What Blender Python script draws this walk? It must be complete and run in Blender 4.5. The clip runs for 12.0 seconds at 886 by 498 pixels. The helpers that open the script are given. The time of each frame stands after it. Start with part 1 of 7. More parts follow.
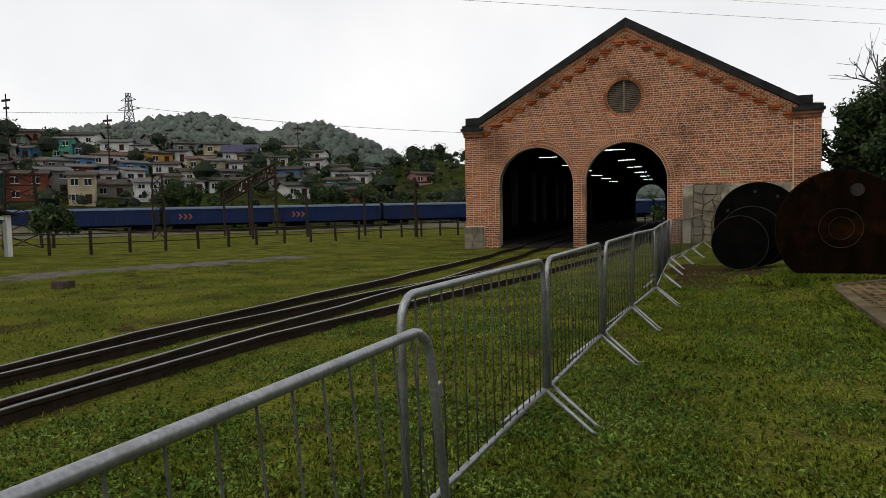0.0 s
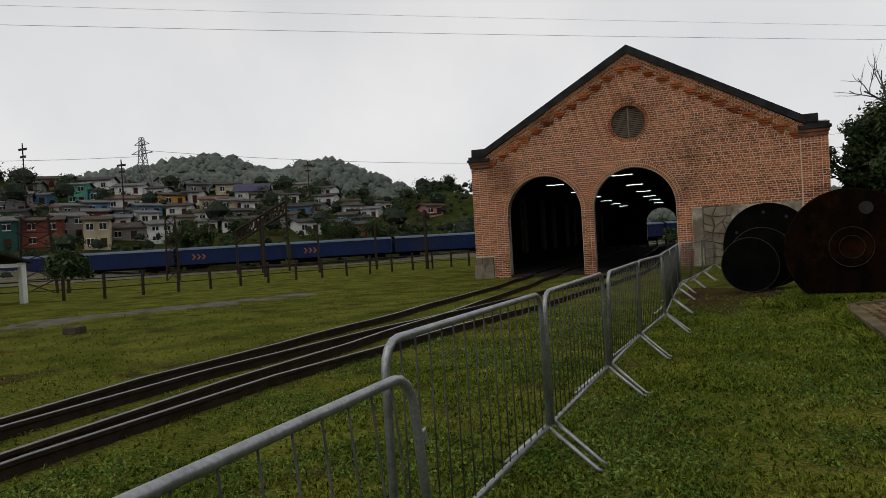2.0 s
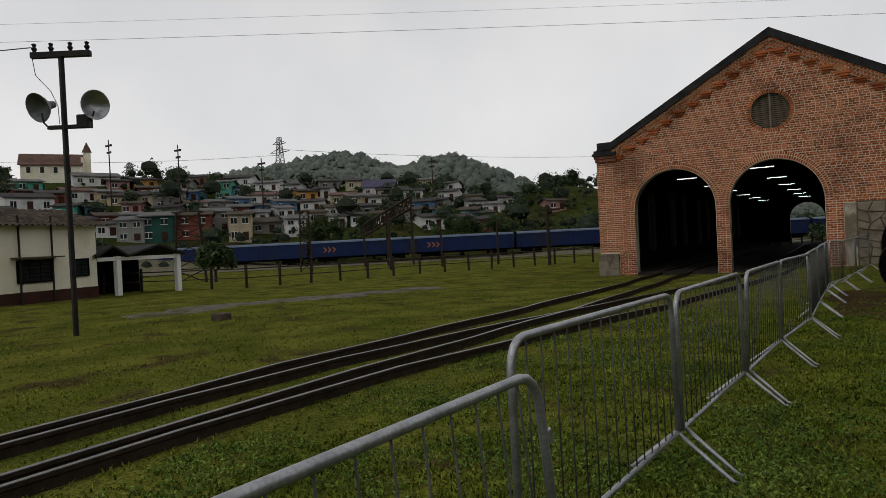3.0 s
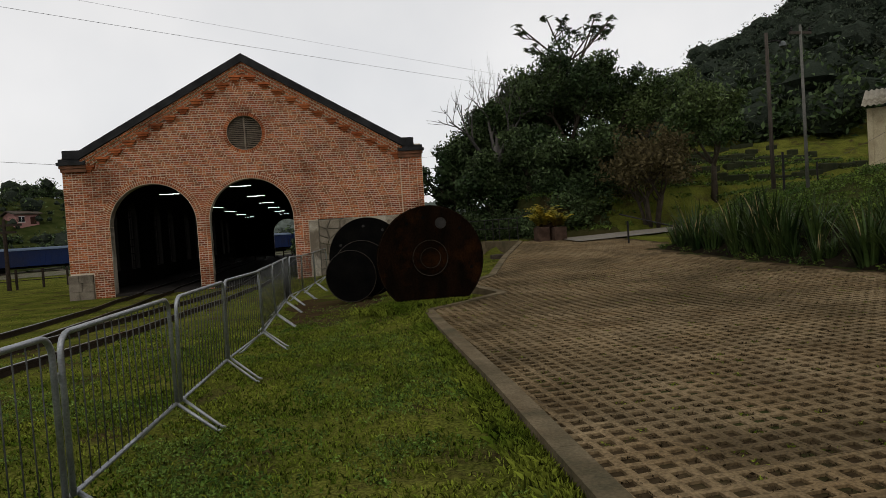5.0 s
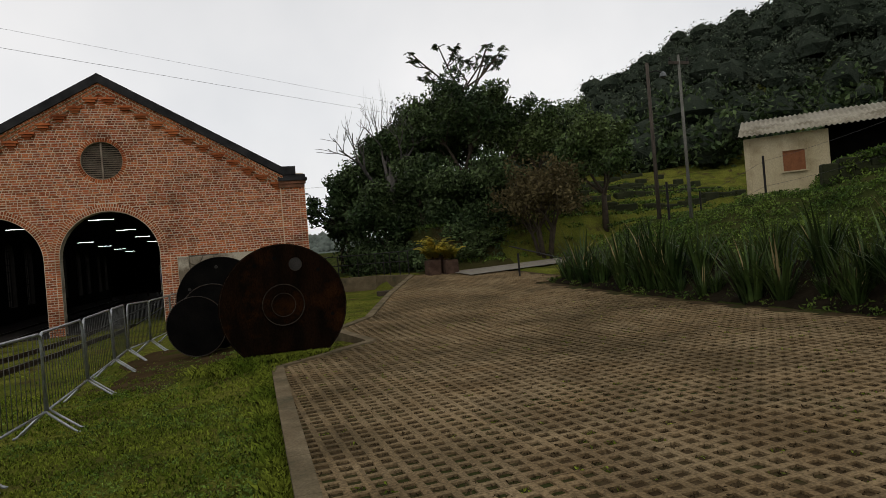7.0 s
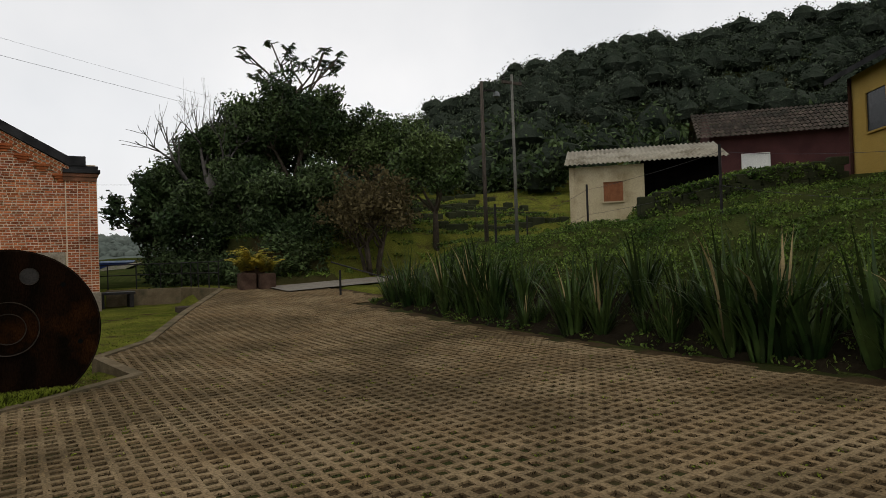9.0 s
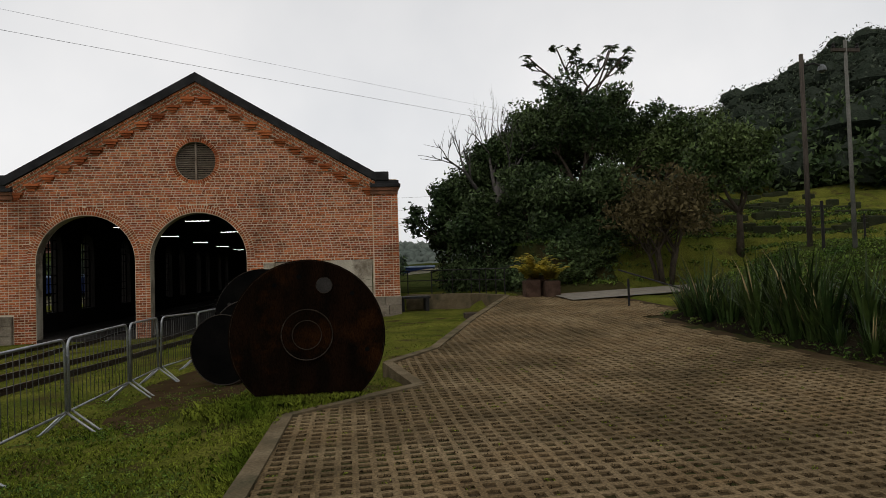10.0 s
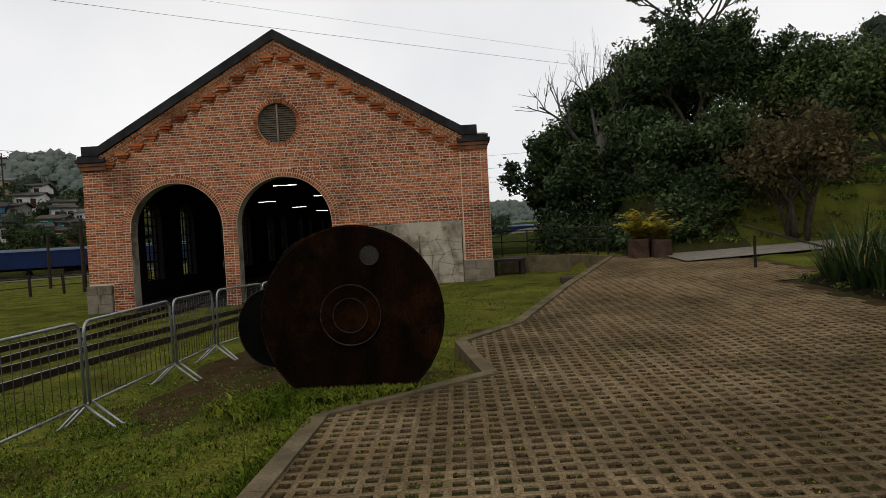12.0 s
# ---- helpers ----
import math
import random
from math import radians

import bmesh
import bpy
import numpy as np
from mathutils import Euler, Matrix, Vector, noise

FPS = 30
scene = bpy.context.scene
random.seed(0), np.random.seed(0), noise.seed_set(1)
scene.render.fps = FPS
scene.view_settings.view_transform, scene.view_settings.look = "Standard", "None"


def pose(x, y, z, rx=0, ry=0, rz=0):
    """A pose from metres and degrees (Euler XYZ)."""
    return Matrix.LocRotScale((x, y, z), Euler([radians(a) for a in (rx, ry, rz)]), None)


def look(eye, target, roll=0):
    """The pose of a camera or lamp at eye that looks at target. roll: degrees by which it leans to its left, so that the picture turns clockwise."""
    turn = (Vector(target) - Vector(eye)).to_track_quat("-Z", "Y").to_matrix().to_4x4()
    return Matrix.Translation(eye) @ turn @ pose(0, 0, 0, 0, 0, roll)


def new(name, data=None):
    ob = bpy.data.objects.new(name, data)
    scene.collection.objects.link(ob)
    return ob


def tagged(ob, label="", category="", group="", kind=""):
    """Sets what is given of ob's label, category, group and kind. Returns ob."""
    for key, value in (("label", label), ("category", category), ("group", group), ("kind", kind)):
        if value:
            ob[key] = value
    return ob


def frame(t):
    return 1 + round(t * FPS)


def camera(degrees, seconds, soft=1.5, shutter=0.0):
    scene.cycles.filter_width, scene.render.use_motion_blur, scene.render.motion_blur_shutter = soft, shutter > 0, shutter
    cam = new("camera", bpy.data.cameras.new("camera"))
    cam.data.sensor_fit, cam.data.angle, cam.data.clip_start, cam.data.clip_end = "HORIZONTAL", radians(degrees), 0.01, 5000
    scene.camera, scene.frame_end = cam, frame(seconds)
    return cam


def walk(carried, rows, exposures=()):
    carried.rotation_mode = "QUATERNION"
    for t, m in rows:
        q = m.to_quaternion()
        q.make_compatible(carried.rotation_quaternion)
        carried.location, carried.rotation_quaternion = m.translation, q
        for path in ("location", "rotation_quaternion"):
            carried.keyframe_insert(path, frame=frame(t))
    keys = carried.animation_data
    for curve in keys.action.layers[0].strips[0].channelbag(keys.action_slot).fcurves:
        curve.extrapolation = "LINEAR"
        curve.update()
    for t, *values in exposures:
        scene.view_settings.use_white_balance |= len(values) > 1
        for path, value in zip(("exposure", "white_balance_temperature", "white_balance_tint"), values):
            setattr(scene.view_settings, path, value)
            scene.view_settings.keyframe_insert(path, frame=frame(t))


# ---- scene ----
cam = camera(68.1, 12.0, soft=0.75)
PATH = [
    (0, (0.977, -0.634, 1.432), (0.301, 1.245, 1.313), -1.2),
    (0.5, (1.011, -0.653, 1.444), (0.411, 1.251, 1.336), -2.4),
    (1, (1.105, -0.652, 1.475), (0.558, 1.27, 1.391), -3.0),
    (1.5, (1.177, -0.654, 1.497), (0.706, 1.289, 1.451), -3.3),
    (2, (1.082, -0.567, 1.471), (0.372, 1.302, 1.447), -3.3),
    (2.5, (1.047, -0.596, 1.487), (-0.05, 1.076, 1.477), -2.8),
    (4.5, (1.394, -0.469, 1.485), (1.26, 1.525, 1.403), -3.6),
    (5, (1.565, -0.06, 1.517), (1.93, 1.905, 1.455), -3.8),
    (5.5, (1.847, 0.159, 1.519), (2.406, 2.079, 1.55), -3.2),
    (6, (2.152, 0.499, 1.532), (2.604, 2.448, 1.55), -5.3),
    (6.5, (2.39, 0.796, 1.595), (2.951, 2.716, 1.605), -5.0),
    (8.5, (3.597, 2.214, 1.716), (4.551, 3.972, 1.721), -0.4),
    (8.8, (3.681, 2.292, 1.722), (4.878, 3.894, 1.736), -1.5),
    (9, (3.734, 2.323, 1.731), (4.819, 4.003, 1.747), -2.0),
    (9.5, (4.003, 2.827, 1.768), (4.577, 4.742, 1.826), -1.6),
    (10, (4.177, 3.285, 1.796), (4.46, 5.264, 1.857), -1.8),
    (10.5, (4.391, 3.685, 1.76), (4.516, 5.681, 1.783), -2.3),
    (11, (4.528, 4.171, 1.8), (4.573, 6.17, 1.763), -2.0),
    (11.5, (4.629, 4.528, 1.821), (4.71, 6.526, 1.781), -3.4),
    (12, (4.815, 4.978, 1.838), (4.77, 6.977, 1.788), -3.1),
]
walk(cam, [(t, look(eye, target, roll)) for t, eye, target, roll in PATH],
     exposures=[(0.0, 0.16, 6800, 10), (0.5, 0.0, 6800, 10), (1.5, -0.05, 6800, 10), (2.5, -0.22, 6800, 10), (4.5, -0.22, 6800, 10), (5.5, 0.08, 6800, 10), (8.5, -0.07, 6800, 10), (9.0, 0.08, 6800, 10), (10.5, -0.07, 6800, 10), (12.0, 0.07, 6800, 10)])

# ---- light: overcast day ----
world = bpy.data.worlds.new("overcast_sky")
scene.world = world
world.use_nodes = True
wn, wl = world.node_tree.nodes, world.node_tree.links
wn.clear()
SUN_EL, SUN_AZ = radians(58), radians(200)
sky = wn.new("ShaderNodeTexSky")
sky.sky_type = 'NISHITA'
sky.sun_disc = False
sky.sun_elevation, sky.sun_rotation = SUN_EL, SUN_AZ
sky.dust_density, sky.air_density = 4.0, 1.0
skygain = wn.new("ShaderNodeVectorMath"); skygain.operation = 'SCALE'; skygain.inputs[3].default_value = 0.10
clouds = wn.new("ShaderNodeTexNoise"); clouds.inputs["Scale"].default_value = 2.2; clouds.inputs["Detail"].default_value = 5
cramp = wn.new("ShaderNodeValToRGB")
cramp.color_ramp.elements[0].position, cramp.color_ramp.elements[1].position = 0.3, 0.7
cramp.color_ramp.elements[0].color = (0.80, 0.83, 0.88, 1)
cramp.color_ramp.elements[1].color = (1.04, 1.05, 1.08, 1)
wmix = wn.new("ShaderNodeMix"); wmix.data_type = 'RGBA'; wmix.inputs[0].default_value = 0.88
bg = wn.new("ShaderNodeBackground"); bg.inputs[1].default_value = 1.0
wout = wn.new("ShaderNodeOutputWorld")
wl.new(sky.outputs[0], skygain.inputs[0])
wl.new(clouds.outputs[0], cramp.inputs[0])
wl.new(skygain.outputs[0], wmix.inputs[6])
wl.new(cramp.outputs[0], wmix.inputs[7])
tc = wn.new("ShaderNodeTexCoord")
sep = wn.new("ShaderNodeSeparateXYZ")
deep = wn.new("ShaderNodeMapRange")
deep.inputs[1].default_value, deep.inputs[2].default_value = 0.2, 1.0
deep.inputs[3].default_value, deep.inputs[4].default_value = 1.0, 0.55
wsc = wn.new("ShaderNodeVectorMath"); wsc.operation = 'SCALE'
wl.new(tc.outputs["Generated"], sep.inputs[0]); wl.new(sep.outputs[2], deep.inputs[0])
wl.new(wmix.outputs[2], wsc.inputs[0]); wl.new(deep.outputs[0], wsc.inputs[3])
wl.new(wsc.outputs[0], bg.inputs[0])
wl.new(bg.outputs[0], wout.inputs[0])
sun = new("sun", bpy.data.lights.new("sun", 'SUN'))
sun.data.energy, sun.data.angle, sun.data.color = 0.5, radians(25), (1.0, 0.97, 0.93)
sun.matrix_world = look((math.sin(SUN_AZ) * 40 * math.cos(SUN_EL), math.cos(SUN_AZ) * 40 * math.cos(SUN_EL), 40 * math.sin(SUN_EL)), (0, 0, 0))
scene.view_settings.exposure = 0.0


# ---- materials ----
def surf(name, c1, c2, scale=4.0, rough=0.8, metal=0.0, bump=0.3, fine=50.0, island=0.0, objrand=0.0, spec=0.15,
         c3=None, scale3=0.6, lo3=0.5, hi3=0.65, dist=0.02, stretch=(1, 1, 1), trans=0.0, grain=0.2):
    """Two colours mixed by noise, a third in large patches, fine grain and relief, tone by piece."""
    m = bpy.data.materials.new(name)
    m.use_nodes = True
    n, l = m.node_tree.nodes, m.node_tree.links
    p = n["Principled BSDF"]
    geo = n.new("ShaderNodeNewGeometry")
    mp = n.new("ShaderNodeMapping"); mp.inputs["Scale"].default_value = stretch
    l.new(geo.outputs["Position"], mp.inputs[0])
    a = n.new("ShaderNodeTexNoise"); a.inputs["Scale"].default_value = scale; a.inputs["Detail"].default_value = 5
    b = n.new("ShaderNodeTexNoise"); b.inputs["Scale"].default_value = fine; b.inputs["Detail"].default_value = 3
    l.new(mp.outputs[0], a.inputs[0]); l.new(mp.outputs[0], b.inputs[0])
    r = n.new("ShaderNodeMapRange"); r.inputs[1].default_value, r.inputs[2].default_value = 0.35, 0.65
    l.new(a.outputs[0], r.inputs[0])
    mx = n.new("ShaderNodeMix"); mx.data_type = 'RGBA'
    mx.inputs[6].default_value, mx.inputs[7].default_value = (*c1, 1), (*c2, 1)
    l.new(r.outputs[0], mx.inputs[0])
    col = mx.outputs[2]
    if c3:
        c = n.new("ShaderNodeTexNoise"); c.inputs["Scale"].default_value = scale3; c.inputs["Detail"].default_value = 6
        c.inputs["Roughness"].default_value = 0.6
        l.new(geo.outputs["Position"], c.inputs[0])
        r3 = n.new("ShaderNodeMapRange"); r3.inputs[1].default_value, r3.inputs[2].default_value = lo3, hi3
        l.new(c.outputs[0], r3.inputs[0])
        m3 = n.new("ShaderNodeMix"); m3.data_type = 'RGBA'; m3.inputs[7].default_value = (*c3, 1)
        l.new(r3.outputs[0], m3.inputs[0]); l.new(col, m3.inputs[6])
        col = m3.outputs[2]
    hsv = n.new("ShaderNodeHueSaturation")
    l.new(col, hsv.inputs["Color"])
    val = n.new("ShaderNodeMapRange"); val.inputs[1].default_value, val.inputs[2].default_value = 0.3, 0.7
    val.inputs[3].default_value, val.inputs[4].default_value = 1 - grain, 1 + grain
    l.new(b.outputs[0], val.inputs[0])
    tone = val.outputs[0]
    for amount, node, out in ((island, geo, "Random Per Island"), (objrand, None, "Random")):
        if amount:
            src = node or n.new("ShaderNodeObjectInfo")
            k = n.new("ShaderNodeMapRange"); k.inputs[3].default_value, k.inputs[4].default_value = 1 - amount, 1 + amount
            l.new(src.outputs[out], k.inputs[0])
            mu = n.new("ShaderNodeMath"); mu.operation = 'MULTIPLY'
            l.new(tone, mu.inputs[0]); l.new(k.outputs[0], mu.inputs[1])
            tone = mu.outputs[0]
    l.new(tone, hsv.inputs["Value"])
    l.new(hsv.outputs[0], p.inputs["Base Color"])
    p.inputs["Roughness"].default_value, p.inputs["Metallic"].default_value = rough, metal
    p.inputs["Specular IOR Level"].default_value = spec
    if bump:
        bp = n.new("ShaderNodeBump"); bp.inputs["Strength"].default_value = bump; bp.inputs["Distance"].default_value = dist
        l.new(b.outputs[0], bp.inputs["Height"]); l.new(bp.outputs[0], p.inputs["Normal"])
    if trans:
        tr = n.new("ShaderNodeBsdfTranslucent"); ms = n.new("ShaderNodeMixShader"); ms.inputs[0].default_value = trans
        l.new(hsv.outputs[0], tr.inputs[0]); l.new(p.outputs[0], ms.inputs[1]); l.new(tr.outputs[0], ms.inputs[2])
        l.new(ms.outputs[0], n["Material Output"].inputs[0])
    return m


def glow(name, c, strength):
    m = bpy.data.materials.new(name)
    m.use_nodes = True
    p = m.node_tree.nodes["Principled BSDF"]
    p.inputs["Base Color"].default_value = (*c, 1)
    p.inputs["Emission Color"].default_value = (*c, 1)
    p.inputs["Emission Strength"].default_value = strength
    return m


LAWN = surf("lawn", (0.066, 0.080, 0.014), (0.135, 0.138, 0.026), 0.8, 0.95, fine=38, bump=0.9, dist=0.05, c3=(0.060, 0.046, 0.020), scale3=1.1, lo3=0.53, hi3=0.66, spec=0.0, grain=0.6)
GRASS = surf("grass_blades", (0.078, 0.120, 0.012), (0.185, 0.215, 0.030), 1.2, 0.7, fine=8, bump=0, island=0.9, spec=0.04, trans=0.2)
CLOVER = surf("clover_leaves", (0.062, 0.115, 0.018), (0.14, 0.20, 0.04), 1.4, 0.6, fine=8, bump=0, island=0.8, spec=0.06, trans=0.15)
SCRUB = surf("hillside_scrub", (0.026, 0.036, 0.010), (0.05, 0.058, 0.018), 0.5, 0.95, fine=20, bump=0.8, dist=0.1, c3=(0.05, 0.038, 0.018), scale3=0.12, lo3=0.55, hi3=0.7, spec=0.0)
WEEDS = surf("weed_leaves", (0.036, 0.072, 0.012), (0.115, 0.165, 0.030), 1.0, 0.6, fine=8, bump=0, island=0.8, spec=0.12, trans=0.2)
BRICK = surf("brick", (0.29, 0.078, 0.030), (0.42, 0.135, 0.050), 1.6, 0.9, fine=40, bump=0.3, island=0.45, objrand=0.0, c3=(0.18, 0.048, 0.02), scale3=0.5, lo3=0.52, hi3=0.7, dist=0.006, spec=0.05)
BRICKP = surf("brick_piece", (0.29, 0.078, 0.030), (0.42, 0.135, 0.050), 1.6, 0.9, fine=40, bump=0.3, objrand=0.45, c3=(0.18, 0.048, 0.02), scale3=0.5, lo3=0.52, hi3=0.7, dist=0.006, spec=0.05)
MORTAR = surf("mortar", (0.60, 0.50, 0.38), (0.70, 0.60, 0.47), 3, 0.95, fine=60, bump=0.3, c3=(0.22, 0.18, 0.13), scale3=0.5, lo3=0.55, hi3=0.75, spec=0.05)
DARKBRICK = surf("dark_brick", (0.12, 0.06, 0.035), (0.22, 0.10, 0.06), 3, 0.9, fine=40, bump=0.3, island=0.3, spec=0.05)
COPING = surf("dark_roof_edge", (0.016, 0.016, 0.017), (0.035, 0.035, 0.036), 2, 0.7, fine=30, bump=0.3, spec=0.05)
STONE = surf("rubble_stone", (0.16, 0.135, 0.10), (0.23, 0.195, 0.15), 2.5, 0.9, fine=25, bump=0.6, objrand=0.15, c3=(0.09, 0.075, 0.055), scale3=1.2)
PLASTER = surf("old_plaster", (0.36, 0.32, 0.25), (0.46, 0.41, 0.33), 1.5, 0.9, fine=30, bump=0.4, c3=(0.16, 0.13, 0.095), scale3=0.9, lo3=0.48, hi3=0.6)
# Brick inside the shed, near black: the gloom is put into its colour.
INNER = surf("shed_inside_shade", (0.012, 0.011, 0.010), (0.02, 0.018, 0.017), 1.0, 0.9, fine=20, spec=0.05)
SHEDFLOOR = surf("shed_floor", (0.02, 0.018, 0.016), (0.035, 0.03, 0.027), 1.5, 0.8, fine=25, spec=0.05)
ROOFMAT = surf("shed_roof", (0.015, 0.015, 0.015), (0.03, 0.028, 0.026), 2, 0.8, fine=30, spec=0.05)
LOUVRE = surf("grey_brown_louvre_wood", (0.16, 0.125, 0.095), (0.22, 0.18, 0.14), 6, 0.8, fine=40)
GALV = surf("galvanised_steel", (0.27, 0.285, 0.30), (0.36, 0.375, 0.39), 9, 0.42, metal=0.75, fine=80, bump=0.08, c3=(0.20, 0.195, 0.18), scale3=5, lo3=0.55, hi3=0.7, spec=0.5)
# Bars darker than their frame: the backlit tone is put into the colour.
BARM = surf("backlit_steel_bar", (0.045, 0.047, 0.042), (0.085, 0.087, 0.08), 9, 0.55, metal=0.2, bump=0)
RUST = surf("rusty_plate_steel", (0.0045, 0.003, 0.002), (0.010, 0.005, 0.0028), 3.0, 0.62, metal=0.0, fine=60, bump=0.5, c3=(0.044, 0.016, 0.005), scale3=1.7, lo3=0.55, hi3=0.9, spec=0.0, grain=0.5, stretch=(1.6, 1.0, 0.55))
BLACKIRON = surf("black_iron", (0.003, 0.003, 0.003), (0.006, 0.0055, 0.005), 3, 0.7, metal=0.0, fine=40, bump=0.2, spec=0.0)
# Lighter steel for added lips; light on the rims put into the colour.
LIPRIM = surf("lit_edge_steel", (0.014, 0.010, 0.007), (0.038, 0.028, 0.02), 9, 0.5, metal=0.3, spec=0.2, grain=0.6)
PALEHOLE = surf("pale_plate_and_sky_hole", (0.022, 0.020, 0.018), (0.034, 0.031, 0.028), 5, 0.6, metal=0.2)
OLDCONC = surf("broken_old_concrete", (0.075, 0.066, 0.052), (0.13, 0.115, 0.09), 3, 0.95, fine=30, bump=0.6, c3=(0.05, 0.052, 0.008), scale3=1.0, lo3=0.5, hi3=0.6)
EARTH = surf("bare_earth", (0.040, 0.026, 0.013), (0.062, 0.042, 0.022), 2.5, 0.95, fine=35, bump=0.7, c3=(0.04, 0.046, 0.01), scale3=1.2, lo3=0.52, hi3=0.62, spec=0.0)
RAILM = surf("rusty_rail", (0.022, 0.015, 0.011), (0.04, 0.026, 0.018), 8, 0.6, metal=0.1, fine=60)
RAILTOP = surf("worn_rail_head", (0.09, 0.09, 0.09), (0.14, 0.135, 0.13), 8, 0.35, metal=0.8, bump=0.05)
SLEEPER = surf("sleeper_wood", (0.05, 0.04, 0.03), (0.09, 0.07, 0.05), 6, 0.9, objrand=0.3, spec=0.05)
BALLAST = surf("ballast_dirt", (0.11, 0.095, 0.07), (0.16, 0.14, 0.11), 5, 0.95, fine=40, bump=0.8, c3=(0.075, 0.085, 0.03), scale3=1.5, lo3=0.45, hi3=0.6)
CONC = surf("kerb_concrete", (0.115, 0.088, 0.052), (0.165, 0.13, 0.08), 3, 0.9, fine=40, bump=0.4, c3=(0.055, 0.052, 0.03), scale3=1.2, lo3=0.5, hi3=0.7, spec=0.05)
PAVE = surf("paver_concrete", (0.152, 0.104, 0.053), (0.200, 0.147, 0.082), 1.3, 0.85, fine=45, bump=0.7, island=0.2, c3=(0.088, 0.064, 0.033), scale3=0.45, lo3=0.45, hi3=0.65, dist=0.01, spec=0.05, grain=0.42)
PAVEP = surf("paver_concrete_piece", (0.152, 0.104, 0.053), (0.200, 0.147, 0.082), 1.3, 0.85, fine=45, bump=0.7, objrand=0.2, c3=(0.088, 0.064, 0.033), scale3=0.45, lo3=0.45, hi3=0.65, dist=0.01, spec=0.05, grain=0.42)
PAVEBED = surf("earth_between_pavers", (0.036, 0.024, 0.012), (0.066, 0.046, 0.024), 2, 0.95, fine=30, bump=0.6, c3=(0.03, 0.034, 0.01), scale3=0.8, lo3=0.5, hi3=0.6, spec=0.05)
LITTER = surf("leaf_litter", (0.03, 0.022, 0.012), (0.085, 0.062, 0.034), 9, 0.95, fine=60, bump=0, island=0.6, spec=0.0)
PALEROAD = surf("pale_cobble_road", (0.165, 0.148, 0.118), (0.22, 0.20, 0.165), 4, 0.9, fine=20, bump=0.5)
BARK = surf("bark", (0.045, 0.036, 0.027), (0.075, 0.06, 0.045), 5, 0.9, fine=30, bump=0.5, spec=0.05)
DEADWOOD = surf("pale_dead_wood", (0.07, 0.065, 0.06), (0.12, 0.11, 0.10), 5, 0.9)
LEAF_D = surf("dark_leaves", (0.026, 0.046, 0.017), (0.066, 0.095, 0.036), 0.5, 0.5, fine=6, bump=0, island=0.75, trans=0.12, spec=0.10)
LEAF_M = surf("mid_leaves", (0.034, 0.060, 0.018), (0.085, 0.118, 0.040), 0.5, 0.5, fine=6, bump=0, island=0.75, trans=0.12, spec=0.10)
# Darker leaf copy: the canopy's shade is put into the colour.
LEAF_U = surf("shaded_undergrowth_leaves", (0.018, 0.031, 0.012), (0.045, 0.064, 0.025), 0.5, 0.6, fine=6, bump=0, island=0.75, trans=0.1, spec=0.04)
LEAF_B = surf("brownish_leaves", (0.075, 0.062, 0.028), (0.11, 0.088, 0.042), 0.6, 0.7, fine=6, bump=0, island=0.4, trans=0.2, spec=0.05)
LEAF_Y = surf("yellow_palm_leaves", (0.36, 0.25, 0.02), (0.20, 0.19, 0.025), 1.5, 0.6, fine=6, bump=0, island=0.3, trans=0.25)
LEAF_F = surf("far_forest_leaves", (0.026, 0.039, 0.023), (0.062, 0.08, 0.05), 0.16, 0.8, fine=3.0, bump=1.0, island=0.6, spec=0.05, c3=(0.066, 0.08, 0.056), scale3=0.06, dist=0.45)
# Far hills: haze put into the leaf colour, paler and greyer.
LEAF_H = surf("haze_painted_hill_leaves", (0.092, 0.112, 0.098), (0.135, 0.155, 0.135), 0.02, 0.9, fine=0.6, bump=0, island=0.08, spec=0.0)
# Crown cores near black: shade between leaves in the colour, lifted for haze.
LEAF_CORE = surf("forest_core_shade", (0.020, 0.027, 0.019), (0.038, 0.047, 0.035), 0.4, 0.9, fine=5, bump=0.6, spec=0.0, dist=0.3)
MOSS = surf("mossy_dark_stone", (0.018, 0.022, 0.010), (0.032, 0.036, 0.016), 2, 0.95, fine=20, bump=0.8)
FLAX = surf("flax_blades", (0.014, 0.032, 0.008), (0.056, 0.086, 0.022), 1.5, 0.42, fine=8, bump=0, island=0.75, spec=0.18, trans=0.1)
FLAXDRY = surf("dry_flax", (0.20, 0.15, 0.07), (0.28, 0.22, 0.11), 2, 0.7, bump=0, island=0.3)
# Bed soil near black: shade below the plants is in the colour.
SOIL = surf("bed_soil", (0.009, 0.007, 0.004), (0.018, 0.014, 0.008), 2, 0.95, fine=20, bump=0.8, spec=0.05)
WOODPOLE = surf("weathered_pole_wood", (0.05, 0.042, 0.034), (0.085, 0.07, 0.058), 5, 0.9, stretch=(6, 6, 0.6))
CONCPOLE = surf("concrete_pole", (0.11, 0.11, 0.095), (0.16, 0.155, 0.14), 4, 0.9)
BLACKPOLE = surf("tarred_pole", (0.012, 0.011, 0.011), (0.024, 0.022, 0.021), 5, 0.6, spec=0.15)
LAMPMETAL = surf("lamp_reflector_metal", (0.30, 0.31, 0.32), (0.42, 0.43, 0.44), 6, 0.35, metal=0.8)
LAMPDARK = surf("dull_grey_reflector", (0.09, 0.10, 0.10), (0.14, 0.15, 0.15), 6, 0.5, metal=0.4)
TRAINBLUE = surf("blue_train_paint", (0.006, 0.017, 0.066), (0.009, 0.022, 0.085), 0.5, 0.6, c3=(0.014, 0.02, 0.05), scale3=0.25)
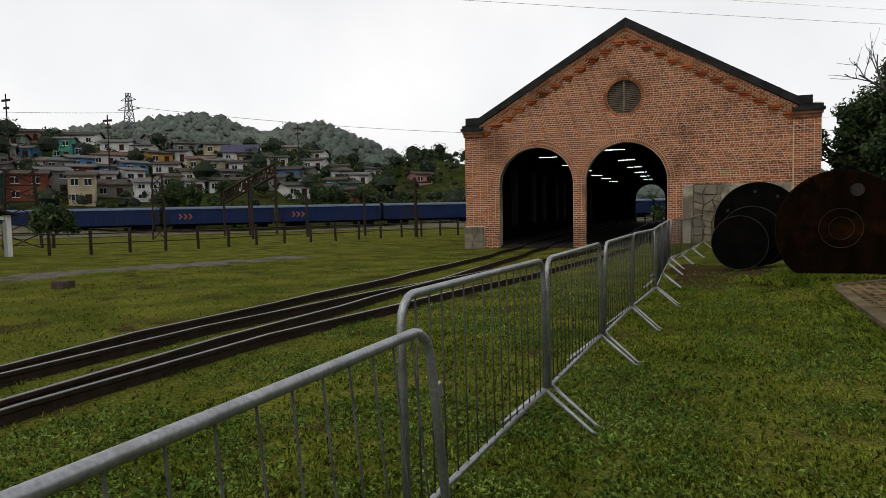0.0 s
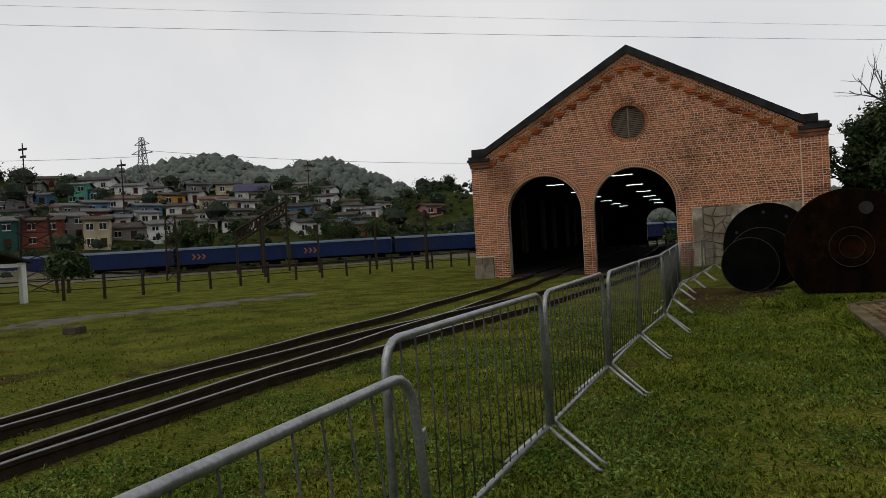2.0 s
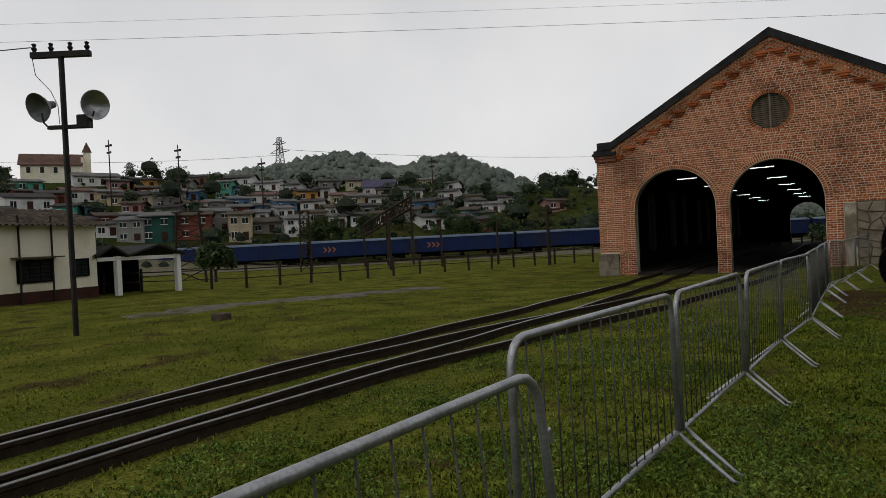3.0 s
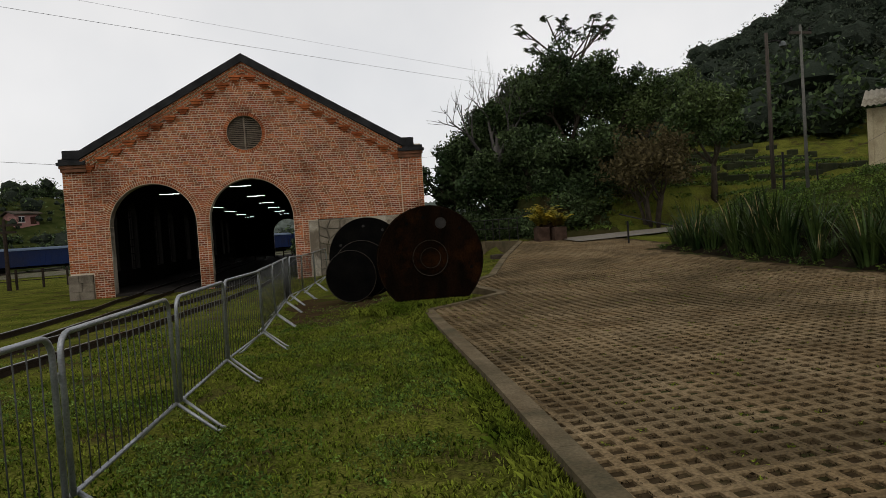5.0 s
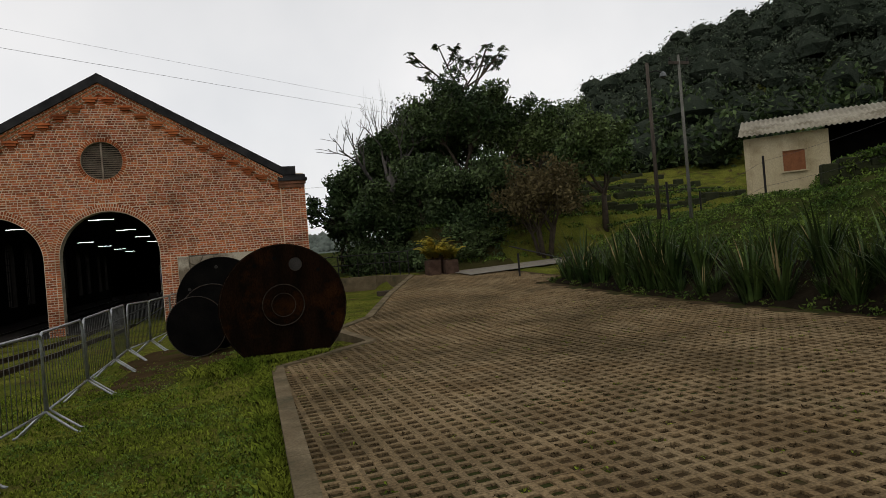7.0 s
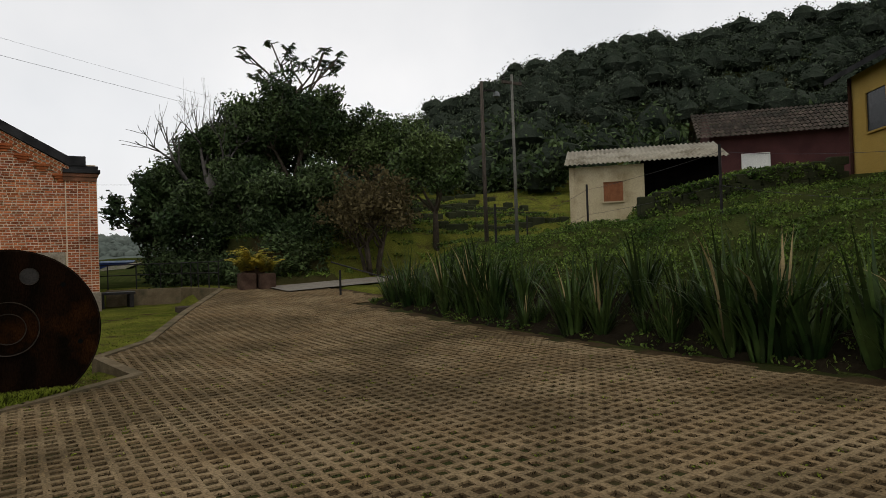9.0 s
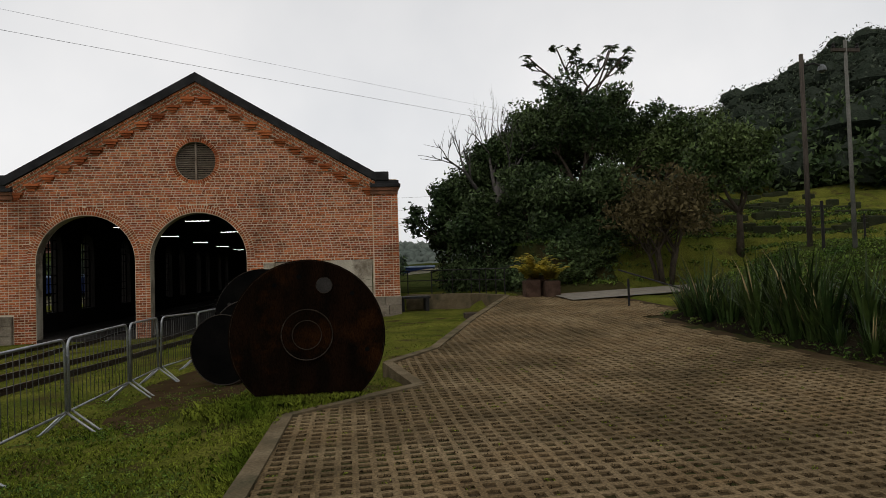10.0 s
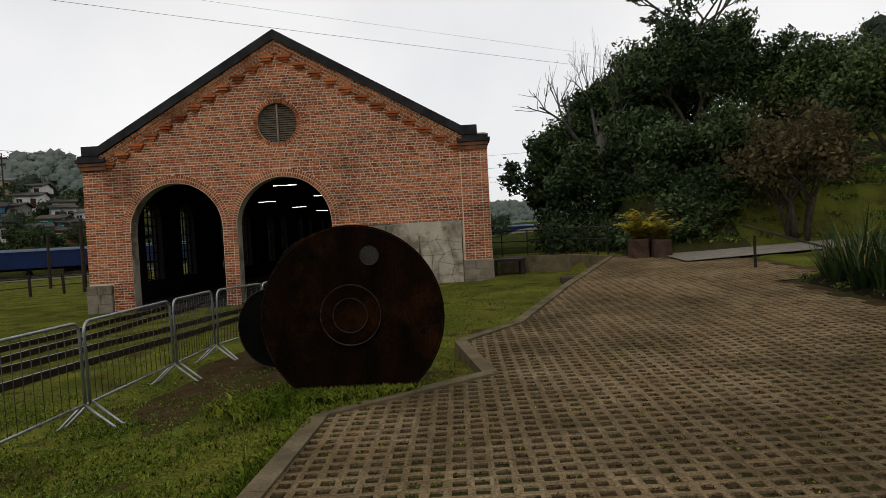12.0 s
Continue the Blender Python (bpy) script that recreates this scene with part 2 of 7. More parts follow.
TRAINROOF = surf("pale_blue_roof", (0.07, 0.10, 0.15), (0.10, 0.135, 0.19), 0.5, 0.7)
LOGOM = surf("orange_mark", (0.24, 0.085, 0.04), (0.30, 0.12, 0.055), 2, 0.6)
WIRE = surf("dark_wire", (0.05, 0.05, 0.055), (0.07, 0.07, 0.075), 2, 0.6, bump=0)
CREAM = surf("cream_wall", (0.68, 0.64, 0.50), (0.75, 0.71, 0.57), 0.8, 0.9, c3=(0.46, 0.40, 0.27), scale3=0.5, lo3=0.55, hi3=0.8)
HUTWALL = surf("stained_cream_wall", (0.40, 0.34, 0.21), (0.47, 0.40, 0.27), 0.8, 0.9, c3=(0.22, 0.17, 0.095), scale3=0.9, lo3=0.52, hi3=0.75, stretch=(1, 1, 0.4))
OCHRE = surf("ochre_wall", (0.36, 0.235, 0.055), (0.42, 0.29, 0.085), 0.6, 0.9, c3=(0.22, 0.155, 0.055), scale3=0.8, lo3=0.56, hi3=0.8)
MAROON = surf("maroon_wall", (0.055, 0.022, 0.022), (0.085, 0.034, 0.032), 1, 0.9)
OXIDE = surf("red_oxide_band", (0.038, 0.016, 0.011), (0.055, 0.024, 0.016), 2, 0.9)
TILE = surf("old_roof_tile", (0.055, 0.045, 0.037), (0.095, 0.075, 0.06), 3, 0.9, island=0.3, c3=(0.04, 0.038, 0.03), scale3=0.8, spec=0.05)
CORR = surf("corrugated_fibre_cement", (0.26, 0.235, 0.18), (0.34, 0.315, 0.25), 1.5, 0.9, c3=(0.16, 0.14, 0.10), scale3=1.2)
SHUTTER = surf("brown_shutter", (0.17, 0.065, 0.028), (0.22, 0.09, 0.04), 5, 0.7)
DARKWIN = surf("dark_window_glass", (0.012, 0.014, 0.016), (0.022, 0.025, 0.028), 2, 0.15, bump=0, spec=0.12)
WHITEP = surf("white_paint", (0.66, 0.66, 0.63), (0.74, 0.74, 0.71), 1.5, 0.8)
TERRA = surf("terracotta_pot", (0.045, 0.026, 0.018), (0.085, 0.052, 0.036), 5, 0.9)
TUBE = glow("fluorescent_tube", (0.95, 0.98, 1.0), 4.0)


# ---- geometry helpers ----
class Geo:
    def __init__(self):
        self.v, self.f = [], []

    def add(self, verts, faces):
        o = len(self.v)
        self.v.extend([tuple(p) for p in verts])
        self.f.extend([tuple(o + i for i in q) for q in faces])

    def box(self, x0, y0, z0, x1, y1, z1, m=None, c=0.0):
        """A block, its upright edges chamfered by c."""
        if c:
            ring = [(x0 + c, y0), (x1 - c, y0), (x1, y0 + c), (x1, y1 - c), (x1 - c, y1), (x0 + c, y1), (x0, y1 - c), (x0, y0 + c)]
            vs = [(x, y, z0) for x, y in ring] + [(x, y, z1 - c) for x, y in ring]
            ring2 = [(min(max(x, x0 + c), x1 - c), min(max(y, y0 + c), y1 - c)) for x, y in ring]
            vs += [(x, y, z1) for x, y in ring2]
            fs = [(i, (i + 1) % 8, 8 + (i + 1) % 8, 8 + i) for i in range(8)] + [(8 + i, 8 + (i + 1) % 8, 16 + (i + 1) % 8, 16 + i) for i in range(8)]
            fs += [tuple(range(16, 24)), tuple(range(7, -1, -1))]
        else:
            vs = [(x, y, z) for z in (z0, z1) for y in (y0, y1) for x in (x0, x1)]
            fs = [(0, 2, 3, 1), (4, 5, 7, 6), (0, 1, 5, 4), (2, 6, 7, 3), (0, 4, 6, 2), (1, 3, 7, 5)]
        if m is not None:
            vs = [m @ Vector(p) for p in vs]
        self.add(vs, fs)
        return self

    def tube(self, pts, r, n=8, cap=True):
        """A pipe along pts; r one radius or one for each point."""
        pts = [Vector(p) for p in pts]
        rs = r if isinstance(r, (list, tuple)) else [r] * len(pts)
        vs, fs = [], []
        up = None
        for i, p in enumerate(pts):
            d = (pts[min(i + 1, len(pts) - 1)] - pts[max(i - 1, 0)]).normalized()
            if up is None:
                up = d.orthogonal().normalized()
            a = (up - d * up.dot(d)).normalized()
            up = a
            b = d.cross(a)
            for k in range(n):
                t = 2 * math.pi * k / n
                vs.append(p + (a * math.cos(t) + b * math.sin(t)) * rs[i])
        for i in range(len(pts) - 1):
            for k in range(n):
                fs.append((i * n + k, i * n + (k + 1) % n, (i + 1) * n + (k + 1) % n, (i + 1) * n + k))
        if cap:
            fs.append(tuple(range(n - 1, -1, -1)))
            fs.append(tuple((len(pts) - 1) * n + k for k in range(n)))
        self.add(vs, fs)
        return self

    def lathe(self, prof, n=24, m=None):
        """Turns (radius, z) round z."""
        vs, fs = [], []
        for r, z in prof:
            for k in range(n):
                t = 2 * math.pi * k / n
                vs.append(Vector((r * math.cos(t), r * math.sin(t), z)))
        for i in range(len(prof) - 1):
            for k in range(n):
                fs.append((i * n + k, i * n + (k + 1) % n, (i + 1) * n + (k + 1) % n, (i + 1) * n + k))
        if m is not None:
            vs = [m @ p for p in vs]
        self.add(vs, fs)
        return self

    def mesh(self, name, smooth=False):
        me = bpy.data.meshes.new(name)
        me.from_pydata([tuple(p) for p in self.v], [], self.f)
        me.update()
        if smooth:
            me.polygons.foreach_set("use_smooth", [True] * len(me.polygons))
        return me


def part(name, g, material, parent=None, label="", smooth=False):
    """One mesh object, under a thing or a part if parent is given."""
    me = g if isinstance(g, bpy.types.Mesh) else g.mesh(name, smooth)
    if material and not me.materials:
        me.materials.append(material)
    ob = new(name, me)
    if parent:
        ob.parent = parent
    if label:
        ob["label"] = label
    return ob


def thing(name, label, category, m=None, group="", kind=""):
    e = new(name)
    e.empty_display_size = 0.2
    if m is not None:
        e.matrix_basis = m
    return tagged(e, label, category, group, kind)


def sm(t):
    t = max(0.0, min(1.0, t))
    return t * t * (3 - 2 * t)


def ramp(x, table):
    """Smooth run through a short table of (x, value)."""
    if x <= table[0][0]:
        return table[0][1]
    for (a, p), (b, q) in zip(table, table[1:]):
        if x <= b:
            return p + (q - p) * sm((x - a) / (b - a))
    return table[-1][1]


def away(az, d, z=0.0):
    """A place at a bearing (degrees right of ahead) and distance from the start of the walk."""
    return Vector((1.05 + math.sin(radians(az)) * d, -0.6 + math.cos(radians(az)) * d, z))


# ---- the lie of the land ----
KERB = [(2.92, -9.0), (2.96, 3.0), (3.12, 5.7), (3.36, 11.46), (5.12, 12.72), (4.78, 14.7), (5.75, 15.9), (7.33, 20.2), (9.65, 25.86)]
BED_X = 11.75


def kerb_x(y):
    for (xa, ya), (xb, yb) in zip(KERB, KERB[1:]):
        if y <= yb:
            return xa + (xb - xa) * (y - ya) / (yb - ya)
    return KERB[-1][0] + (y - KERB[-1][1]) * 0.4


def road_z(x, y):
    s = y - 12.0
    up = 0.044 * (s if s > 3 else (0 if s < -3 else (s + 3) ** 2 / 12))
    return 0.05 + 0.018 * (x - 3) + min(up, 0.9)


RIDGE = [(-120, 3.00), (-90, 4.00), (-68, 4.60), (-58, 5.45), (-53.8, 5.65), (-51, 6.25), (-46.9, 6.95), (-44.5, 7.35), (-41.6, 7.75), (-39.9, 8.25), (-38.1, 7.75), (-36.4, 7.15), (-34.5, 6.65), (-32.2, 7.35), (-30.4, 7.55), (-28.5, 7.05), (-26.5, 6.15), (-24.6, 5.25), (-22, 3.70), (-14, 3.00), (0, 2.2), (8, 1.6), (14, 1.6)]
RIDGE_R = [(14, 0.0), (22, 1.0), (28, 4.0), (31, 7.7), (33, 9.3), (36, 10.2), (40, 12.4), (49, 13.4), (61, 13.5), (72, 13.8), (90, 14.5), (130, 10.0), (175, 5.0)]


def ground_z(x, y):
    px, py = x - 1.05, y + 0.6
    d, az = math.hypot(px, py), math.degrees(math.atan2(px, py))
    lawn = -0.22 * sm((y - 10) / 17) * sm((3 - x) / 8) + 0.2 * sm(x / 6) * sm((y - 12) / 15)
    lawn += 0.19 * math.exp(-((x - 3.2) ** 2 / 2.2 + (y - 13.2) ** 2 / 5.0)) - 0.09 * (1 - 0.4 * sm((x - 1) / 2))
    z = lawn
    kx = kerb_x(y)
    if x > kx and y < 30:
        z = road_z(x, y)
    if y >= 26 and x > 6:
        side = sm((x - (9.62 - (y - 25.9) * 0.27) + 0.15) / 0.3) if y < 28.8 else max(sm((y - 29.05 - max(0, 8.9 - x) * 0.36) / 0.3), sm((x - 8.9) / 0.3))
        if x > 9.8 and y < 30:
            side = 1.0
        low = 0.22
        z = low * (1 - side) + (0.82 if x < 10.5 else max(0.82, z)) * side
    if x > BED_X:
        r = road_z(BED_X + 0.5, y) + 0.012 * (x - BED_X)
        bank = (1.2 * sm((x - 11.75) / 2.0) + 0.8 * sm((x - 13.2) / 2.5)) * (1 - 0.22 * sm((y - 13) / 4)) + 1.1 * sm((x - 15) / 8) * sm((18 - y) / 6)
        bank *= 1 - sm((y - 18.2) / 1.6) * (1 - sm((x - 17.5) / 3))
        edge = 3.7 + 0.231 * (y - 2.3)
        behind = 1.7 * sm((y - 26.2) / 2.6) * (1 if y < 29 else sm((x - edge + 1.5) / 3)) + 0.15 * max(0, min(y, 58) - 28) * sm((x - max(edge, 11)) / 5)
        z = r + max(bank * (1 - 0.25 * sm((y - 19) / 6)), behind) if y > 18 else r + bank
        step = 0.55
        if y > 26 and d < 70:
            k = z / step
            z = (math.floor(k) + sm((k - math.floor(k)) * 3.5 - 1.25)) * step * 0.85 + z * 0.15
        if x > 14:
            z += 0.18 * noise.noise(Vector((x * 0.45, y * 0.45, 3.1)))
    if d > 30 and az > 12:
        el = ramp(az, RIDGE_R)
        z = max(z, z + math.tan(radians(el)) * 150 * sm((d - 42) / 125) - 1.0 * sm((d - 42) / 20))
    elif az < 14 and d > 30:
        yard = -0.55 * sm((d - 40) / 25)
        if -120 < az:
            town = (3.2 * sm((d - 93) / 8) + 0.262 * max(0, min(d, 158) - 101)) * ramp(az, [(-120, 0.6), (-66, 1.1), (-56, 1.08), (-46, 0.95), (-34, 0.92), (-24, 0.6), (-12, 0.30), (-2, 0.08), (14, 0.08)])
            el = ramp(az, RIDGE)
            hill = math.tan(radians(el)) * 300 * sm((d - 170) / 130)
            near = math.tan(radians(ramp(az, [(-30, 0), (-24.4, 4.4), (-20.7, 5.4), (-16, 4.6), (-8, 1.5), (0, 0.3), (14, 0.2)]))) * 150 * sm((d - 100) / 50)
            z = z + yard + max(town, hill, near)
    if abs(x) < 30 and y < 40 and x < BED_X:
        z += 0.035 * noise.noise(Vector((x * 0.35, y * 0.35, 0))) * sm((3.0 - x) / 2) * sm((y - 4) / 6)
    return z


def axis(lo, hi, fine_lo, fine_hi, step, grow=1.16):
    a, s, x = [], step, fine_lo
    while x > lo:
        a.append(x); s *= grow; x -= s
    a = a[::-1]
    x, s = fine_lo + step, step
    while x < fine_hi:
        a.append(x); x += step
    while x < hi:
        a.append(x); s *= grow; x += s
    return a + [hi]


XS, YS = axis(-900, 900, -16, 30, 0.45), axis(-700, 900, -6, 50, 0.45)
g = Geo()
g.v = [(x, y, ground_z(x, y) - (0.07 if kerb_x(y) - 0.1 < x < BED_X + 1.3 * sm((y - 18.2) / 1.0) and -9 < y < 26 else 0.0)) for y in YS for x in XS]
w = len(XS)
g.f = [(j * w + i, j * w + i + 1, (j + 1) * w + i + 1, (j + 1) * w + i) for j in range(len(YS) - 1) for i in range(w - 1)]
def scrubby(x, y):
    """Rough scrub instead of lawn: the bank by the bed, and the slopes beyond the yard."""
    return (x > BED_X - 0.5 and y < 18.4) or (10.0 < x < 14 and 25 < y < 33) or (y > 31 and 6 < x < 12) or (y > 32 and 0 < math.degrees(math.atan2(x - 1.05, y + 0.6)) < 14) or math.hypot(x - 1.05, y + 0.6) > 88


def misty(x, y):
    """The wooded hills beyond the town, where haze is painted into the colour."""
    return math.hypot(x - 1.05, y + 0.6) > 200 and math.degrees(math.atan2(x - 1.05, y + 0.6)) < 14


me = g.mesh("ground", True)
me.materials.append(LAWN)
me.materials.append(SCRUB)
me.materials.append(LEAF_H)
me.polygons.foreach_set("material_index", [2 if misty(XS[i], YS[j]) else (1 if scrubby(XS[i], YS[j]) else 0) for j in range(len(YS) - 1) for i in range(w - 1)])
ground = tagged(part("ground", me, None), "damp green lawn and hillside ground with bare earthy patches", "ground", kind="structure")


# ---- engine shed ----
SX0, SX1, SY, SLEN = -7.95, 5.97, 27.32, 48.0
XC, PITCH, APEX = -1.03, 0.585, 8.98
ARCHES = [(-4.80, 1.60, 2.42), (-1.07, 1.63, 2.42)]
VENT = (-1.12, 5.88, 0.68)
BASE = -0.45


def roof_top(x):
    return max(APEX - PITCH * abs(x - XC), 5.36)


def arch_top(u, a):
    c, r, s = a
    return s + math.sqrt(max(r * r - (u - c) ** 2, 0)) if abs(u - c) <= r else None


def wall_strips(g, reveal, us, top, holes, place, bottom=BASE):
    """A wall with openings. holes(u) gives spans (lo, hi) at u; place(u, z, side) gives the point on its face or back."""
    for a, b in zip(us, us[1:]):
        mid = holes((a + b) / 2)
        ha, hb = holes(a + 1e-4), holes(b - 1e-4)
        if len(ha) != len(mid) or len(hb) != len(mid):
            ha = hb = mid
        ea = [bottom] + [z for s in ha for z in s] + [top(a)]
        eb = [bottom] + [z for s in hb for z in s] + [top(b)]
        for k in range(0, len(ea), 2):
            if ea[k + 1] - ea[k] < 1e-3 and eb[k + 1] - eb[k] < 1e-3:
                continue
            q = [(a, ea[k]), (b, eb[k]), (b, eb[k + 1]), (a, ea[k + 1])]
            g.add([place(u, z, 0) for u, z in q] + [place(u, z, 1) for u, z in q], [(0, 1, 2, 3), (7, 6, 5, 4)] + ([(3, 2, 6, 7)] if k + 2 >= len(ea) else []))
        for k in range(1, len(ea) - 1):
            if ea[k] > bottom + 1e-3:
                reveal.add([place(a, ea[k], 0), place(b, eb[k], 0), place(b, eb[k], 1), place(a, ea[k], 1)], [(0, 1, 2, 3)])
    for u in (us[0], us[-1]):
        g.add([place(u, bottom, 0), place(u, top(u), 0), place(u, top(u), 1), place(u, bottom, 1)], [(0, 1, 2, 3)])


def jambs(reveal, spans, place):
    for u, lo, hi in spans:
        reveal.add([place(u, lo, 0), place(u, hi, 0), place(u, hi, 1), place(u, lo, 1)], [(0, 1, 2, 3)])


def gable(name, y0, y1, mat, with_vent, label, arches):
    us = {SX0, SX1, XC, XC - 6.19, XC + 6.19}
    for c, r, s in arches:
        us |= {c - r * math.cos(math.pi * k / 28) for k in range(29)}
    if with_vent:
        us |= {VENT[0] - VENT[2] * math.cos(math.pi * k / 24) for k in range(25)}
    us = sorted(us)

    def holes(u):
        out = []
        for a in arches:
            if abs(u - a[0]) < a[1]:
                out.append((BASE, arch_top(u, a)))
        if with_vent and abs(u - VENT[0]) < VENT[2]:
            h = math.sqrt(VENT[2] ** 2 - (u - VENT[0]) ** 2)
            out.append((VENT[1] - h, VENT[1] + h))
        return out

    g, rv = Geo(), Geo()
    place = lambda u, z, s: (u, y1 if s else y0, z)
    wall_strips(g, rv, us, lambda u: roof_top(u) - 0.2, holes, place)
    jambs(rv, [(c + k * r, BASE, s) for c, r, s in arches for k in (-1, 1)], place)
    w = tagged(part(name, g, mat), label, "wall", kind="structure")
    part("arch_reveal", rv, PLASTER, w, "grey plastered arch reveal")
    return w


wall_front = gable("wall_front", SY + 0.012, SY + 0.5, MORTAR, True, "red brick gable wall with pale joints and two arches", ARCHES)
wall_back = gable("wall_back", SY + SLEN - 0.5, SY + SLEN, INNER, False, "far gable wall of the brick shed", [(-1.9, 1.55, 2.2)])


def side_wall(name, x0, x1, label):
    """Long side wall with tall arch-headed windows."""
    wins = [SY + 4.1 + 8.4 * k + d for k in range(5) for d in (0.0, 3.4)]
    us = {SY + 0.5, SY + SLEN - 0.5}
    for c in wins:
        us |= {c - 0.75 * math.cos(math.pi * k / 10) for k in range(11)}

    def holes(u):
        for c in wins:
            if abs(u - c) < 0.75:
                return [(0.55, 3.15 + 0.7 * math.sqrt(max(0, 0.75 ** 2 - (u - c) ** 2)) / 0.75)]
        return []

    g, rv = Geo(), Geo()
    place = lambda u, z, s: (x1 if s else x0, u, z)
    wall_strips(g, rv, sorted(us), lambda u: 5.1, holes, place)
    jambs(rv, [(c + k * 0.75, 0.55, 3.15) for c in wins for k in (-1, 1)], place)
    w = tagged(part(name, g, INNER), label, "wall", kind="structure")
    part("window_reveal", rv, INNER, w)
    for c in wins:
        fg = Geo()
        xm = (x0 + x1) / 2
        for k in range(5):
            u = -0.72 + 0.36 * k
            fg.box(xm - 0.02, c + u - 0.02, 0.55, xm + 0.02, c + u + 0.02, 3.15 + 0.7 * math.sqrt(max(0, 0.75 ** 2 - u * u)) / 0.75)
        for k in range(9):
            z = 0.58 + 0.36 * k
            fg.box(xm - 0.015, c - 0.74, z - 0.015, xm + 0.015, c + 0.74, z + 0.015)
        part("window_bars", fg, BLACKIRON, w)
    return w


side_wall("wall_left", SX0, SX0 + 0.45, "long brick side wall with tall barred windows")
side_wall("wall_right", SX1 - 0.45, SX1, "long brick side wall with tall barred windows")
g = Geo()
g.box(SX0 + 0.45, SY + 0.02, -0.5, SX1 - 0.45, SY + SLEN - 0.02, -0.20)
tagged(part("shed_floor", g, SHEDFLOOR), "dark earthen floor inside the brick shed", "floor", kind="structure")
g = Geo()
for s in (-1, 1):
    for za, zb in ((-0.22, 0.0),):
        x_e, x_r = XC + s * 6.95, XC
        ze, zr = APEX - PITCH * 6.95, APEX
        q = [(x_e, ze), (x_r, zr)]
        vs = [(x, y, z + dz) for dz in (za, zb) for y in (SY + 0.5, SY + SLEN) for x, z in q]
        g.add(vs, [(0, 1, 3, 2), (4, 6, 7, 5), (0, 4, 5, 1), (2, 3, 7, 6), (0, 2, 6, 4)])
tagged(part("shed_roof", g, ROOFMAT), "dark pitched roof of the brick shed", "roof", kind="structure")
# dark coping along the gable slopes
g = Geo()
for s in (-1, 1):
    q = [(XC + s * 6.25, roof_top(XC + s * 6.19) - 0.30), (XC, APEX - 0.33), (XC, APEX), (XC + s * 6.25, roof_top(XC + s * 6.19))]
    vs = [(x, y, z) for y in (SY - 0.26, SY + 0.55) for x, z in q]
    fs = [(0, 1, 2, 3), (7, 6, 5, 4), (0, 4, 5, 1), (3, 2, 6, 7), (0, 3, 7, 4)]
    g.add(vs, fs if s < 0 else [f[::-1] for f in fs])
tagged(part("roof_coping", g, COPING), "black weathered coping along the gable edge", "coping", kind="structure")
for s in (-1, 1):
    e = SX0 if s < 0 else SX1
    cap = thing("gable_cap", "black stone cap on stepped dark brick corbels", "coping", kind="structure")
    part("cap_stone", Geo().box(e + (0.10 if s < 0 else -0.95), SY - 0.18, 5.10, e + (0.85 if s < 0 else -0.35 + 0.05), SY + 0.6, 5.42, c=0.02), COPING, cap)
    for k, (h0, h1, o) in enumerate(((4.98, 5.10, 0.06), (4.86, 4.975, 0.12), (4.74, 4.855, 0.06), (4.60, 4.735, 0.02))):
        x0, x1 = (e - o, e + 0.9) if s < 0 else (e - 0.98, e + o)
        part("corbel_course", Geo().box(x0, SY - 0.10 - o, h0, x1, SY + 0.6, h1, c=0.01), COPING if k < 2 else DARKBRICK, cap)
# pilasters
for nm, x0, x1, z0, dy in (("pilaster", 5.05, SX1 + 0.015, 0.86, 0.07),):
    p = tagged(part(nm, Geo().box(x0, SY - dy + 0.012, z0, x1, SY + 0.3, 4.6), MORTAR), "brick corner pilaster with pale joints", "pilaster", kind="structure")
for x0, x1, zs in ((5.0, SX1 + 0.05, (0.86, 0.55, 0.2, -0.3)), (SX0 - 0.05, -7.12, (0.64, 0.33, 0.0, -0.4))):
    st = thing("stone_base", "weathered grey stone block base of the shed corner", "plinth", kind="structure")
    for k, (zt, zb) in enumerate(zip(zs, zs[1:])):
        cut = x0 + (x1 - x0) * (0.55 if k % 2 else 0.42)
        part("stone", Geo().box(x0, SY - 0.13, zb + 0.008, cut - 0.006, SY + 0.35, zt, c=0.015), STONE, st)
        part("stone", Geo().box(cut + 0.006, SY - 0.13, zb + 0.008, x1, SY + 0.35, zt, c=0.015), STONE, st)
# plaster panel with a bared rubble field
pp = tagged(part("plaster_panel", Geo().box(1.15, SY - 0.05, -0.3, 1.52, SY + 0.05, 2.2, c=0.01), PLASTER), "stained grey plaster panel on the brick wall", "plaster", kind="structure")
rub = thing("rubble_panel", "bared rubble stonework with cracked plaster", "stone wall", kind="structure")
part("bedding", Geo().box(1.53, SY - 0.035, -0.3, 5.0, SY + 0.05, 2.24), OLDCONC, rub, "dark mortar between the stones")
rs = random.Random(5)
NCX, NCZ = 9, 7
PW, PH = 3.44 / NCX, 2.4 / NCZ
corner = {}
for i in range(NCX + 1):
    for k in range(NCZ + 1):
        jx = 0 if i in (0, NCX) else rs.uniform(-0.13, 0.13)
        jz = 0 if k in (0, NCZ) else rs.uniform(-0.11, 0.11)
        corner[i, k] = (1.54 + PW * i + jx, -0.2 + PH * k + jz)
